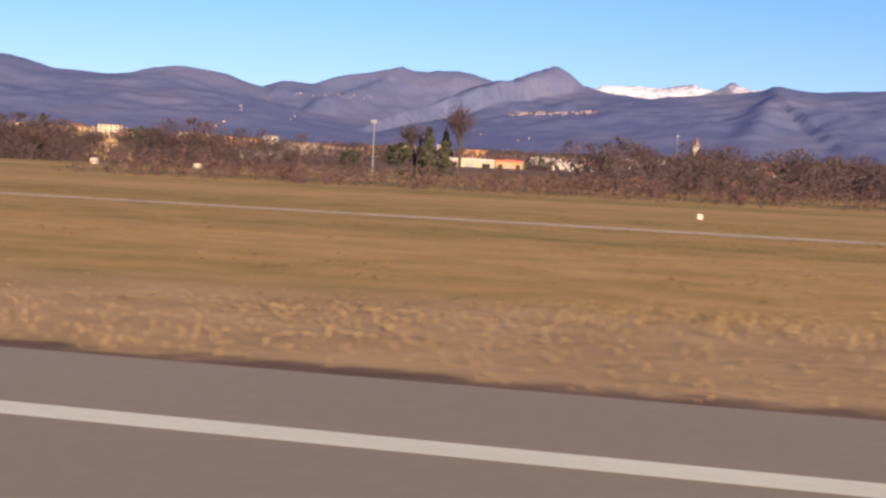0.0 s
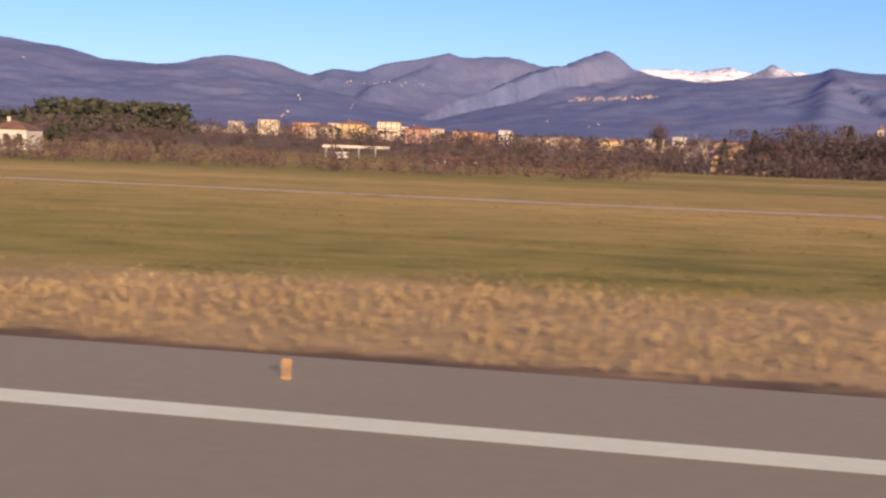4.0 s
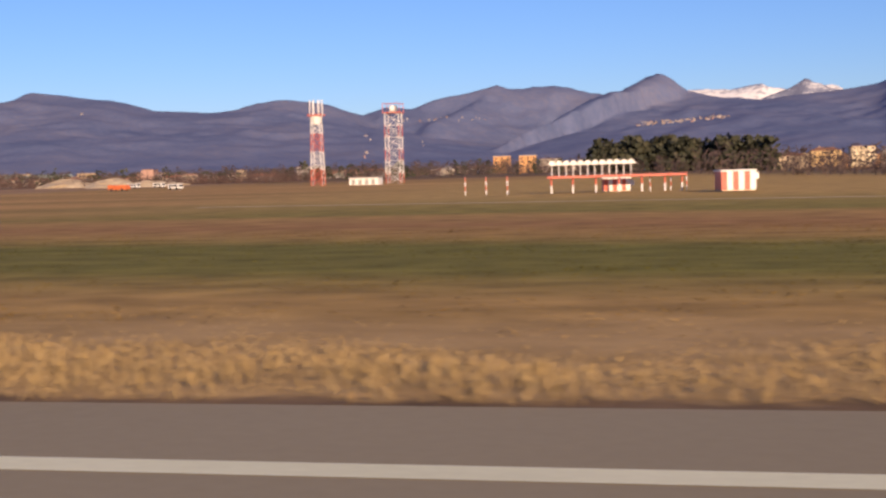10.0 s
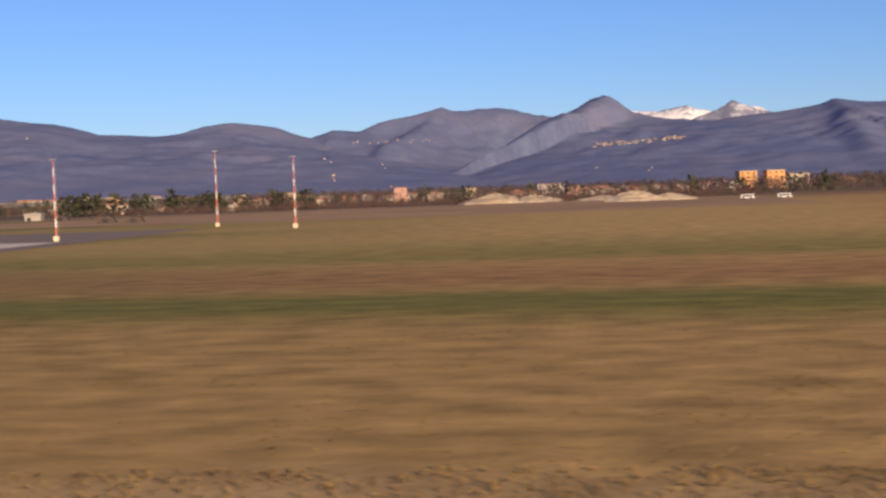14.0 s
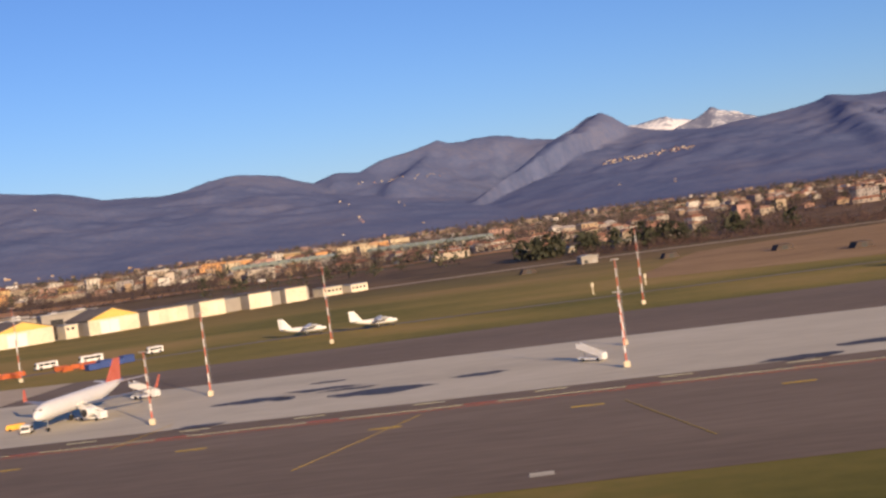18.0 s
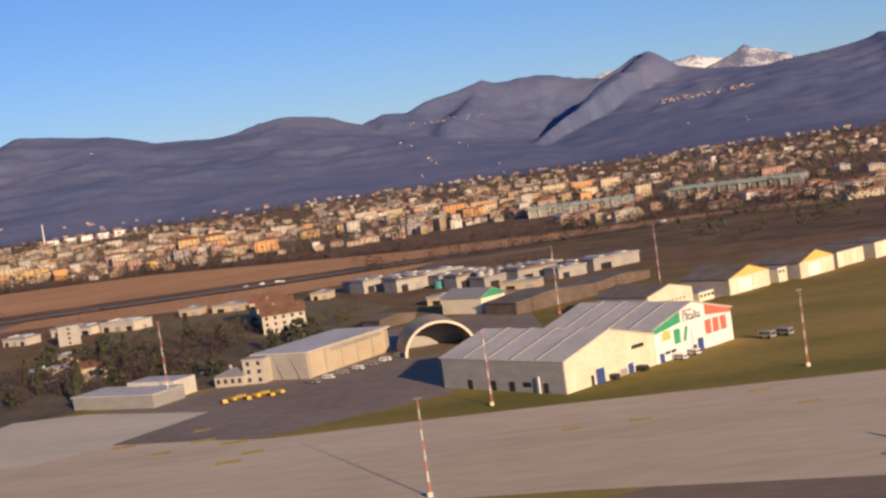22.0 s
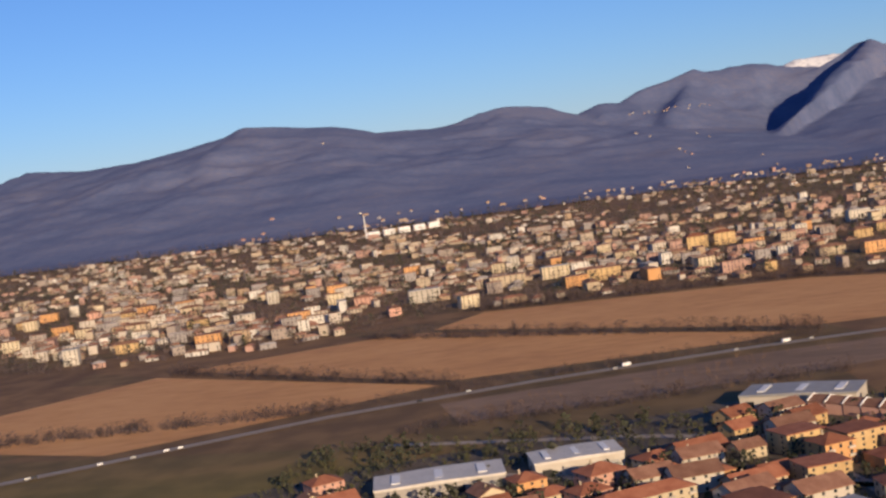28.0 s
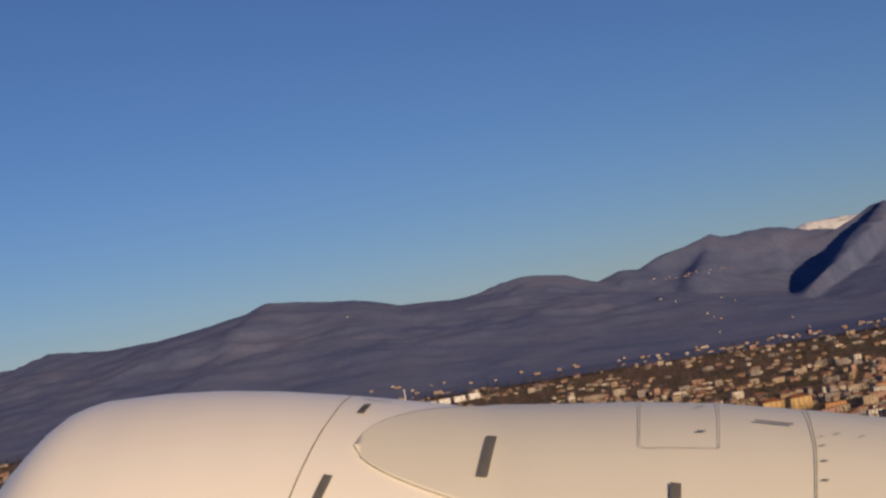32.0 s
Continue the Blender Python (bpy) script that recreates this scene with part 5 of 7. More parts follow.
# gardens of the town and the park beside it
grove(12, -842, -806, 186, 226, [EVER[1], BARE[1], BARE[0], BARE[3]], 0.9, 1.3)
grove(10, -852, -832, 196, 226, [EVER[1], BARE[1]], 0.8, 1.2)
grove(26, -985, -850, 186, 296, [EVER[3], EVER[1], BARE[3], EVER[0]], 0.4, 0.75)
grove(24, -800, -742, 226, 282, [BARE[0], BARE[1], EVER[2], BARE[3]], 0.6, 1.0)
grove(14, -800, -766, 205, 232, [EVER[2], BARE[0], BARE[1]], 0.6, 0.9)
# hedgerows between the fields
for a, b, n in (((-1040, 500), (-880, 404), 22), ((-1105, 460), (-985, 372), 14), ((-1000, 552), (-870, 540), 14), ((-870, 538), (-752, 470), 12), ((-752, 470), (-600, 455), 14), ((-1130, 352), (-1020, 352), 12), ((-1170, 405), (-1290, 640), 16)):
    for k in range(n):
        u = (k + rt.random()) / n
        copy_scaled(rt.choice(BARE), a[0] + (b[0] - a[0]) * u + rt.uniform(-3, 3), a[1] + (b[1] - a[1]) * u + rt.uniform(-3, 3), rt.uniform(0.35, 0.8), rt.uniform(0, 360))


def tree_belt(name, n, seed, x0, x1, y0, y1, h, mats, label, near, bits=30, fine=1.0):
    """A wood as one loose mass: each tree a ragged cloud of thin twigs or small leaf clumps over a stem."""
    rng = random.Random(seed)
    leafy = mats in ("evergreen", "bush")
    v, f = [], []
    for k in range(n):
        x, y = rng.uniform(x0, x1), rng.uniform(y0, y1)
        if not near(x, y):
            continue
        z = ground_z(x, y) if y < 1560 else hill_z(x, y)
        s = h * rng.uniform(0.5, 1.25)
        i = len(v)
        v += [Vector((x - s * 0.02, y, z - 0.3)), Vector((x + s * 0.02, y, z - 0.3)), Vector((x, y, z + s * 0.7))]
        f.append((i, i + 1, i + 2))
        for q in range(bits):
            t = rng.random()
            wide = 0.30 * (math.sin(math.pi * (0.12 + 0.8 * t)) if not leafy else 1.1 - 0.75 * t)
            c = Vector((x + rng.gauss(0, wide) * s, y + rng.gauss(0, wide) * s, z + s * (0.08 + 0.95 * t)))
            if leafy:
                a = Vector((rng.gauss(0, 1), rng.gauss(0, 1), rng.gauss(0, 0.6))).normalized() * s * rng.uniform(0.07, 0.16)
                b = a.cross(Vector((rng.gauss(0, 1), rng.gauss(0, 1), 0.4))).normalized() * s * rng.uniform(0.06, 0.13)
            else:
                a = Vector((rng.gauss(0, 1), rng.gauss(0, 1), rng.gauss(0.4, 0.8))).normalized() * s * fine * rng.uniform(0.08, 0.2)
                b = a.cross(Vector((rng.gauss(0, 1), rng.gauss(0, 1), 0.4))).normalized() * s * fine * rng.uniform(0.012, 0.034)
            i = len(v)
            v += [c - a, c + b, c + a * 0.9, c - b * 0.8]
            f.append((i, i + 1, i + 2, i + 3))
    ob = mesh_part(name, v, f, MAT[mats], None)
    return tagged(ob, label, "trees", kind="stuff")


# ---- fields, motorway ----
setting("ploughed_field", [(-1015, 506), (-1000, 545), (-868, 534), (-752, 465), (-640, 452), (-560, 450), (-560, 432), (-640, 430), (-752, 424), (-880, 412)], 0.06, MAT["soil"], "orange-brown ploughed winter field", "field")
setting("ploughed_field", [(-1105, 466), (-1040, 497), (-1018, 500), (-888, 405), (-900, 396), (-985, 382), (-1000, 390)], 0.07, MAT["soil"], "orange-brown ploughed winter field", "field")
setting("ploughed_field", [(-1160, 392), (-1112, 458), (-990, 376), (-1020, 356), (-1072, 322), (-1130, 347)], 0.08, MAT["soil"], "orange-brown ploughed winter field", "field")
setting("ploughed_field", [(-1300, 600), (-1172, 400), (-1140, 350), (-1190, 292), (-1420, 420)], 0.05, material("stubble_field", [(0.30, 0.165, 0.075), (0.40, 0.22, 0.095), (0.48, 0.275, 0.12)], 0.03), "brown stubble winter field", "field")
setting("ploughed_field", [(-985, 346), (-900, 372), (-795, 388), (-750, 396), (-700, 404), (-700, 390), (-795, 372), (-880, 340), (-975, 318)], 0.04, material("dark_soil", [(0.17, 0.11, 0.07), (0.23, 0.15, 0.095), (0.31, 0.205, 0.13)], 0.04, fine=6, stretch=(0.4, 1.5, 1)), "dark brown allotments and tilled soil", "field")
setting("ploughed_field", [(-858, 356), (-790, 346), (-752, 366), (-740, 388), (-735, 401), (-794, 388), (-858, 379)], 0.09, MAT["soil"], "orange-brown stubble field beside the motorway", "field")
setting("meadow", [(-800, 268), (-742, 262), (-735, 290), (-760, 340), (-810, 320)], 0.02, material("meadow_grass", [(0.14, 0.11, 0.045), (0.19, 0.145, 0.06), (0.25, 0.18, 0.075)], 0.05), "dull green and brown winter meadow", "meadow")
ROAD = [(-1330, 150), (-1200, 232), (-1130, 275), (-1069, 310), (-1015, 343), (-960, 365), (-900, 382), (-860, 389), (-794, 397), (-740, 412), (-650, 436), (-520, 460), (-380, 470)]


def ribbon(name, pts, half, z, mat, label, category):
    bm = bmesh.new()
    rows = []
    for k, (x, y) in enumerate(pts):
        a, b = pts[max(0, k - 1)], pts[min(len(pts) - 1, k + 1)]
        d = Vector((b[0] - a[0], b[1] - a[1])).normalized()
        gz = max(ground_z(x, y), ground_z(x, y - half), ground_z(x, y + half)) + z
        rows.append([bm.verts.new((x - d.y * half, y + d.x * half, gz)), bm.verts.new((x + d.y * half, y - d.x * half, gz))])
    for p, q in zip(rows, rows[1:]):
        bm.faces.new((p[0], p[1], q[1], q[0]))
    ob = part(name, bm, mat)
    for poly in ob.data.polygons:
        if poly.normal.z < 0:
            poly.flip()
    return tagged(ob, label, category, kind="structure")


TRACK = [(30, 33.2), (-40, 35.4), (-85, 36.3), (-120, 37.1), (-155, 40), (-185, 42.5), (-212, 50), (-240, 59.5), (-285, 68), (-330, 75.5)]
bm, last = bmesh.new(), None
for (ax, ay), (bx, by) in zip(TRACK, TRACK[1:]):
    for k in range(12):
        x, y = ax + (bx - ax) * k / 12, ay + (by - ay) * k / 12
        row = []
        for d in (-0.62, 0.0, 0.62):
            d += 0.16 * noise.noise(Vector((x * 0.4, y, d)))
            row.append(bm.verts.new((x, y + d, ground.ray_cast((x, y + d, 9), (0, 0, -1))[1].z + 0.008)))
        for p in (0, 1) if last else ():
            bm.faces.new((last[p], last[p + 1], row[p + 1], row[p]))
        last = row
tagged(part("grass_track", bm, material("pale_track", [(0.50, 0.37, 0.20), (0.60, 0.46, 0.27)], 0.4)), "pale worn track through the grass", "track", kind="structure")
ribbon("motorway", ROAD, 2.2, 0.25, MAT["motorway"], "pale grey motorway crossing the fields", "road")
ribbon("motorway_verge", ROAD, 0.5, 0.5, MAT["grey_metal"], "thin metal crash barrier along the motorway", "barrier")
for k in range(22):
    u = rt.uniform(0.12, 0.92) * (len(ROAD) - 1)
    i = int(u)
    x, y = ROAD[i][0] + (ROAD[i + 1][0] - ROAD[i][0]) * (u - i), ROAD[i][1] + (ROAD[i + 1][1] - ROAD[i][1]) * (u - i)
    side = rt.choice((-1.2, 1.2))
    big_one = k % 9 == 0
    vehicle("lorry" if big_one else "car", pose(x, y + side, ground_z(x, y) + 0.25, 0, 0, 300 if side < 0 else 120), 2.6 if big_one else 1.5, 0.8 if big_one else 0.65, 1.1 if big_one else 0.55,
            [MAT["white"], MAT["dark"], MAT["grey_metal"], MAT["steel"]][k % 4 if not big_one else 0], "white lorry on the motorway" if big_one else "car on the motorway", glass=False, group="motorway traffic", category="lorry" if big_one else "car")
for pts, hw in (([(-990, 214), (-900, 206), (-858, 196), (-838, 186)], 1.6), ([(-905, 270), (-890, 232), (-878, 196)], 1.5), ([(-960, 262), (-925, 245), (-880, 226), (-845, 232), (-800, 212)], 1.6), ([(-845, 232), (-830, 242), (-800, 236), (-770, 246)], 2.2),
                ([(-990, 300), (-930, 284), (-860, 256), (-840, 240)], 1.5)):
    ribbon("street", pts, hw, 0.05, MAT["motorway"], "narrow grey town street", "road")


# ---- town beside the airfield ----
setting("town_ground", [(-1010, 182), (-846, 182), (-838, 196), (-846, 230), (-830, 262), (-862, 300), (-905, 312), (-990, 278), (-1040, 250)], 0.03,
        material("yards_and_gardens", [(0.07, 0.058, 0.045), (0.11, 0.088, 0.066), (0.17, 0.13, 0.095)], 0.12, 0.9, fine=7), "dark yards, gardens and asphalt between the houses", "yard")
setting("park_ground", [(-846, 176), (-798, 186), (-745, 208), (-742, 262), (-800, 268), (-830, 258), (-846, 230)], 0.025,
        material("park_floor", [(0.085, 0.07, 0.042), (0.13, 0.10, 0.06), (0.19, 0.14, 0.085)], 0.1, 0.95, fine=6), "dark park ground under the trees", "park")
def shed(m, w, d, h, label, wall, roof, group="town sheds", ribs=3, doors=3):
    root = thing("industrial_shed", m, label, "building", group)
    part("wall", box(0, w, 0, d, -0.5, h), wall, root)
    part("roof", prism([(-0.2, h), (w + 0.2, h), (w + 0.2, h + 0.16), (w / 2, h + 0.45), (-0.2, h + 0.16)], -0.2, d + 0.2), roof, root)
    part("parapet", box(-0.12, w + 0.12, -0.26, -0.14, h - 0.2, h + 0.25), roof, root)
    for k in range(doors):
        part("door", box(w * (k + 0.3) / doors, w * (k + 0.75) / doors, -0.06, 0.03, 0, h * 0.55), MAT["grey_metal"] if k % 2 else MAT["dark"], root)
    for k in range(ribs):
        part("rooflight", box(w * (k + 0.4) / ribs, w * (k + 0.6) / ribs, d * 0.2, d * 0.8, h + 0.3, h + 0.5), MAT["white"], root)
    return root


HOUSES = []
for k, (w, d, h, st, cols, sc, roof, wall, tile, lab) in enumerate([
        (8, 6.0, 3.2, 2, 4, 2, "hip", 1, "tile", "cream two-storey house with red tile hip roof"),
        (7, 5.5, 3.1, 2, 3, 2, "gable", 0, "tile", "ochre two-storey house with red tile roof"),
        (9, 6.0, 4.3, 3, 4, 2, "gable", 2, "old_tile", "white three-storey house with weathered tile roof"),
        (6.5, 6.0, 3.0, 2, 3, 2, "hip", 4, "tile", "orange house with red tile hip roof"),
        (10, 5.5, 3.0, 2, 5, 1, "gable", 6, "tile", "sand-coloured terrace with red tile roof"),
        (8, 6.5, 4.4, 3, 4, 2, "hip", 3, "tile", "pink three-storey house with red tile roof"),
        (6, 5.0, 2.9, 2, 3, 2, "gable", 1, "old_tile", "cream house with weathered tile roof"),
        (9, 7.0, 5.6, 4, 4, 2, "flat", 0, "tile", "ochre four-storey block with flat roof")]):
    HOUSES.append(flat_building("house", pose(-930 - 11 * k, 176, 0, 0, 0, 40), w * 1.06, d * 1.12, h * 0.8, WALLS[wall], lab, st, cols, sc, roof, MAT[tile], "town houses"))

rh = random.Random(41)
TAKEN = []


def free(x, y, r):
    if any((x - a) ** 2 + (y - b) ** 2 < (r + c) ** 2 for a, b, c in TAKEN):
        return False
    TAKEN.append((x, y, r))
    return True


def corner(x, y, w, d, turn):
    """Pose whose local rectangle w by d is centred over (x, y)."""
    return pose(x, y, 0, 0, 0, turn) @ Matrix.Translation((-w / 2, -d / 2, 0))


# landmarks of the town
def mark(x, y, r):
    TAKEN.append((x, y, r))


flat_building("apartment_block", corner(-832.5, 254.5, 11, 8, 31), 11, 8, 5.4, WALLS[0], "yellow-cream four-storey apartment block with balconies", 4, 6, 3, "flat", MAT["old_tile"], "apartment blocks", balcony=True)
mark(-833, 254, 9)
flat_building("apartment_block", corner(-928, 223, 19, 6, 32), 19, 6, 4.0, WALLS[1], "long cream three-storey block with balconies and tile roof", 3, 9, 2, "hip", MAT["tile"], "apartment blocks", balcony=True)
mark(-934, 219, 6), mark(-922, 227, 6), mark(-928, 223, 6)
flat_building("school", corner(-880, 222, 18, 6, 10), 18, 6, 3.1, WALLS[1], "long cream building with red tile roof", 2, 10, 2, "hip", MAT["tile"])
mark(-886, 221, 6), mark(-874, 223, 6)
flat_building("pink_house", corner(-864.5, 204.5, 9.5, 7, 28), 9.5, 7, 4.6, WALLS[3], "pink three-storey house with red tile roof", 3, 5, 2, "hip", MAT["tile"])
mark(-864, 205, 6.5)
flat_building("white_gable_house", corner(-853.5, 217, 9, 11, 28), 9, 11, 5.0, WALLS[2], "white three-storey house with tall windows and solar roof", 3, 5, 3, "gable", MAT["old_tile"])
mark(-853, 218, 8)
flat_building("orange_block", corner(-893.5, 247, 6.5, 6.5, 28), 6.5, 6.5, 4.4, WALLS[4], "orange three-storey block with balconies", 3, 3, 2, "hip", MAT["tile"], balcony=True)
mark(-893, 247, 5)
flat_building("cream_villa", corner(-873, 239, 10, 8, 26), 10, 8, 3.4, WALLS[1], "cream villa with red tile hip roof", 2, 5, 3, "hip", MAT["tile"])
mark(-873, 239, 6.5)
flat_building("cream_hall", corner(-884, 201.5, 13, 7, 30), 13, 7, 3.6, WALLS[2], "cream hall with large dark windows and brown tile roof", 1, 7, 2, "gable", MAT["old_tile"])
mark(-884, 201, 8)
flat_building("stair_tower", corner(-895.5, 203.5, 4.2, 4, 30), 4.2, 4, 5.2, WALLS[5], "bare grey concrete tower", 4, 1, 1, "flat", MAT["grey_metal"])
mark(-895, 203, 4)
shed(corner(-893, 303, 26, 12, -18) , 26, 12, 2.9, "large grey-roofed factory with pale front", WALLS[2], MAT["grey_metal"], doors=6)
shed(corner(-942, 262, 18, 11, 14), 18, 11, 3.0, "white factory with stepped flat roof", WALLS[2], MAT["roof_metal"], doors=4)
shed(corner(-969, 255, 26, 12, 12), 26, 12, 2.6, "long shed with pale sheet roof", WALLS[5], MAT["roof_metal"], doors=4)
shed(corner(-806, 318, 12, 6, -28), 12, 6, 2.2, "low white shed with pale roof", WALLS[2], MAT["roof_metal"])
shed(corner(-820, 322, 14, 5, -24), 14, 5, 2.0, "low white shed with pale roof", WALLS[2], MAT["grey_metal"])
shed(corner(-832, 315, 8, 5, -24), 8, 5, 1.8, "low white shed with pale roof", WALLS[2], MAT["grey_metal"])
shed(corner(-858, 336, 9, 3, -12), 9, 3, 1.7, "small cream outbuilding with tiled roof", WALLS[1], MAT["old_tile"])
shed(corner(-795, 246, 14, 2.4, -18), 14, 2.4, 1.4, "long low white wall building", WALLS[2], MAT["white"], doors=2)
flat_building("brown_block", corner(-814, 300, 5, 5, 24), 5, 5, 4.4, WALLS[5], "narrow brown block with pale windows", 4, 1, 2, "flat", MAT["grey_metal"])
for x, y, r in ((-893, 303, 13), (-942, 262, 10), (-969, 255, 12), (-958, 258, 8)):
    mark(x, y, r)
# two terraces with stepped roofs and pink gable ends
for (x0, y0), n, turn in (((-866, 262), 6, -42), ((-890, 288), 5, -42)):
    for k in range(n):
        x, y = x0 + 3.3 * k, y0 - 3.2 * k
        g = gable("terrace_house", pose(x, y, 0, 0, 0, 48), 5.0, 4.3, 2.4, 3.5, WALLS[3], MAT["old_tile"], "pink-ended terrace house with stepped brown roof", 0, 0.15, group="terrace houses")
        for q in range(2):
            part("window", box(0.9 + q * 2.0, 1.7 + q * 2.0, -0.05, 0.02, 1.0, 1.9), MAT["glass"], g)
        part("party_wall", prism([(-0.15, 2.3), (5.15, 2.3), (5.15, 2.75), (2.5, 3.95), (-0.15, 2.75)], 4.2, 4.45), MAT["white"], g)
        mark(x, y, 4)
# farm block north of the white offices
flat_building("farm_house", corner(-756, 271.5, 9, 7, 14), 9, 7, 3.9, WALLS[2], "cream three-storey building with many windows", 3, 5, 2, "gable", MAT["old_tile"], "farm block")
flat_building("farm_house", corner(-760, 283, 8, 6, 12), 8, 6, 4.6, WALLS[6], "large cream building with stepped tile roofs", 2, 5, 2, "gable", MAT["old_tile"], "farm block")
flat_building("farm_house", corner(-764, 293, 8, 6, 12), 8, 6, 5.0, WALLS[6], "large cream building with stepped tile roofs", 2, 5, 2, "gable", MAT["old_tile"], "farm block")
flat_building("farm_house", corner(-785, 232, 7, 5, 20), 7, 5, 2.6, WALLS[1], "low cream house among trees", 1, 4, 2, "hip", MAT["old_tile"])
for k, (x, y, w) in enumerate([(-772, 326, 7), (-782, 330, 9), (-793, 333, 6), (-800, 262, 8), (-758, 330, 5), (-706, 292, 9), (-722, 282, 8)]):
    shed(corner(x, y, w, 4, -14), w, 4, 1.8, "small cream farm shed", WALLS[6], MAT["grey_metal"], "farm sheds", 1, 2)

placed = 0
for k in range(900):
    x, y = rh.uniform(-1000, -846), rh.uniform(184, 296)
    if y > 262 and x < -912 or y > 300 - 0.3 * (x + 1000) * 0.25:
        continue
    i = rh.randrange(len(HOUSES))
    if not free(x, y, 3.7):
        continue
    copy_thing(HOUSES[i], corner(x, y, 8, 6, rh.choice((25, 35, 118, 30)) + rh.uniform(-6, 6))).scale = [rh.uniform(0.78, 1.0)] * 3
    placed += 1
    if placed >= 95:
        break
for k, h in enumerate(HOUSES):
    h.matrix_basis = corner(-1006 - 10 * (k % 4), 200 + 13 * (k // 4), 8, 6, 32)

# ---- mid distance: factories, flats, the city's near edge ----
MAT["hall_roof"] = material("grey_green_hall_roof", [(0.20, 0.25, 0.23), (0.26, 0.31, 0.285), (0.31, 0.36, 0.33)], 0.2, 0.7, fine=8)
for (x0, y0), (x1, y1), n in (((-709, 571), (-664, 566), 10), ((-648, 574), (-596, 549), 13)):
    turn, run = math.degrees(math.atan2(y1 - y0, x1 - x0)), math.hypot(x1 - x0, y1 - y0)
    s = thing("vaulted_hall", pose(x0, y0, ground_z(x0, y0), 0, 0, turn), "long grey-green hall with small roof vaults and pale pillars", "building", "vaulted halls")
    part("wall", box(0, run, 0.9, 12, -1.5, 3.5), MAT["grey_metal"], s, "shaded grey wall behind the pillars")
    for q in range(n):
        a, b = run * q / n, run * (q + 1) / n
        arc = [(a + (b - a) * (0.5 - 0.5 * math.cos(math.pi * k / 8)), 3.5 + 1.25 * math.sin(math.pi * k / 8)) for k in range(9)]
        part("roof_vault", prism([(b, 3.35)] + [(a, 3.35)] + arc[1:-1], -0.3, 12.3), MAT["hall_roof"], s)
        part("pillar", box(a + 0.1, a + 0.6, 0, 0.5, -1.5, 3.34), MAT["concrete"], s)
for k in range(14):
    x, y = -748 + 4.6 * k + rh.uniform(-2, 2), 333 - 2.0 * k + rh.uniform(-8, 8)
    shed(corner(x, y, 9, 6, 36), rh.uniform(8, 14), rh.uniform(5, 8), rh.uniform(2, 3.2), "works shed with pale sheet roof", WALLS[5], MAT["dim_roof"] if k % 3 else MAT["dull_roof"], "works sheds", 2, 2)
for k in range(6):
    s = thing("silo", pose(-716 + 2.3 * k, 309 + 0.9 * k, 0), "shiny grey metal storage silo", "silo", "silos")
    part("tank", rod((0, 0, 0), (0, 0, 3.6), 1.0, 1.0, 14), MAT["steel"], s)
    part("cone_roof", rod((0, 0, 3.6), (0, 0, 4.2), 1.05, 0.1, 14), MAT["steel"], s)
s = thing("storage_tank", pose(-726, 318, 0), "squat green storage tank", "tank")
part("tank", rod((0, 0, 0), (0, 0, 1.8), 2.2, 2.2, 16), MAT["teal"], s)
part("roof", rod((0, 0, 1.8), (0, 0, 2.1), 2.25, 0.3, 16), MAT["teal"], s)

FLATS = []
for k, (w, d, h, st, cols, wall, lab) in enumerate([
        (11, 6, 5.0, 3, 5, 4, "salmon apartment block with many dark windows"), (8.5, 5.5, 5.6, 4, 4, 1, "cream flat-roofed apartment block of five storeys"),
        (10.5, 5.5, 4.0, 3, 4, 0, "ochre apartment block with tile roof"), (6.5, 5.5, 6.8, 5, 3, 2, "white flat-roofed apartment tower of six storeys"),
        (9, 5.5, 3.6, 3, 4, 3, "pink apartment block with tile roof"), (12, 5.5, 3.8, 3, 4, 6, "long sand-coloured apartment block with tile roof")]):
    FLATS.append(flat_building("apartment_block", pose(-900 + 20 * k, 560, -1.2, 0, 0, 20), w, d, h, WALLS[wall], lab, st, cols, 0, "hip" if k in (2, 4, 5) else "flat", MAT["old_tile"] if k != 3 else MAT["grey_metal"], "city flats"))


def city_edge(x):
    """Where the built-up city begins, north of the fields."""
    return 505 if x < -1090 else 505 + 55 * smooth(-1090, -1000, x) - 12 * smooth(-900, -780, x) + 40 * smooth(-780, -700, x)


SLABS = []
for k, (x, y, w, h, wl) in enumerate([(-756, 692, 13, 6.8, 4), (-741, 690, 13, 6.4, 4), (-726, 697, 11, 6.2, 1), (-713, 701, 9, 6.6, 0), (-704, 862, 15, 6.5, 1), (-686, 836, 15, 6.5, 4), (-668, 806, 12, 7.0, 1),
                                       (-818, 790, 13, 7.0, 2), (-802, 802, 12, 6.4, 1), (-784, 815, 14, 6.0, 2), (-1010, 640, 18, 5.6, 6), (-985, 652, 14, 6.4, 1), (-960, 615, 16, 6.0, 0), (-1045, 610, 15, 6.4, 2)]):
    SLABS.append((x + w / 2, y + 3))
    flat_building("slab_block", pose(x, y, ground_z(x, y) - 0.3, 0, 0, 16), w, 6, h, WALLS[wl], "long %s apartment slab of four storeys" % ("sunlit salmon" if wl == 4 else "pale cream"), 4, 6, 0, "flat", MAT["grey_metal"] if k % 2 else MAT["old_tile"], "apartment slabs")
done = 0
rc = random.Random(9)
CITY = list(SLABS)
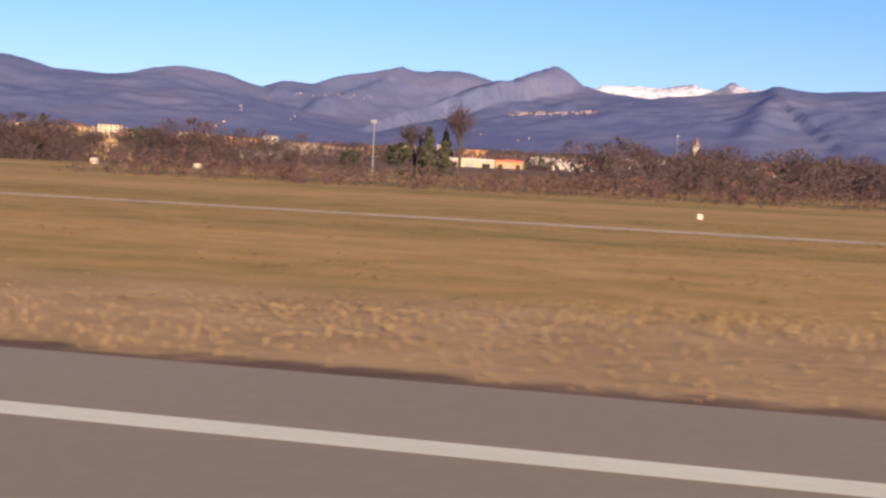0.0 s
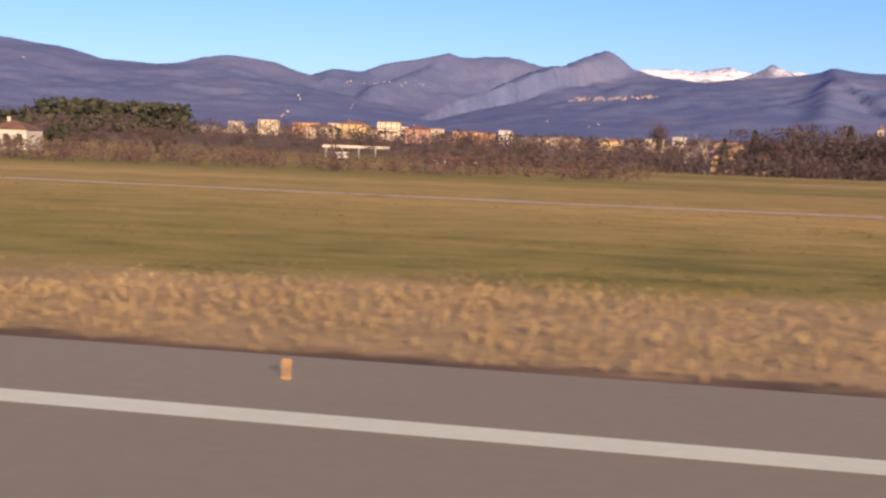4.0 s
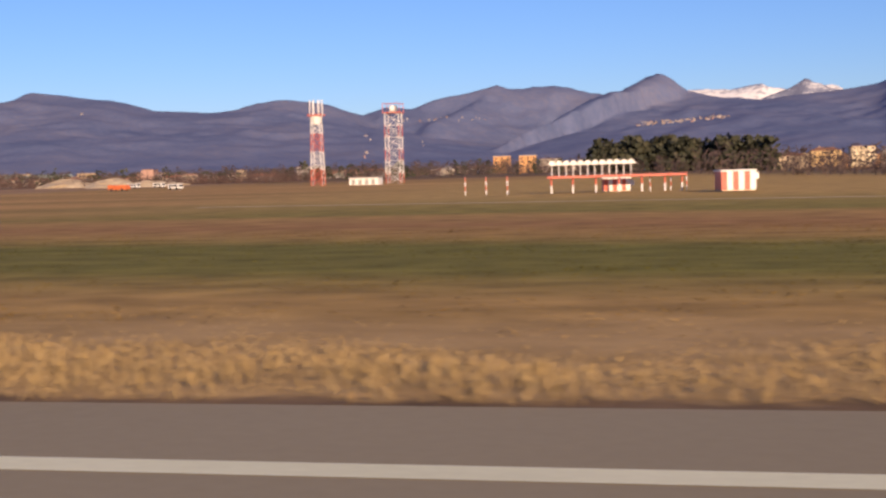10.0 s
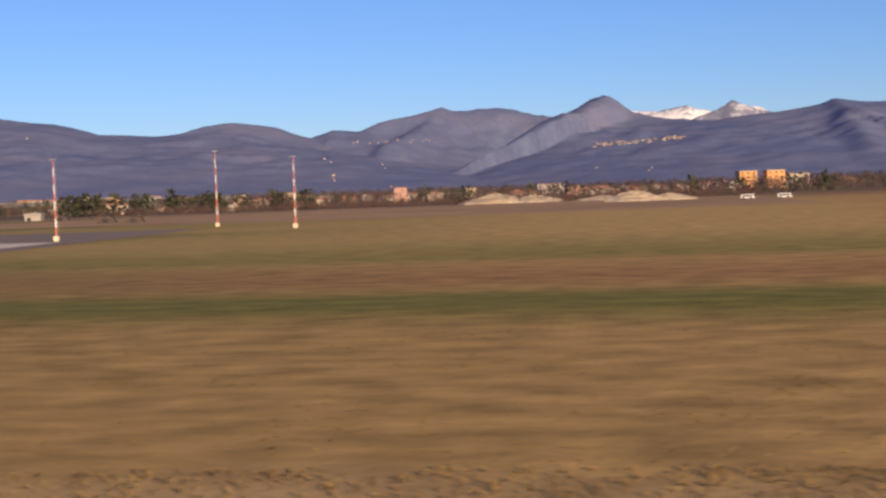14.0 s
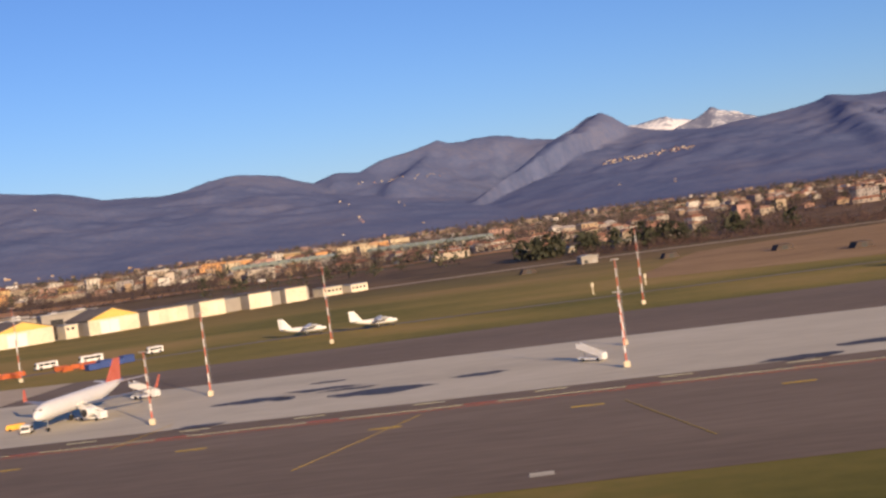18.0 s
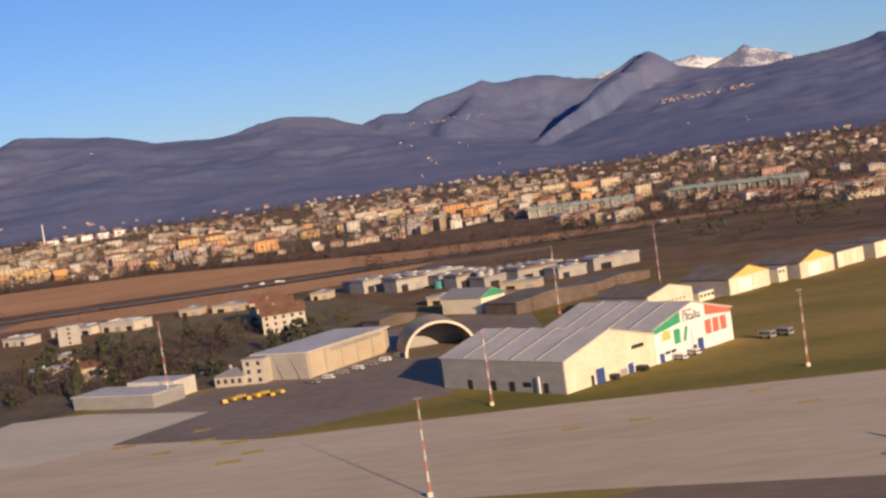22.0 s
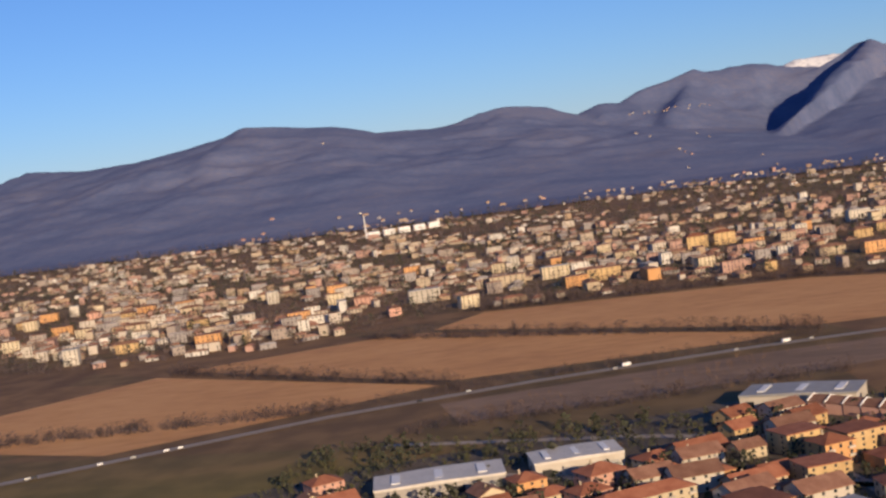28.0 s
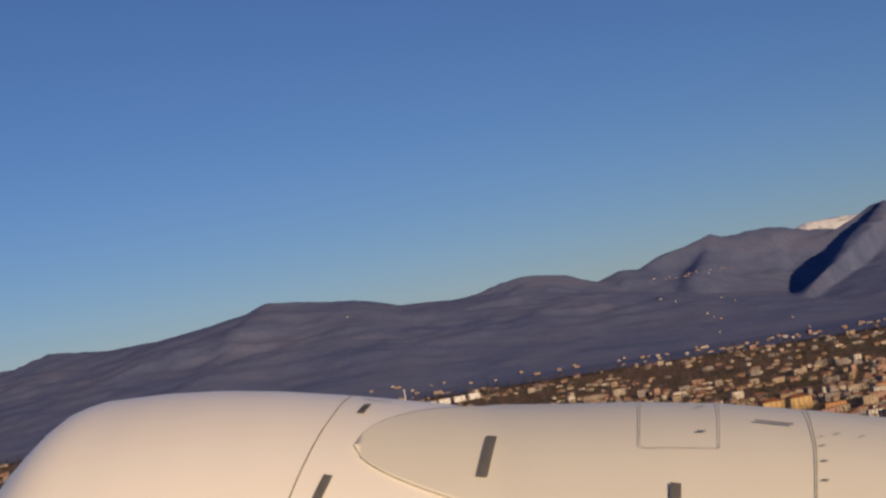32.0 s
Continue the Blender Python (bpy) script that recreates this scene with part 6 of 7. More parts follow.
for k in range(3000):
    x, y = rc.uniform(-1330, -420), rc.uniform(495, 800)
    if y < city_edge(x) + 3 or x > -640 or (x > -800 and y < 620):
        continue
    if any((x - a) ** 2 + (y - b) ** 2 < 15 ** 2 for a, b in CITY):
        continue
    CITY.append((x, y))
    kit = rc.choice(FLATS)
    copy_thing(kit, pose(x, y, ground_z(x, y), 0, 0, rc.choice((18, 22, 108, 15)) + rc.uniform(-8, 8)))
    done += 1
    if done >= 68:
        break
for k, f in enumerate(FLATS):
    f.matrix_basis = pose(-742 + 9.5 * k, 640 + 12 * k, ground_z(-720, 660), 0, 0, 40)
# east side: flats behind the trees, two orange blocks, sheds, a bell tower
for k, (x, y, i, t) in enumerate([(-314, 518, 1, 10), (-300, 522, 0, 12), (-286, 526, 1, 8), (-276, 524, 5, 8), (-262, 600, 1, 12), (-248, 596, 0, 14), (-240, 600, 0, 10), (-228, 604, 3, 10), (-300, 610, 2, 10), (-290, 640, 1, 8), (-276, 610, 4, 8),
                                  (-205, 620, 5, 0), (-182, 610, 2, 5), (-160, 600, 1, 8), (-150, 640, 3, 6), (-130, 610, 0, 8), (-280, 480, 5, 6), (-266, 478, 2, 4), (-252, 482, 1, 8), (-238, 470, 4, 5)]):
    copy_thing(FLATS[i], pose(x, y, ground_z(x, y) + (2.2 if k > 16 else 0.5), 0, 0, t))
for x, t in ((-382, 8), (-372, 8)):
    flat_building("orange_block", pose(x, 496, 0.2, 0, 0, t), 6.5, 7, 6.2, WALLS[4], "plain orange apartment block", 4, 3, 0, "flat", MAT["grey_metal"], "orange blocks")
flat_building("villa", corner(-81, 184, 5.6, 4.5, 8), 5.6, 4.5, 2.0, WALLS[1], "cream villa with red tile roof among trees", 2, 3, 2, "gable", MAT["tile"]).location.z = ground_z(-81, 184)
v = flat_building("farmhouse", corner(-116, 232, 9, 7, 100), 7, 9, 2.4, WALLS[0], "ochre farmhouse with broad grey roof", 1, 2, 2, "gable", MAT["old_tile"])
v.location.z = ground_z(-116, 232)
s = shed(corner(-224, 174, 11, 6, 4), 11, 6, 1.3, "low white-roofed shed behind a wall", WALLS[5], MAT["white"], "field sheds", 0, 3)
s.location.z = ground_z(-224, 174)
s = shed(corner(-216, 166, 8, 1, 4), 8, 1, 0.8, "low pale concrete wall block", WALLS[2], MAT["white"], "field sheds", 0, 1)
s.location.z = ground_z(-216, 166)
s = flat_building("white_house", corner(-199, 140, 5, 4.5, 6), 5, 4.5, 1.9, WALLS[2], "white house with hipped roof behind shrubs", 1, 3, 2, "hip", MAT["old_tile"])
s.location.z = ground_z(-199, 140) + 0.5
s = thing("canopy", pose(-188, 222, ground_z(-188, 222)), "open canopy with a flat rusty roof", "canopy")
part("roof", box(0, 11, 0, 5, 1.9, 2.3), MAT["concrete"], s)
for q in (0.5, 3.5, 6.5, 9.5):
    part("post", box(q, q + 0.25, 0.3, 0.55, 0, 1.9), MAT["steel"], s)
part("booth", box(2, 4, 1.5, 3, 0, 1.1), MAT["white"], s)
s = shed(corner(-158, 196, 6, 4, 3), 6, 4, 0.9, "low long shed with dark roof", WALLS[2], MAT["old_tile"], "field sheds", 0, 3)
s.location.z = ground_z(-158, 196)
for k, (x, y, w, wl, rf) in enumerate([(-82, 395, 16, 1, "roof_metal"), (-70, 398, 8, 0, "red"), (-45, 420, 12, 2, "red"), (-54, 410, 9, 2, "grey_metal"), (-20, 430, 10, 1, "old_tile"), (-125, 330, 10, 2, "grey_metal"), (10, 380, 9, 2, "red"), (26, 390, 12, 2, "grey_metal")]):
    s = shed(corner(x, y, w, 7, 4), w, 7, 2.3, "low roadside building with coloured roof edge", WALLS[wl], MAT[rf], "roadside sheds", 0, 3)
    s.location.z = ground_z(x, y)
s = thing("bell_tower", pose(-32, 890, ground_z(-32, 890)), "slim pale stone bell tower", "tower")
part("shaft", box(-1.7, 1.7, -1.7, 1.7, 0, 14), WALLS[2], s)
part("belfry", box(-1.9, 1.9, -1.9, 1.9, 14, 17), WALLS[1], s)
part("spire", rod((0, 0, 17), (0, 0, 21), 1.8, 0.1, 8), MAT["old_tile"], s)
for q in (-1.0, 0.4):
    part("arch", box(q, q + 0.7, -1.95, -1.8, 14.6, 16.4), MAT["dark"], s)
for x, y, h in ((-60, 210, 9), (-30, 600, 16)):
    s = thing("antenna_pole", pose(x, y, ground_z(x, y)), "thin grey antenna pole", "pole", "antenna poles")
    part("pole", rod((0, 0, 0), (0, 0, h), 0.13, 0.07, 6), MAT["steel"], s)
    part("head", box(-0.5, 0.5, -0.2, 0.2, h - 0.6, h), MAT["steel"], s)


# ---- navigation gear on the field ----
def lattice_tower(m, h, w0, w1, label, bays, first=0, reds=None):
    root = thing("lattice_tower", m, label, "tower", "lattice towers")
    for b in range(bays):
        z0, z1 = h * b / bays, h * (b + 1) / bays
        a0, a1 = w0 + (w1 - w0) * b / bays, w0 + (w1 - w0) * (b + 1) / bays
        mt = MAT["red"] if (b in reds if reds else b % 2 == first) else MAT["white"]
        for sx in (-1, 1):
            for sy in (-1, 1):
                part("leg", rod((sx * a0, sy * a0, z0), (sx * a1, sy * a1, z1), 0.065, n=5), mt, root)
        for s in (-1, 1):
            bm = bmesh.new()
            add_rod(bm, (-a0, s * a0, z0), (a1, s * a1, z1), 0.035, n=4)
            add_rod(bm, (a0, s * a0, z0), (-a1, s * a1, z1), 0.035, n=4)
            add_rod(bm, (-a1, s * a1, z1), (a1, s * a1, z1), 0.035, n=4)
            part("bracing", bm, mt if reds else MAT["white"], root)
            bm = bmesh.new()
            add_rod(bm, (s * a0, -a0, z0), (s * a1, a1, z1), 0.035, n=4)
            add_rod(bm, (s * a1, -a1, z1), (s * a1, a1, z1), 0.035, n=4)
            part("bracing", bm, MAT["white"], root)
    return root


def platform(root, z, r, rail, mt):
    part("platform", box(-r, r, -r, r, z, z + 0.14), mt, root)
    for sx in (-1, 1):
        for sy in (-1, 1):
            part("rail_post", rod((sx * r, sy * r, z), (sx * r, sy * r, z + rail), 0.05, n=4), mt, root)
        part("rail", rod((sx * r, -r, z + rail), (sx * r, r, z + rail), 0.04, n=4), mt, root)
        part("rail", rod((-r, sx * r, z + rail), (r, sx * r, z + rail), 0.04, n=4), mt, root)


t3 = lattice_tower(pose(-272.0, 163, 0.0), 6.6, 0.95, 0.95, "red and white lattice tower with a round cabin", 5, 1)
platform(t3, 6.6, 1.2, 0.7, MAT["red"])
part("cabin", rod((0, 0, 6.75), (0, 0, 8.0), 1.05, 1.05, 10), MAT["red"], t3, "reddish ten-sided cabin")
part("cabin_roof", rod((0, 0, 8.0), (0, 0, 8.25), 1.15, 0.3, 10), MAT["white"], t3)
part("aerial", rod((0, 0, 8.2), (0, 0, 9.3), 0.05, 0.03, 5), MAT["white"], t3)
t2 = lattice_tower(pose(-346.0, 201.5, -0.2), 11.2, 1.15, 1.1, "tall red and white lattice tower with a railed platform", 6)
platform(t2, 11.2, 1.35, 1.5, MAT["red"])
part("dish", rod((0, -0.5, 12.0), (0, 0.3, 12.0), 0.42, 0.3, 12), MAT["white"], t2)
part("equipment_box", box(-0.5, 0.5, -0.4, 0.6, 11.34, 12.4), MAT["grey_metal"], t2)
t1 = lattice_tower(pose(-354.7, 189, -0.2), 10.6, 0.85, 0.62, "slim red and white lattice tower with rod antennas", 8, 0, (0, 1, 4, 5))
platform(t1, 10.6, 1.0, 0.3, MAT["red"])
part("crown", add_loft(bmesh.new(), [[(r * math.cos(math.pi * k / 6), r * math.sin(math.pi * k / 6), z) for k in range(12)] for z, r in ((9.4, 0.62), (10.55, 1.0))]), MAT["white"], t1, "white flared crown below the rods")
for k in range(8):
    a = math.pi * k / 4
    part("antenna_rod", rod((1.0 * math.cos(a), 1.0 * math.sin(a), 10.7), (1.0 * math.cos(a), 1.0 * math.sin(a), 13.0), 0.07, n=5), MAT["white"], t1)
# antenna row on a raised frame
s = thing("antenna_array", pose(-307.0, 91.0, 0.0, 0, 0, 12), "raised red frame with a row of white dish antennas", "antenna")
part("frame", box(0, 9.6, -0.5, 0.5, 1.05, 1.2), MAT["red"], s)
part("upper_frame", box(0.2, 6.2, -0.2, 0.2, 1.95, 2.05), MAT["white"], s)
for k in range(12):
    part("reflector", add_loft(bmesh.new(), [[(0.35 + k * 0.5 + r * math.cos(q), y, 2.05 + r * math.sin(q)) for q in [math.pi * j / 8 for j in range(9)]] for y, r in ((-0.25, 0.23), (0.25, 0.19))]), MAT["white"], s)
    part("stalk", rod((0.35 + k * 0.5, 0, 1.2), (0.35 + k * 0.5, 0, 2.0), 0.035, n=4), MAT["white"], s)
for x in (0.3, 1.8, 3.4, 5.0, 6.6, 8.2, 9.4):
    part("frame_leg", rod((x, 0, 0), (x, 0, 0.55), 0.07, n=5), MAT["white"], s)
    part("frame_leg", rod((x, 0, 0.55), (x, 0, 1.1), 0.07, n=5), MAT["red"], s)


def striped_shelter(m, w, d, h, label):
    root = thing("equipment_shelter", m, label, "cabin", "equipment shelters")
    n = 6
    for k in range(n):
        part("stripe_panel", box(w * k / n, w * (k + 1) / n, 0, d, 0.06, h), MAT["red"] if k % 2 == 0 else MAT["white"], root)
    part("roof", box(-0.06, w + 0.06, -0.06, d + 0.06, h, h + 0.1), MAT["white"], root)
    part("plinth", box(0.05, w - 0.05, 0.05, d - 0.05, 0, 0.06), MAT["concrete"], root)
    part("cooler", box(w - 0.05, w + 0.25, 0.3, 0.9, h - 0.5, h - 0.1), MAT["white"], root)
    return root


striped_shelter(pose(-295.1, 86.5, 0, 0, 0, 10), 2.2, 2.6, 1.25, "red and white striped equipment cabin")
striped_shelter(pose(-303.3, 93.5, 0, 0, 0, 10), 1.9, 1.6, 0.9, "small red and white striped equipment cabin")
for k, (x, y) in enumerate([(-313, 92), (-311.6, 92.6), (-309.8, 91), (-297.5, 93), (-298.6, 93.4), (-300, 93)]):
    b = thing("marker_post", pose(x, y, 0), "thin red and white banded post", "post", "marker posts")
    for q in range(4):
        part("band", rod((0, 0, 0.32 * q), (0, 0, 0.32 * (q + 1)), 0.045, n=5), MAT["red"] if q % 2 else MAT["white"], b)
b = thing("white_cabin", pose(-349, 186, 0), "low white equipment cabin below the towers", "cabin")
part("wall", box(0, 4.4, 0, 2.5, 0, 1.0), MAT["white"], b)
part("roof", box(-0.1, 4.5, -0.1, 2.6, 1.0, 1.12), MAT["grey_metal"], b)
for k in range(4):
    part("door", box(0.4 + k, 0.9 + k, -0.05, 0.01, 0.05, 0.8), MAT["grey_metal"], b)


def monitor_mast(x, y):
    b = thing("monitor_antenna", pose(x, y, 0), "short red and white pole with a white flat antenna", "antenna", "monitor antennas")
    part("foot", box(-0.06, 0.1, -0.1, 0.1, 0, 0.3), MAT["red"], b)
    part("cabinet", box(-0.2, -0.07, -0.08, 0.08, 0.02, 0.42), MAT["white"], b)
    for q in range(3):
        part("band", rod((0.0, 0, 0.3 + 0.28 * q), (0, 0, 0.3 + 0.28 * (q + 1)), 0.05, n=6), MAT["white"] if q % 2 == 0 else MAT["red"], b)
    part("panel", prism([(-0.24, 1.12), (0.24, 1.12), (0.16, 1.2), (-0.16, 1.2)], -0.12, 0.12), MAT["white"], b)
    part("step", box(0.25, 0.5, -0.1, 0.1, 0, 0.14), MAT["steel"], b)
    return b


for x, y in ((-390.4, 47.0), (-377.2, 46.6)):
    monitor_mast(x, y)
for x, y, h in ((-380.4, 56.8, 0.3), (-376.4, 64.2, 0.75)):
    b = thing("marker_pole", pose(x, y, 0), "thin white marker pole in the grass", "post", "marker poles")
    part("pole", rod((0, 0, 0), (0, 0, h), 0.035, n=5), MAT["white"], b)
    part("collar", rod((0, 0, h * 0.55), (0, 0, h * 0.7), 0.045, n=5), MAT["white"], b)
b = thing("wind_mast", pose(-350.4, 86, 0), "white measuring mast with small instruments", "mast")
part("pole", rod((0, 0, 0), (0, 0, 2.4), 0.06, 0.04, 6), MAT["white"], b)
part("arm", rod((-0.3, 0, 2.3), (0.3, 0, 2.3), 0.03, n=4), MAT["white"], b)

# runway edge lights
EDGE_LIGHT = thing("runway_light", pose(-17.8, 9.0, 0.012), "small amber runway edge light", "lamp", "runway lights")
part("base", rod((0, 0, 0), (0, 0, 0.02), 0.018, 0.015, 12), MAT["amber"], EDGE_LIGHT)
part("stem", rod((0, 0, 0.02), (0, 0, 0.1), 0.008, 0.008, 8), MAT["amber"], EDGE_LIGHT)
part("head", rod((0, 0, 0.1), (0, 0, 0.15), 0.014, 0.011, 12), MAT["amber"], EDGE_LIGHT)
for x in (-42.5, -67.5, -92.5, -118, -136, -160.9, -188, -213.5, -239.2, -263.8, -289, -313.7, -339, -364):
    copy_thing(EDGE_LIGHT, pose(x, 9.0, 0.012))
for x, y, z in ((-1.3, 43, 0.09), (-168.8, 48.8, 0.1), (-55.5, 128, 0.3), (-62, 118, 0.3)):
    b = thing("marker_block", pose(x, y, ground_z(x, y)), "small pale concrete marker block", "block", "marker blocks")
    part("body", box(-z, z, -z, z, -0.1, z * 1.6, 0.02), MAT["concrete"], b)
    part("cap", box(-z * 0.8, z * 0.8, -z * 0.8, z * 0.8, z * 1.6, z * 1.75), MAT["white"], b)


# ---- earthworks ----
def heap(x, y, rx, ry, h, seed):
    rng = random.Random(seed)
    bm = bmesh.new()
    rows = []
    for i in range(8):
        k = i / 7
        rows.append([bm.verts.new((rx * (1 - k) * math.cos(2 * math.pi * j / 18) * rng.uniform(0.85, 1.1), ry * (1 - k) * math.sin(2 * math.pi * j / 18) * rng.uniform(0.85, 1.1), h * (1 - (1 - k) ** 1.6) * rng.uniform(0.85, 1.1) - (0.3 if i == 0 else 0))) for j in range(18)])
    for a, b in zip(rows, rows[1:]):
        for j in range(18):
            bm.faces.new((a[j], a[(j + 1) % 18], b[(j + 1) % 18], b[j]))
    ob = part("gravel_heap", bm, MAT["gravel"])
    ob.matrix_basis = pose(x, y, ground_z(x, y))
    return tagged(ob, "pale heap of gravel and soil", "heap", "gravel heaps")


for k, (x, y, rx, ry, h) in enumerate([(-455, 300, 9, 6, 2.2), (-446, 302, 8, 5, 1.6), (-424, 262, 7, 5, 2.0), (-417, 264, 6, 4, 1.3), (-430, 300, 8, 5, 1.0)]):
    heap(x, y, rx, ry, h, k)
vehicle("dump_truck", pose(-386, 190, 0, 0, 0, 80), 3.4, 1.2, 0.9, MAT["orange"], "orange dump truck on the earthworks", glass=False)
digger = vehicle("digger", pose(-517.5, 170, 0, 0, 0, 78), 3.2, 1.1, 0.7, MAT["yellow_paint"], "yellow digger with lowered boom on the earthworks", glass=False)
part("cab", box(-0.5, 0.5, 1.9, 2.9, 0.7, 1.3, 0.05), MAT["yellow_paint"], digger)
part("boom", rod((0, 2.0, 0.9), (0.1, -0.6, 1.3), 0.14, 0.1), MAT["yellow_paint"], digger)
part("bucket", box(-0.35, 0.35, -1.2, -0.5, 0.15, 0.7, 0.06), MAT["grey_metal"], digger, "worn steel bucket")
for x, y in ((-375, 185), (-398, 230), (-404, 232)):
    vehicle("site_van", pose(x, y, ground_z(x, y), 0, 0, 70), 2.2, 1.0, 0.9, MAT["white"], "white van parked by the earthworks", group="site vans")
for k, (x, y, w) in enumerate([(-556, 280, 5), (-543, 349, 11), (-531, 344, 8), (-560, 352, 8)]):
    shed(corner(x, y, w, 5, 14), w * 0.7, 4, 1.4, "low grey airfield outbuilding", WALLS[6] if k % 2 else WALLS[5], MAT["dim_roof"], "outbuildings", 0, 2)
for x, y in ((-514, 215), (-505.5, 205.5), (-569, 267), (-541, 258), (-523, 236)):
    b = thing("bunker", corner(x, y, 3.6, 2.6, 12), "dark low earth-covered bunker", "bunker", "bunkers")
    part("mound", prism([(0, -0.2), (3.6, -0.2), (2.9, 1.0), (0.7, 1.0)], 0, 2.6), MAT["bark"], b)
    part("door", box(1.3, 2.3, -0.04, 0.06, 0, 0.8), MAT["dark"], b)


# ---- the far city, woods and hill villages, each one loose mass ----
MAT["far_walls"] = island_material("far_walls", [(0.42, 0.34, 0.25), (0.50, 0.44, 0.37), (0.40, 0.29, 0.19), (0.60, 0.565, 0.51), (0.43, 0.27, 0.22), (0.30, 0.27, 0.26), (0.45, 0.38, 0.30), (0.33, 0.275, 0.24)])
MAT["far_roofs"] = island_material("far_roofs", [(0.34, 0.165, 0.11), (0.38, 0.20, 0.13), (0.30, 0.18, 0.13), (0.42, 0.25, 0.17), (0.46, 0.42, 0.38), (0.32, 0.15, 0.095)])
MAT["far_glass"] = island_material("far_windows", [(0.05, 0.05, 0.06), (0.09, 0.08, 0.08), (0.13, 0.12, 0.11)], 0.4)


def district(n, seed, x0, x1, y0, y1, small, tall, keep, label, on_hill=False):
    """Walls, roofs and windows of a far quarter: three masses of loose pieces."""
    rng = random.Random(seed)
    wv, wf, rv, rf, gv, gf = [], [], [], [], [], []
    spots = []
    for k in range(n):
        x, y = rng.uniform(x0, x1), rng.uniform(y0, y1)
        if not keep(x, y):
            continue
        if any((x - a) ** 2 + (y - b) ** 2 < (small * 1.2) ** 2 for a, b in spots):
            continue
        spots.append((x, y))
        high = rng.random() < tall * 1.8
        w, d = small * (rng.uniform(0.8, 1.9) if high or rng.random() < 0.2 else rng.uniform(0.55, 1.25)), small * rng.uniform(0.45, 0.8)
        h = rng.uniform(3.4, 6.2) if high else rng.uniform(1.5, 2.9)
        z = (hill_z(x, y) if on_hill else ground_z(x, y)) - 0.4
        a = radians(rng.choice((12, 20, 26, 105)) + rng.uniform(-12, 12))
        ca, sa = math.cos(a), math.sin(a)

        def at(px, py, pz):
            return (x + px * ca - py * sa, y + px * sa + py * ca, z + pz)

        i = len(wv)
        wv += [at(px, py, pz) for pz in (0, h) for px, py in ((-w / 2, -d / 2), (w / 2, -d / 2), (w / 2, d / 2), (-w / 2, d / 2))]
        wf += [tuple(i + q for q in f) for f in ((0, 1, 5, 4), (1, 2, 6, 5), (2, 3, 7, 6), (3, 0, 4, 7))]
        i, o = len(rv), 0.3
        ridge = h + (0.22 * d if not high else 0.25)
        rv += [at(px, py, h) for px, py in ((-w / 2 - o, -d / 2 - o), (w / 2 + o, -d / 2 - o), (w / 2 + o, d / 2 + o), (-w / 2 - o, d / 2 + o))] + [at(-w / 2 + d * 0.4, 0, ridge), at(w / 2 - d * 0.4, 0, ridge)]
        rf += [tuple(i + q for q in f) for f in ((0, 1, 5, 4), (1, 2, 5), (2, 3, 4, 5), (3, 0, 4))]
        st = max(2, int(h / 1.3))
        cols = max(2, int(w / 1.7))
        for s in range(st):
            for c in range(cols):
                if rng.random() < 0.25:
                    continue
                px, pz, e = -w / 2 + w * (c + 0.5) / cols, h * (s + 0.5) / st, 0.33
                for py in (-d / 2 - 0.06,):
                    i = len(gv)
                    gv += [at(px - e, py, pz - 0.4), at(px + e, py, pz - 0.4), at(px + e, py, pz + 0.4), at(px - e, py, pz + 0.4)]
                    gf.append((i, i + 1, i + 2, i + 3))
            i, px = len(gv), w / 2 + 0.06
            gv += [at(px, -d * 0.25, h * (s + 0.3) / st), at(px, d * 0.25, h * (s + 0.3) / st), at(px, d * 0.25, h * (s + 0.75) / st), at(px, -d * 0.25, h * (s + 0.75) / st)]
            gf.append((i, i + 1, i + 2, i + 3))
    root = thing("city_quarter", pose(0, 0, 0), label, "city", "city quarters", "stuff")
    mesh_part("walls", wv, wf, MAT["far_walls"], root)
    mesh_part("roofs", rv, rf, MAT["far_roofs"], root)
    mesh_part("windows", gv, gf, MAT["far_glass"], root)
    return root


def patchy(scale, cut, ox=0.0):
    return lambda x, y: noise.noise(Vector((x * scale + ox, y * scale, 0))) > cut


p1, p2 = lambda x, y: noise.noise(Vector((x * 0.012, y * 0.022, 0))) > -0.04, patchy(0.012, -0.05, 7)
near_flats = {}
for a, b in CITY:
    near_flats.setdefault((int(a // 40), int(b // 40)), []).append((a, b))


def clear(x, y):
    i, j = int(x // 40), int(y // 40)
    return all((x - a) ** 2 + (y - b) ** 2 > 15 ** 2 for di in (-1, 0, 1) for dj in (-1, 0, 1) for a, b in near_flats.get((i + di, j + dj), ()))


QUARTER = "crowded far quarter of cream and red-roofed houses"
pc = lambda x, y: noise.noise(Vector((x * 0.013, y * 0.026, 4))) > -0.02
district(2100, 1, -1340, -1000, 363.6, 820, 5.4, 0.14, lambda x, y: y > city_edge(x) and p1(x, y) and clear(x, y), QUARTER)
district(1900, 2, -1000, -700, 396.0, 840, 5.4, 0.12, lambda x, y: y > city_edge(x) and pc(x, y) and clear(x, y), QUARTER)
district(1600, 3, -1480, -1080, 576.0, 1120, 6.4, 0.16, p1, QUARTER)
district(1400, 4, -1080, -700, 590.4, 1120, 6.4, 0.12, pc, QUARTER)
district(1000, 5, -1700, -1100, 792.0, 1560, 6.4, 0.12, p1, QUARTER)
district(800, 6, -1100, -500, 792.0, 1560, 6.4, 0.06, pc, QUARTER)
district(560, 7, -700, -350, 440, 1120, 6.5, 0.04, p2, QUARTER)
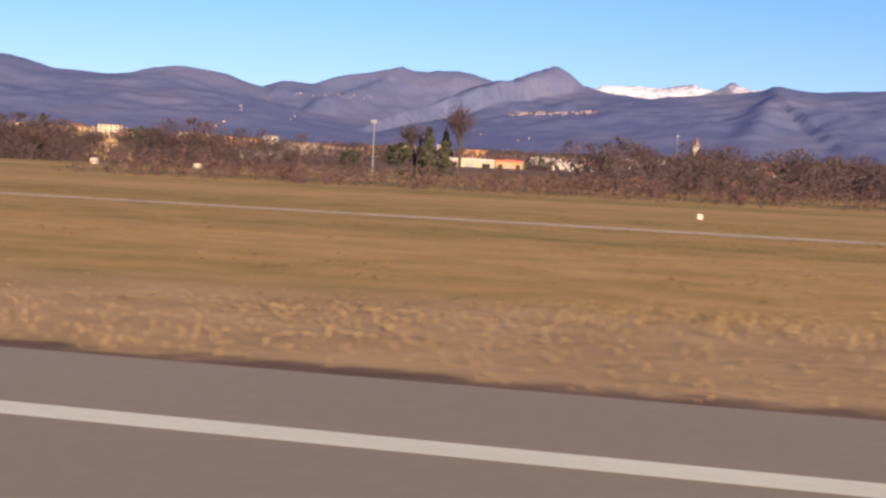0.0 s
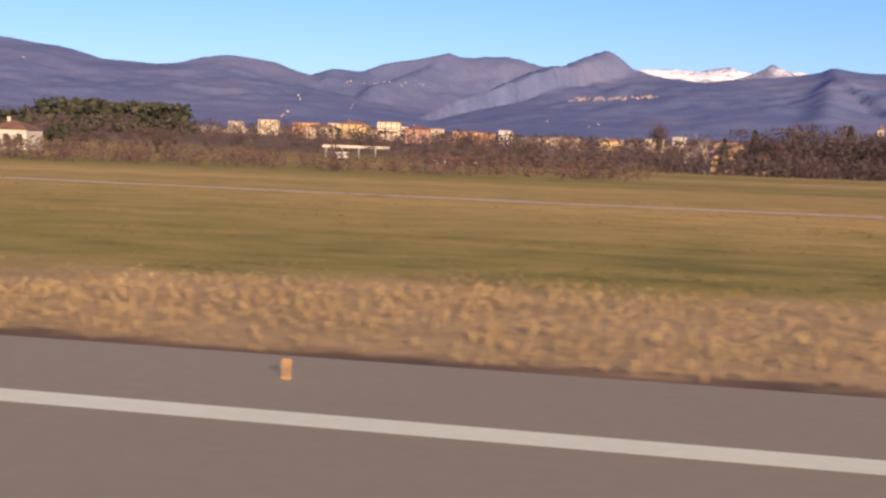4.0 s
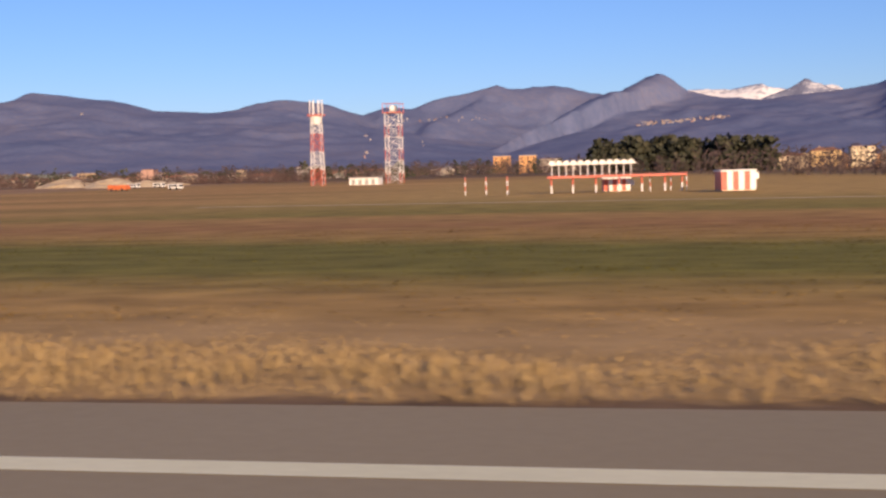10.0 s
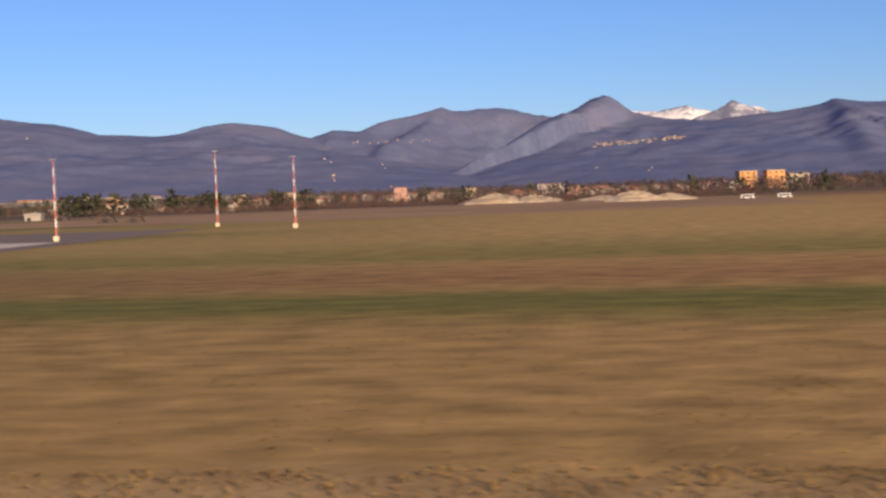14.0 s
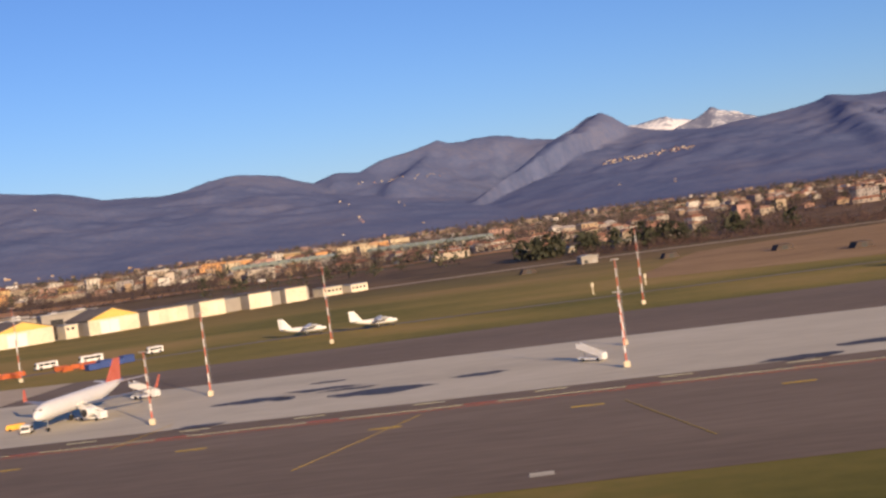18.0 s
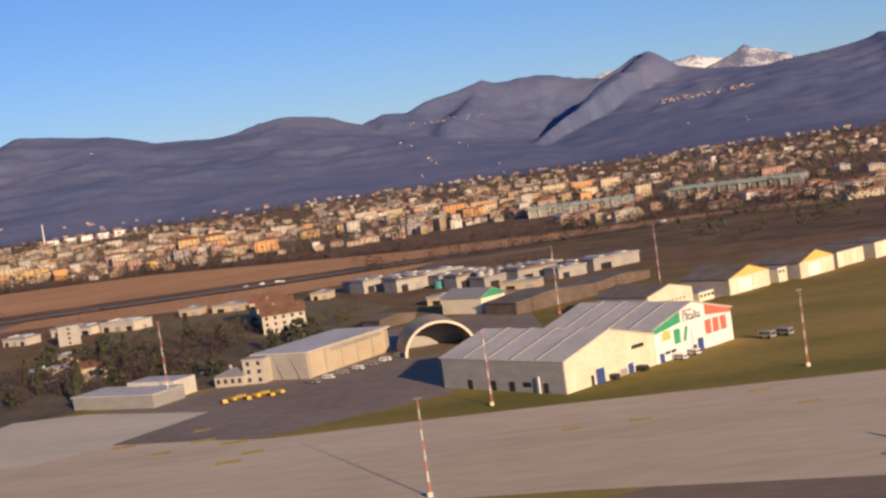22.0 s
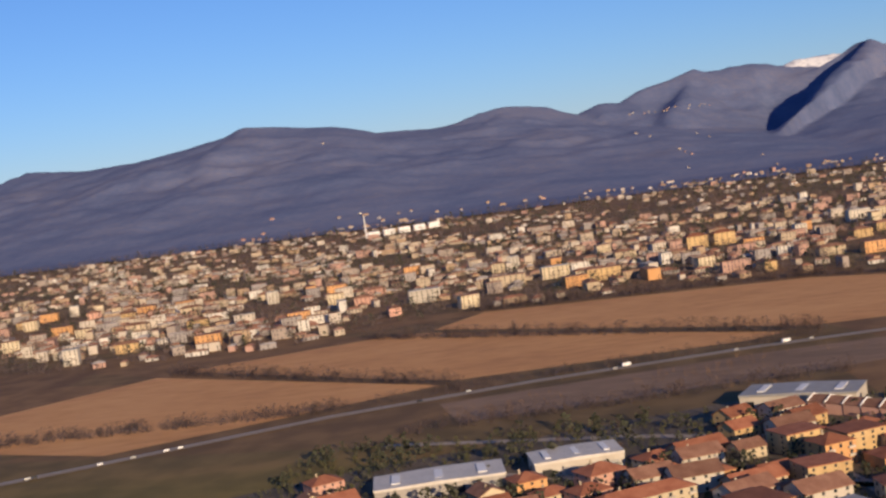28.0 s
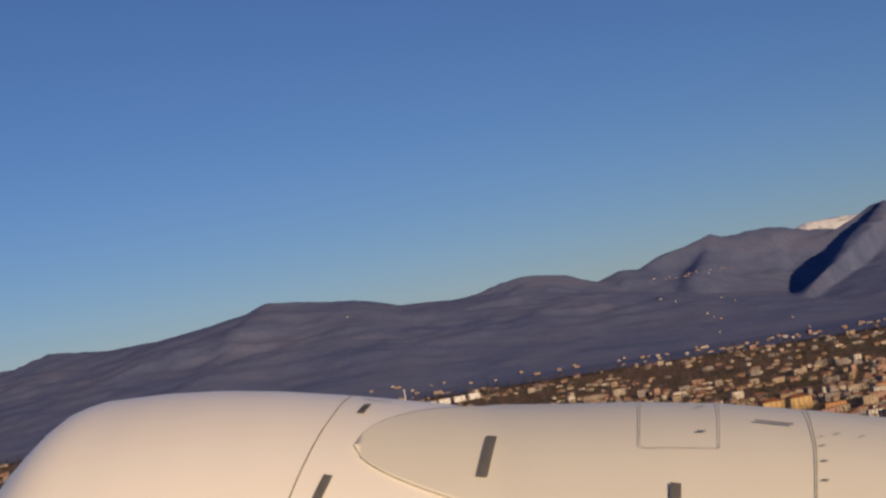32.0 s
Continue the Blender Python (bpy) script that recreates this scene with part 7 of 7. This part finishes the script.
district(365, 8, -700, -520, 248.4, 520, 7, 0.02, lambda x, y: y > 340 + 0.25 * (x + 700) and y > 470 or (x > -640 and 395 < y < 430 and p2(x, y)), "far quarter of low red-roofed houses and sheds")
district(278, 9, -350, 144.0, 560, 1000, 11, 0.06, p2, "far quarter of low houses among trees")
district(420, 10, -500, 288.0, 1000, 1560, 7.5, 0.04, p2, "far quarter of low houses among trees")
district(520, 11, -2300, -1480, 612.0, 1560, 7.0, 0.06, p1, QUARTER)
district(240, 12, -1500, -300, 1560, 1800, 5.5, 0.02, p2, "scattered pale houses on the lower slopes", True)
district(1200, 13, -470, -290, 2150, 3000, 3.2, 0.0, lambda x, y: abs(hill_z(x, y) - 86 - 0.05 * (x + 380)) < 5, "pale village high on the mountain slope", True)
district(420, 14, -1010, -800, 2150, 3000, 3.2, 0.0, lambda x, y: abs(hill_z(x, y) - 112) < 4, "pale hamlet high on the mountain slope", True)
district(44, 15, -1700, 100, 1850, 2450, 3.8, 0.0, patchy(0.006, 0.1, 3), "scattered pale farms on the mountain slopes", True)
# the white slab row below the hill, and the yellow blocks
for k in range(5):
    flat_building("white_slab", pose(-1236 + 14 * k, 1352 + 13 * k, ground_z(-1236, 1352) - 1, 0, 0, 20), 12, 9, 7, MAT["white"], "long white slab building at the foot of the hills", 4, 4, 0, "flat", MAT["white"], "white slabs")
s = thing("white_chimney", pose(-1238, 1350, ground_z(-1238, 1350)), "tall thin white chimney", "chimney")
part("shaft", rod((0, 0, 0), (0, 0, 24), 0.8, 0.5, 8), MAT["white"], s)
part("rim", rod((0, 0, 24), (0, 0, 24.6), 0.65, 0.65, 8), MAT["grey_metal"], s)
for x in (-912, -897):
    flat_building("yellow_block", pose(x, 732 + (x + 912) * 0.3, ground_z(x, 732), 0, 0, 18), 12, 8, 6.6, WALLS[0], "bright yellow apartment block", 4, 4, 0, "hip", MAT["tile"], "yellow blocks")

WOOD = "bare winter trees and dark conifers between the houses"
off = lambda x, y: y > city_edge(x) - 4
tree_belt("city_trees", 6500, 31, -1500, -500, 500, 900, 4.6, "far_twigs", WOOD, lambda x, y: off(x, y) and (x < -760 or y > 560), 20, 1.25)
tree_belt("city_evergreens", 2000, 32, -1500, -500, 520, 1000, 4.4, "evergreen", WOOD, off, 22)
tree_belt("far_trees", 7000, 33, -1900, 300, 900, 1600, 6.2, "far_twigs", WOOD, lambda x, y: True, 17, 1.35)
tree_belt("far_evergreens", 2200, 34, -1900, 300, 900, 1600, 6.0, "evergreen", WOOD, lambda x, y: True, 20)
patch5 = lambda x, y: noise.noise(Vector((x * 0.008, y * 0.012, 5)))
patch2 = lambda x, y: noise.noise(Vector((x * 0.012, y * 0.02, 2)))
tree_belt("plain_trees", 3200, 35, -700, -300, 310, 640, 3.8, "twigs", "bare trees and scrub on the plain", lambda x, y: y > 320 and patch2(x, y) > -0.15 and not (x < -560 and y < 480), 34)
tree_belt("earthwork_scrub", 1500, 63, -560, -395, 292, 322, 1.8, "red_twigs", "reddish winter scrub behind the earthworks", lambda x, y: y > 292 - 0.1 * (x + 395), 24, 1.3)
tree_belt("works_evergreens", 46, 64, -575, -500, 322, 345, 4.8, "evergreen", "dark conifers beside the low sheds", lambda x, y: True, 80)
tree_belt("plain_evergreens", 420, 36, -700, -330, 300, 560, 4.0, "evergreen", "dark conifers on the plain", lambda x, y: patch2(x, y) > 0.0 and not (x < -600 and y < 330))
tree_belt("east_trees", 3000, 37, -300, 260, 215, 620, 5.0, "twigs", "bare winter wood behind the airfield", lambda x, y: patch5(x, y) > -0.2 and not (-85 < x < 5 and y < 400), 28, 1.15)
tree_belt("east_evergreens", 300, 38, -300, 260, 300, 620, 4.2, "evergreen", "dark conifers behind the airfield", lambda x, y: patch5(x, y) > 0.0)
tree_belt("hedge_scrub", 2300, 39, -190, 48, 60, 76, 1.0, "red_twigs", "dark brown winter scrub along the field", lambda x, y: (x > -34 or x < -120) and y > 58 + 0.05 * (x + 200) * (x < -100), 26, 1.3)
tree_belt("fence_scrub", 420, 40, -250, -190, 108, 126, 1.4, "red_twigs", "reddish winter scrub by the fence", lambda x, y: True, 40)
tree_belt("villa_scrub", 500, 41, -150, -60, 138, 150, 2.0, "twigs", "low bare scrub before the houses", lambda x, y: True, 50)
tree_belt("villa_wood", 170, 51, -116, -62, 150, 182, 5.0, "twigs", "dense bare brown wood round the villa", lambda x, y: not (-89 < x < -73 and y < 184), 330, 0.5)
tree_belt("brook_wood", 260, 52, -12, 48, 88, 142, 3.0, "twigs", "dense bare brown wood by the field", lambda x, y: y > 100 or x < 2, 260, 0.6)
tree_belt("fence_wood", 150, 53, FW0, -222, 122, 156, 3.9, "red_twigs", "dense bare reddish thicket by the fence", lambda x, y: True, 340, 0.5)
tree_belt("tower_wood", 90, 54, TW0, TW1, 170, 200, 6.5, "twigs", "dense dark bare thicket near the tower", lambda x, y: True, 340, 0.5)
tree_belt("tower_wood_evergreens", 16, 55, TW1 - 2, TW1 + 14, 172, 198, 6.0, "evergreen", "dark evergreens in the thicket", lambda x, y: True, 90)
tree_belt("park_scrub", 420, 42, -850, -742, 176, 300, 1.8, "bush", "garden shrubs and scrub", lambda x, y: noise.noise(Vector((x * 0.03, y * 0.03, 9))) > 0.05 and not (x > -790 and y < 200))
tree_belt("park_wood", 130, 56, -846, -798, 180, 236, 4.6, "twigs", "bare brown park trees", lambda x, y: noise.noise(Vector((x * 0.04, y * 0.04, 4))) > -0.1 and not (x > -826 and y < 190), 260, 0.55)
tree_belt("park_evergreens", 26, 59, -846, -802, 184, 232, 4.2, "evergreen", "dark evergreen park trees", lambda x, y: not (x > -826 and y < 190), 130)
tree_belt("farm_evergreens", 34, 65, -802, -742, 205, 262, 4.2, "evergreen", "dark conifers behind the offices", lambda x, y: True, 90)
tree_belt("farm_wood", 150, 57, -802, -742, 212, 266, 4.2, "twigs", "bare brown trees behind the offices", lambda x, y: noise.noise(Vector((x * 0.03, y * 0.03, 6))) > -0.2, 160, 0.65)
tree_belt("town_garden", 1100, 43, -1010, -842, 182, 300, 1.7, "bush", "dark garden shrubs between the houses", lambda x, y: True)
tree_belt("town_evergreens", 220, 58, -1010, -842, 182, 300, 3.6, "evergreen", "dark garden conifers between the houses", lambda x, y: True, 50)
tree_belt("slope_scrub", 900, 44, -985, -700, 318, 372, 1.6, "heather", "allotment scrub and tilled rows", lambda x, y: noise.noise(Vector((x * 0.02, y * 0.05, 1))) > 0.0)


def hedge(pts, n, h, seed):
    """A bare hedgerow of loose twiggy trees along a line."""
    rng = random.Random(seed)
    (ax, ay), (bx, by) = pts

    def near_line(x, y):
        dx, dy = bx - ax, by - ay
        d = abs((x - ax) * dy - (y - ay) * dx) / math.hypot(dx, dy)
        return d < 3.2
    tree_belt("hedgerow", n, seed, min(ax, bx) - 3, max(ax, bx) + 3, min(ay, by) - 3, max(ay, by) + 3, h * 1.5, "twigs", "bare brown hedgerow between the fields", near_line, 36)


for k, (pts, n, h) in enumerate([(((-1040, 500), (-880, 404)), 3600, 2.6), (((-1105, 462), (-985, 374)), 2600, 2.4), (((-1005, 553), (-868, 541)), 700, 3.0), (((-868, 541), (-752, 470)), 2200, 2.6), (((-752, 470), (-560, 456)), 900, 2.8),
                                 (((-1130, 350), (-1016, 352)), 300, 2.2), (((-1290, 640), (-1170, 404)), 3800, 2.6), (((-985, 312), (-880, 334)), 700, 2.0), (((-760, 405), (-620, 432)), 1100, 2.4), (((-1015, 354), (-880, 396)), 1500, 1.6)]):
    hedge(pts, n, h, 100 + k)
tree_belt("beacon_conifers", 110, 61, -331, -283, 366, 382, 7.6, "evergreen", "dense dark conifer row beyond the field", lambda x, y: True, 90)


# ---- dry grass of the verge ----
def tufts(name, n, seed, x0, x1, y0, y1, h, w, blades, mat, label, keep=None, splay=0.3):
    """Grass tufts: blades that fan out of one root, broad at the plume; keep gives each one's share of the height, or 0."""
    rng = np.random.RandomState(seed)
    x, y = rng.uniform(x0, x1, n), rng.uniform(y0, y1, n)
    size = keep(x, y, rng) if keep else np.ones(n)
    x, y, size = x[size > 0], y[size > 0], size[size > 0]
    n = len(x)
    tall = h * size * rng.uniform(0.65, 1.25, n)
    v = np.zeros((n, 1 + 2 * blades, 3))
    v[:, 0] = np.stack([x, y, np.full(n, -0.01)], 1)
    for k in range(blades):
        a, b = rng.uniform(0, 2 * np.pi, n), rng.uniform(0, 2 * np.pi, n)
        out, hh = splay * tall * rng.uniform(0.1, 1.0, n), tall * rng.uniform(0.55, 1.0, n)
        for q, s in ((1, -1), (2, 1)):
            v[:, 2 * k + q, 0] = x + out * np.cos(a) + s * w * np.cos(b)
            v[:, 2 * k + q, 1] = y + out * np.sin(a) + s * w * np.sin(b)
            v[:, 2 * k + q, 2] = hh * (1 + 0.06 * s)
    base = np.arange(n)[:, None] * (1 + 2 * blades)
    tri = np.concatenate([np.stack([base[:, 0], base[:, 0] + 2 * k + 1, base[:, 0] + 2 * k + 2], 1) for k in range(blades)])
    me = bpy.data.meshes.new(name)
    me.vertices.add(v.size // 3)
    me.vertices.foreach_set("co", v.ravel())
    me.loops.add(tri.size)
    me.loops.foreach_set("vertex_index", tri.ravel())
    me.polygons.add(len(tri))
    me.polygons.foreach_set("loop_start", np.arange(len(tri)) * 3)
    me.update()
    me.validate()
    me.materials.append(mat)
    return tagged(new(name, me), label, "grass", kind="stuff")


def fringe(x, y, rng):
    """Tall growth beside the asphalt, lower and thinner towards the meadow, in uneven drifts."""
    edge = 10.15 + 0.2 * np.sin(x * 1.7) + 0.16 * np.sin(x * 4.1)
    far = 16.2 - 1.1 * np.clip((-195 - x) / 40, 0, 1) + 1.3 * np.sin(x * 0.11) + 0.8 * np.sin(x * 0.37 + 1) + 0.5 * np.sin(x * 1.3 + y)
    drifts = 0.85 + 0.14 * np.sin(x * 0.41 + 2 * np.sin(y * 0.5)) + rng.normal(0, 0.12, len(x))
    size = drifts * np.clip((y - edge) * 1.6 + 0.35, 0, 1) * np.clip((far - y) * 0.32 + 0.3, 0.2, 1)
    # in the first stretch the growth is sparse, with the meadow showing between patches of it
    patchy = 0.5 + 0.25 * np.sin(x * 0.8 + 2.3 * np.sin(y * 0.9)) + 0.25 * np.sin(x * 0.33 - y * 0.7)
    lush = np.clip((-95 - x) / 70, 0, 1)
    size = size * (0.6 + 0.4 * lush)
    thin = rng.uniform(0, 1, len(x)) < np.clip((x + 440) / 80, 0, 1) * np.clip(0.5 * (far - y) + 0.4, 0.08, 1) * (lush + (1 - lush) * (0.12 + 0.5 * patchy ** 2))
    return np.where((y > edge) & (y < far + 2.5) & thin, np.maximum(size, 0.25), 0)


def low_drifts(x, y, rng):
    clump = np.sin(x * 0.9 + 2 * np.sin(y * 0.7)) + np.sin(x * 0.31 - y * 1.1) + rng.normal(0, 0.8, len(x))
    return np.where((clump > 0.0) | (y > 17), np.clip(0.6 + 0.25 * clump, 0.35, 1.4), 0) * (y > 14.5 + 1.5 * np.sin(x * 0.2))


tufts("verge_grass", 420000, 1, -440, 14, 10.0, 19.0, 0.19, 0.0058, 2, MAT["straw"], "tall dry straw-coloured grass along the runway", fringe, 0.3)
tufts("meadow_grass", 130000, 2, -560, 14, 13, 40, 0.05, 0.011, 3, ground_material("meadow_tufts", True), "short dry mown grass in tufts", low_drifts, 0.9)
tufts("runway_edge_grass", 18000, 3, -560, -400, 10.0, 16.0, 0.10, 0.009, 4, ground_material("edge_tufts", True), "low dry grass tufts beside the runway", None, 0.7)


# ---- engine nacelle under the wing, beside the end of the path ----
ENG = eye_pose(-950.62, 0.2, 69.917, 9.358, 3.713, -9.298) @ Matrix.Rotation(radians(-90), 4, "X")
AXIS_Y, AXIS_Z = 1.6, -0.68
WHITE_X = [-0.592, -0.578, -0.553, -0.518, -0.493, -0.468, -0.443, -0.416, -0.344, -0.28, -0.202, -0.117, 0.0, 0.061, 0.154, 0.369, 0.657]
WHITE_R = [0.287, 0.322, 0.361, 0.400, 0.435, 0.463, 0.483, 0.4916, 0.5008, 0.5044, 0.5037, 0.4987, 0.4888, 0.4796, 0.467, 0.435, 0.393]
GREY_X = [-0.11, -0.06, 0.0, 0.061, 0.154, 0.247, 0.346, 0.461, 0.56, 0.727, 0.943]
GREY_R = [0.5000, 0.4955, 0.4905, 0.4850, 0.4862, 0.4888, 0.4867, 0.4782, 0.469, 0.4478, 0.407]


def on_cowl(x, a, xs, rs, lift=0.0):
    r = float(np.interp(x, xs, rs)) + lift
    return Vector((x, AXIS_Y - r * math.sin(a), AXIS_Z + r * math.cos(a)))


def cowl_patch(fn_lo, fn_hi, x0, x1, nx, na, xs, rs, lift):
    bm = bmesh.new()
    rows = []
    for i in range(nx + 1):
        x = x0 + (x1 - x0) * i / nx
        lo, hi = fn_lo(x), fn_hi(x)
        rows.append([bm.verts.new(on_cowl(x, lo + (hi - lo) * j / na, xs, rs, lift)) for j in range(na + 1)])
    for p, q in zip(rows, rows[1:]):
        for j in range(na):
            bm.faces.new((p[j], p[j + 1], q[j + 1], q[j]))
    bmesh.ops.recalc_face_normals(bm, faces=bm.faces)
    bmesh.ops.solidify(bm, geom=bm.faces[:], thickness=0.002)
    return bm


nacelle_white = material("white_nacelle_paint", [(0.90, 0.865, 0.80), (0.93, 0.90, 0.84)], 1.2, 0.35, fine=5, spec=0.5)
nacelle_grey = material("grey_nacelle_paint", [(0.72, 0.70, 0.62), (0.77, 0.75, 0.67)], 1.2, 0.4, fine=5, spec=0.5)
# polished lip, darkened in colour for its shade and dark reflection
lip_metal = material("shaded_lip_metal", [(0.20, 0.21, 0.25), (0.27, 0.28, 0.32)], 3, 0.45, 0.5)
nacelle_seam = material("worn_seam_grey", [(0.30, 0.29, 0.28), (0.38, 0.37, 0.35)], 8, 0.6)
nacelle_dark = material("dark_latch_metal", [(0.29, 0.28, 0.27), (0.36, 0.35, 0.34)], 8, 0.5, 0.3)
eng = thing("engine_nacelle", ENG, "white and grey jet engine nacelle with panel seams", "engine")
part("fan_cowl", cowl_patch(lambda x: -math.pi, lambda x: math.pi, -0.56, 0.6, 72, 96, WHITE_X, WHITE_R, 0.0), nacelle_white, eng, "glossy white fan cowl", True)
part("inlet_lip", add_loft(bmesh.new(), [[(x, AXIS_Y - r * math.sin(a), AXIS_Z + r * math.cos(a)) for a in [2 * math.pi * k / 64 for k in range(64)]] for x, r in ((-0.5605, 0.3505), (-0.578, 0.3205), (-0.592, 0.285), (-0.598, 0.268), (-0.595, 0.25), (-0.56, 0.235), (-0.36, 0.24))], True, False), lip_metal, eng, "polished metal inlet lip", True)
NOSE = -0.096


def grey_top(x):
    k = min(1.0, max(0.0, (x - NOSE) / 0.16))
    return 0.36 - 0.40 * k ** 0.62 - 2.2 * max(0.0, (x - 0.05)) ** 0.9


def grey_low(x):
    k = max(0.0, (x - NOSE) / 0.1)
    return 0.36 + 0.165 * k ** 0.5 + 0.9 * max(0.0, x - 0.02)


part("reverser_cowl", cowl_patch(lambda x: max(-1.4, grey_top(x)), lambda x: min(2.2, grey_low(x)), NOSE, 0.94, 120, 48, GREY_X, GREY_R, 0.002), nacelle_grey, eng, "grey rear cowl panel", True)


def strip(name, pts, xs, rs, width, lift, mat, label=""):
    """A thin raised band along cowl points (x, angle)."""
    bm = bmesh.new()
    fine = []
    for (xa, aa), (xb, ab) in zip(pts, pts[1:]):
        for j in range(8):
            fine.append((xa + (xb - xa) * j / 8, aa + (ab - aa) * j / 8))
    fine.append(pts[-1])
    rows = []
    for k, (x, a) in enumerate(fine):
        p, q = fine[max(0, k - 1)], fine[min(len(fine) - 1, k + 1)]
        d = on_cowl(*q, xs, rs) - on_cowl(*p, xs, rs)
        c = on_cowl(x, a, xs, rs, lift)
        up = Vector((0, -math.sin(a), math.cos(a)))
        side = d.cross(up).normalized() * width / 2
        rows.append((bm.verts.new(c - side), bm.verts.new(c + side)))
    for p, q in zip(rows, rows[1:]):
        bm.faces.new((p[0], p[1], q[1], q[0]))
    bmesh.ops.solidify(bm, geom=bm.faces[:], thickness=0.0012)
    return part(name, bm, mat, eng, label)


W, G = (WHITE_X, WHITE_R), (GREY_X, GREY_R)
strip("panel_seam", [(-0.112, -0.4), (-0.114, 0.013), (-0.125, 0.194), (-0.142, 0.391), (-0.156, 0.552), (-0.18, 0.9)], *W, 0.0015, 0.0013, nacelle_seam)
strip("latch", [(-0.0885, 0.085), (-0.095, 0.172)], *W, 0.009, 0.002, nacelle_dark)
strip("latch", [(-0.1195, 0.478), (-0.136, 0.62)], *W, 0.010, 0.002, nacelle_dark)
strip("vent", [(-0.098, 0.02), (-0.062, 0.035)], *W, 0.003, 0.002, nacelle_dark)
strip("latch", [(0.0545, 0.285), (0.041, 0.462)], *G, 0.0115, 0.0065, nacelle_dark)
strip("latch", [(0.242, 0.49), (0.232, 0.62)], *G, 0.0115, 0.0065, nacelle_dark)
strip("latch", [(0.358, 0.188), (0.401, 0.198)], *G, 0.0055, 0.0065, nacelle_dark)
strip("access_panel_edge", [(0.239, 0.01), (0.2145, 0.335), (0.219, 0.349), (0.301, 0.349)], *G, 0.0008, 0.0052, nacelle_seam)
strip("access_panel_edge", [(0.337, -0.02), (0.301, 0.349)], *G, 0.0008, 0.0052, nacelle_seam)
strip("panel_seam", [(0.447, -0.3), (0.441, -0.003), (0.41, 0.325), (0.387, 0.512), (0.36, 0.8)], *G, 0.0013, 0.0052, nacelle_seam)
for x, a, w in ((0.306, 0.066, 0.010), (0.289, 0.264, 0.010), (0.425, 0.259, 0.005), (0.42, 0.31, 0.006), (0.412, 0.384, 0.007), (0.403, 0.461, 0.007), (0.447, 0.234, 0.006), (0.475, 0.239, 0.005)):
    strip("fastener", [(x - w / 2, a), (x + w / 2, a)], *G, w * 0.4, 0.0055, nacelle_seam)
part("pylon", add_loft(bmesh.new(), [[(0.25, AXIS_Y + 0.02, AXIS_Z + 0.3), (0.25, AXIS_Y + 0.25, AXIS_Z + 0.3), (0.95, AXIS_Y + 0.28, AXIS_Z + 0.3), (0.95, AXIS_Y, AXIS_Z + 0.3)], [(0.7, AXIS_Y + 0.08, AXIS_Z + 0.46), (0.7, AXIS_Y + 0.2, AXIS_Z + 0.46), (0.95, AXIS_Y + 0.22, AXIS_Z + 0.46), (0.95, AXIS_Y + 0.06, AXIS_Z + 0.46)]]), nacelle_grey, eng)
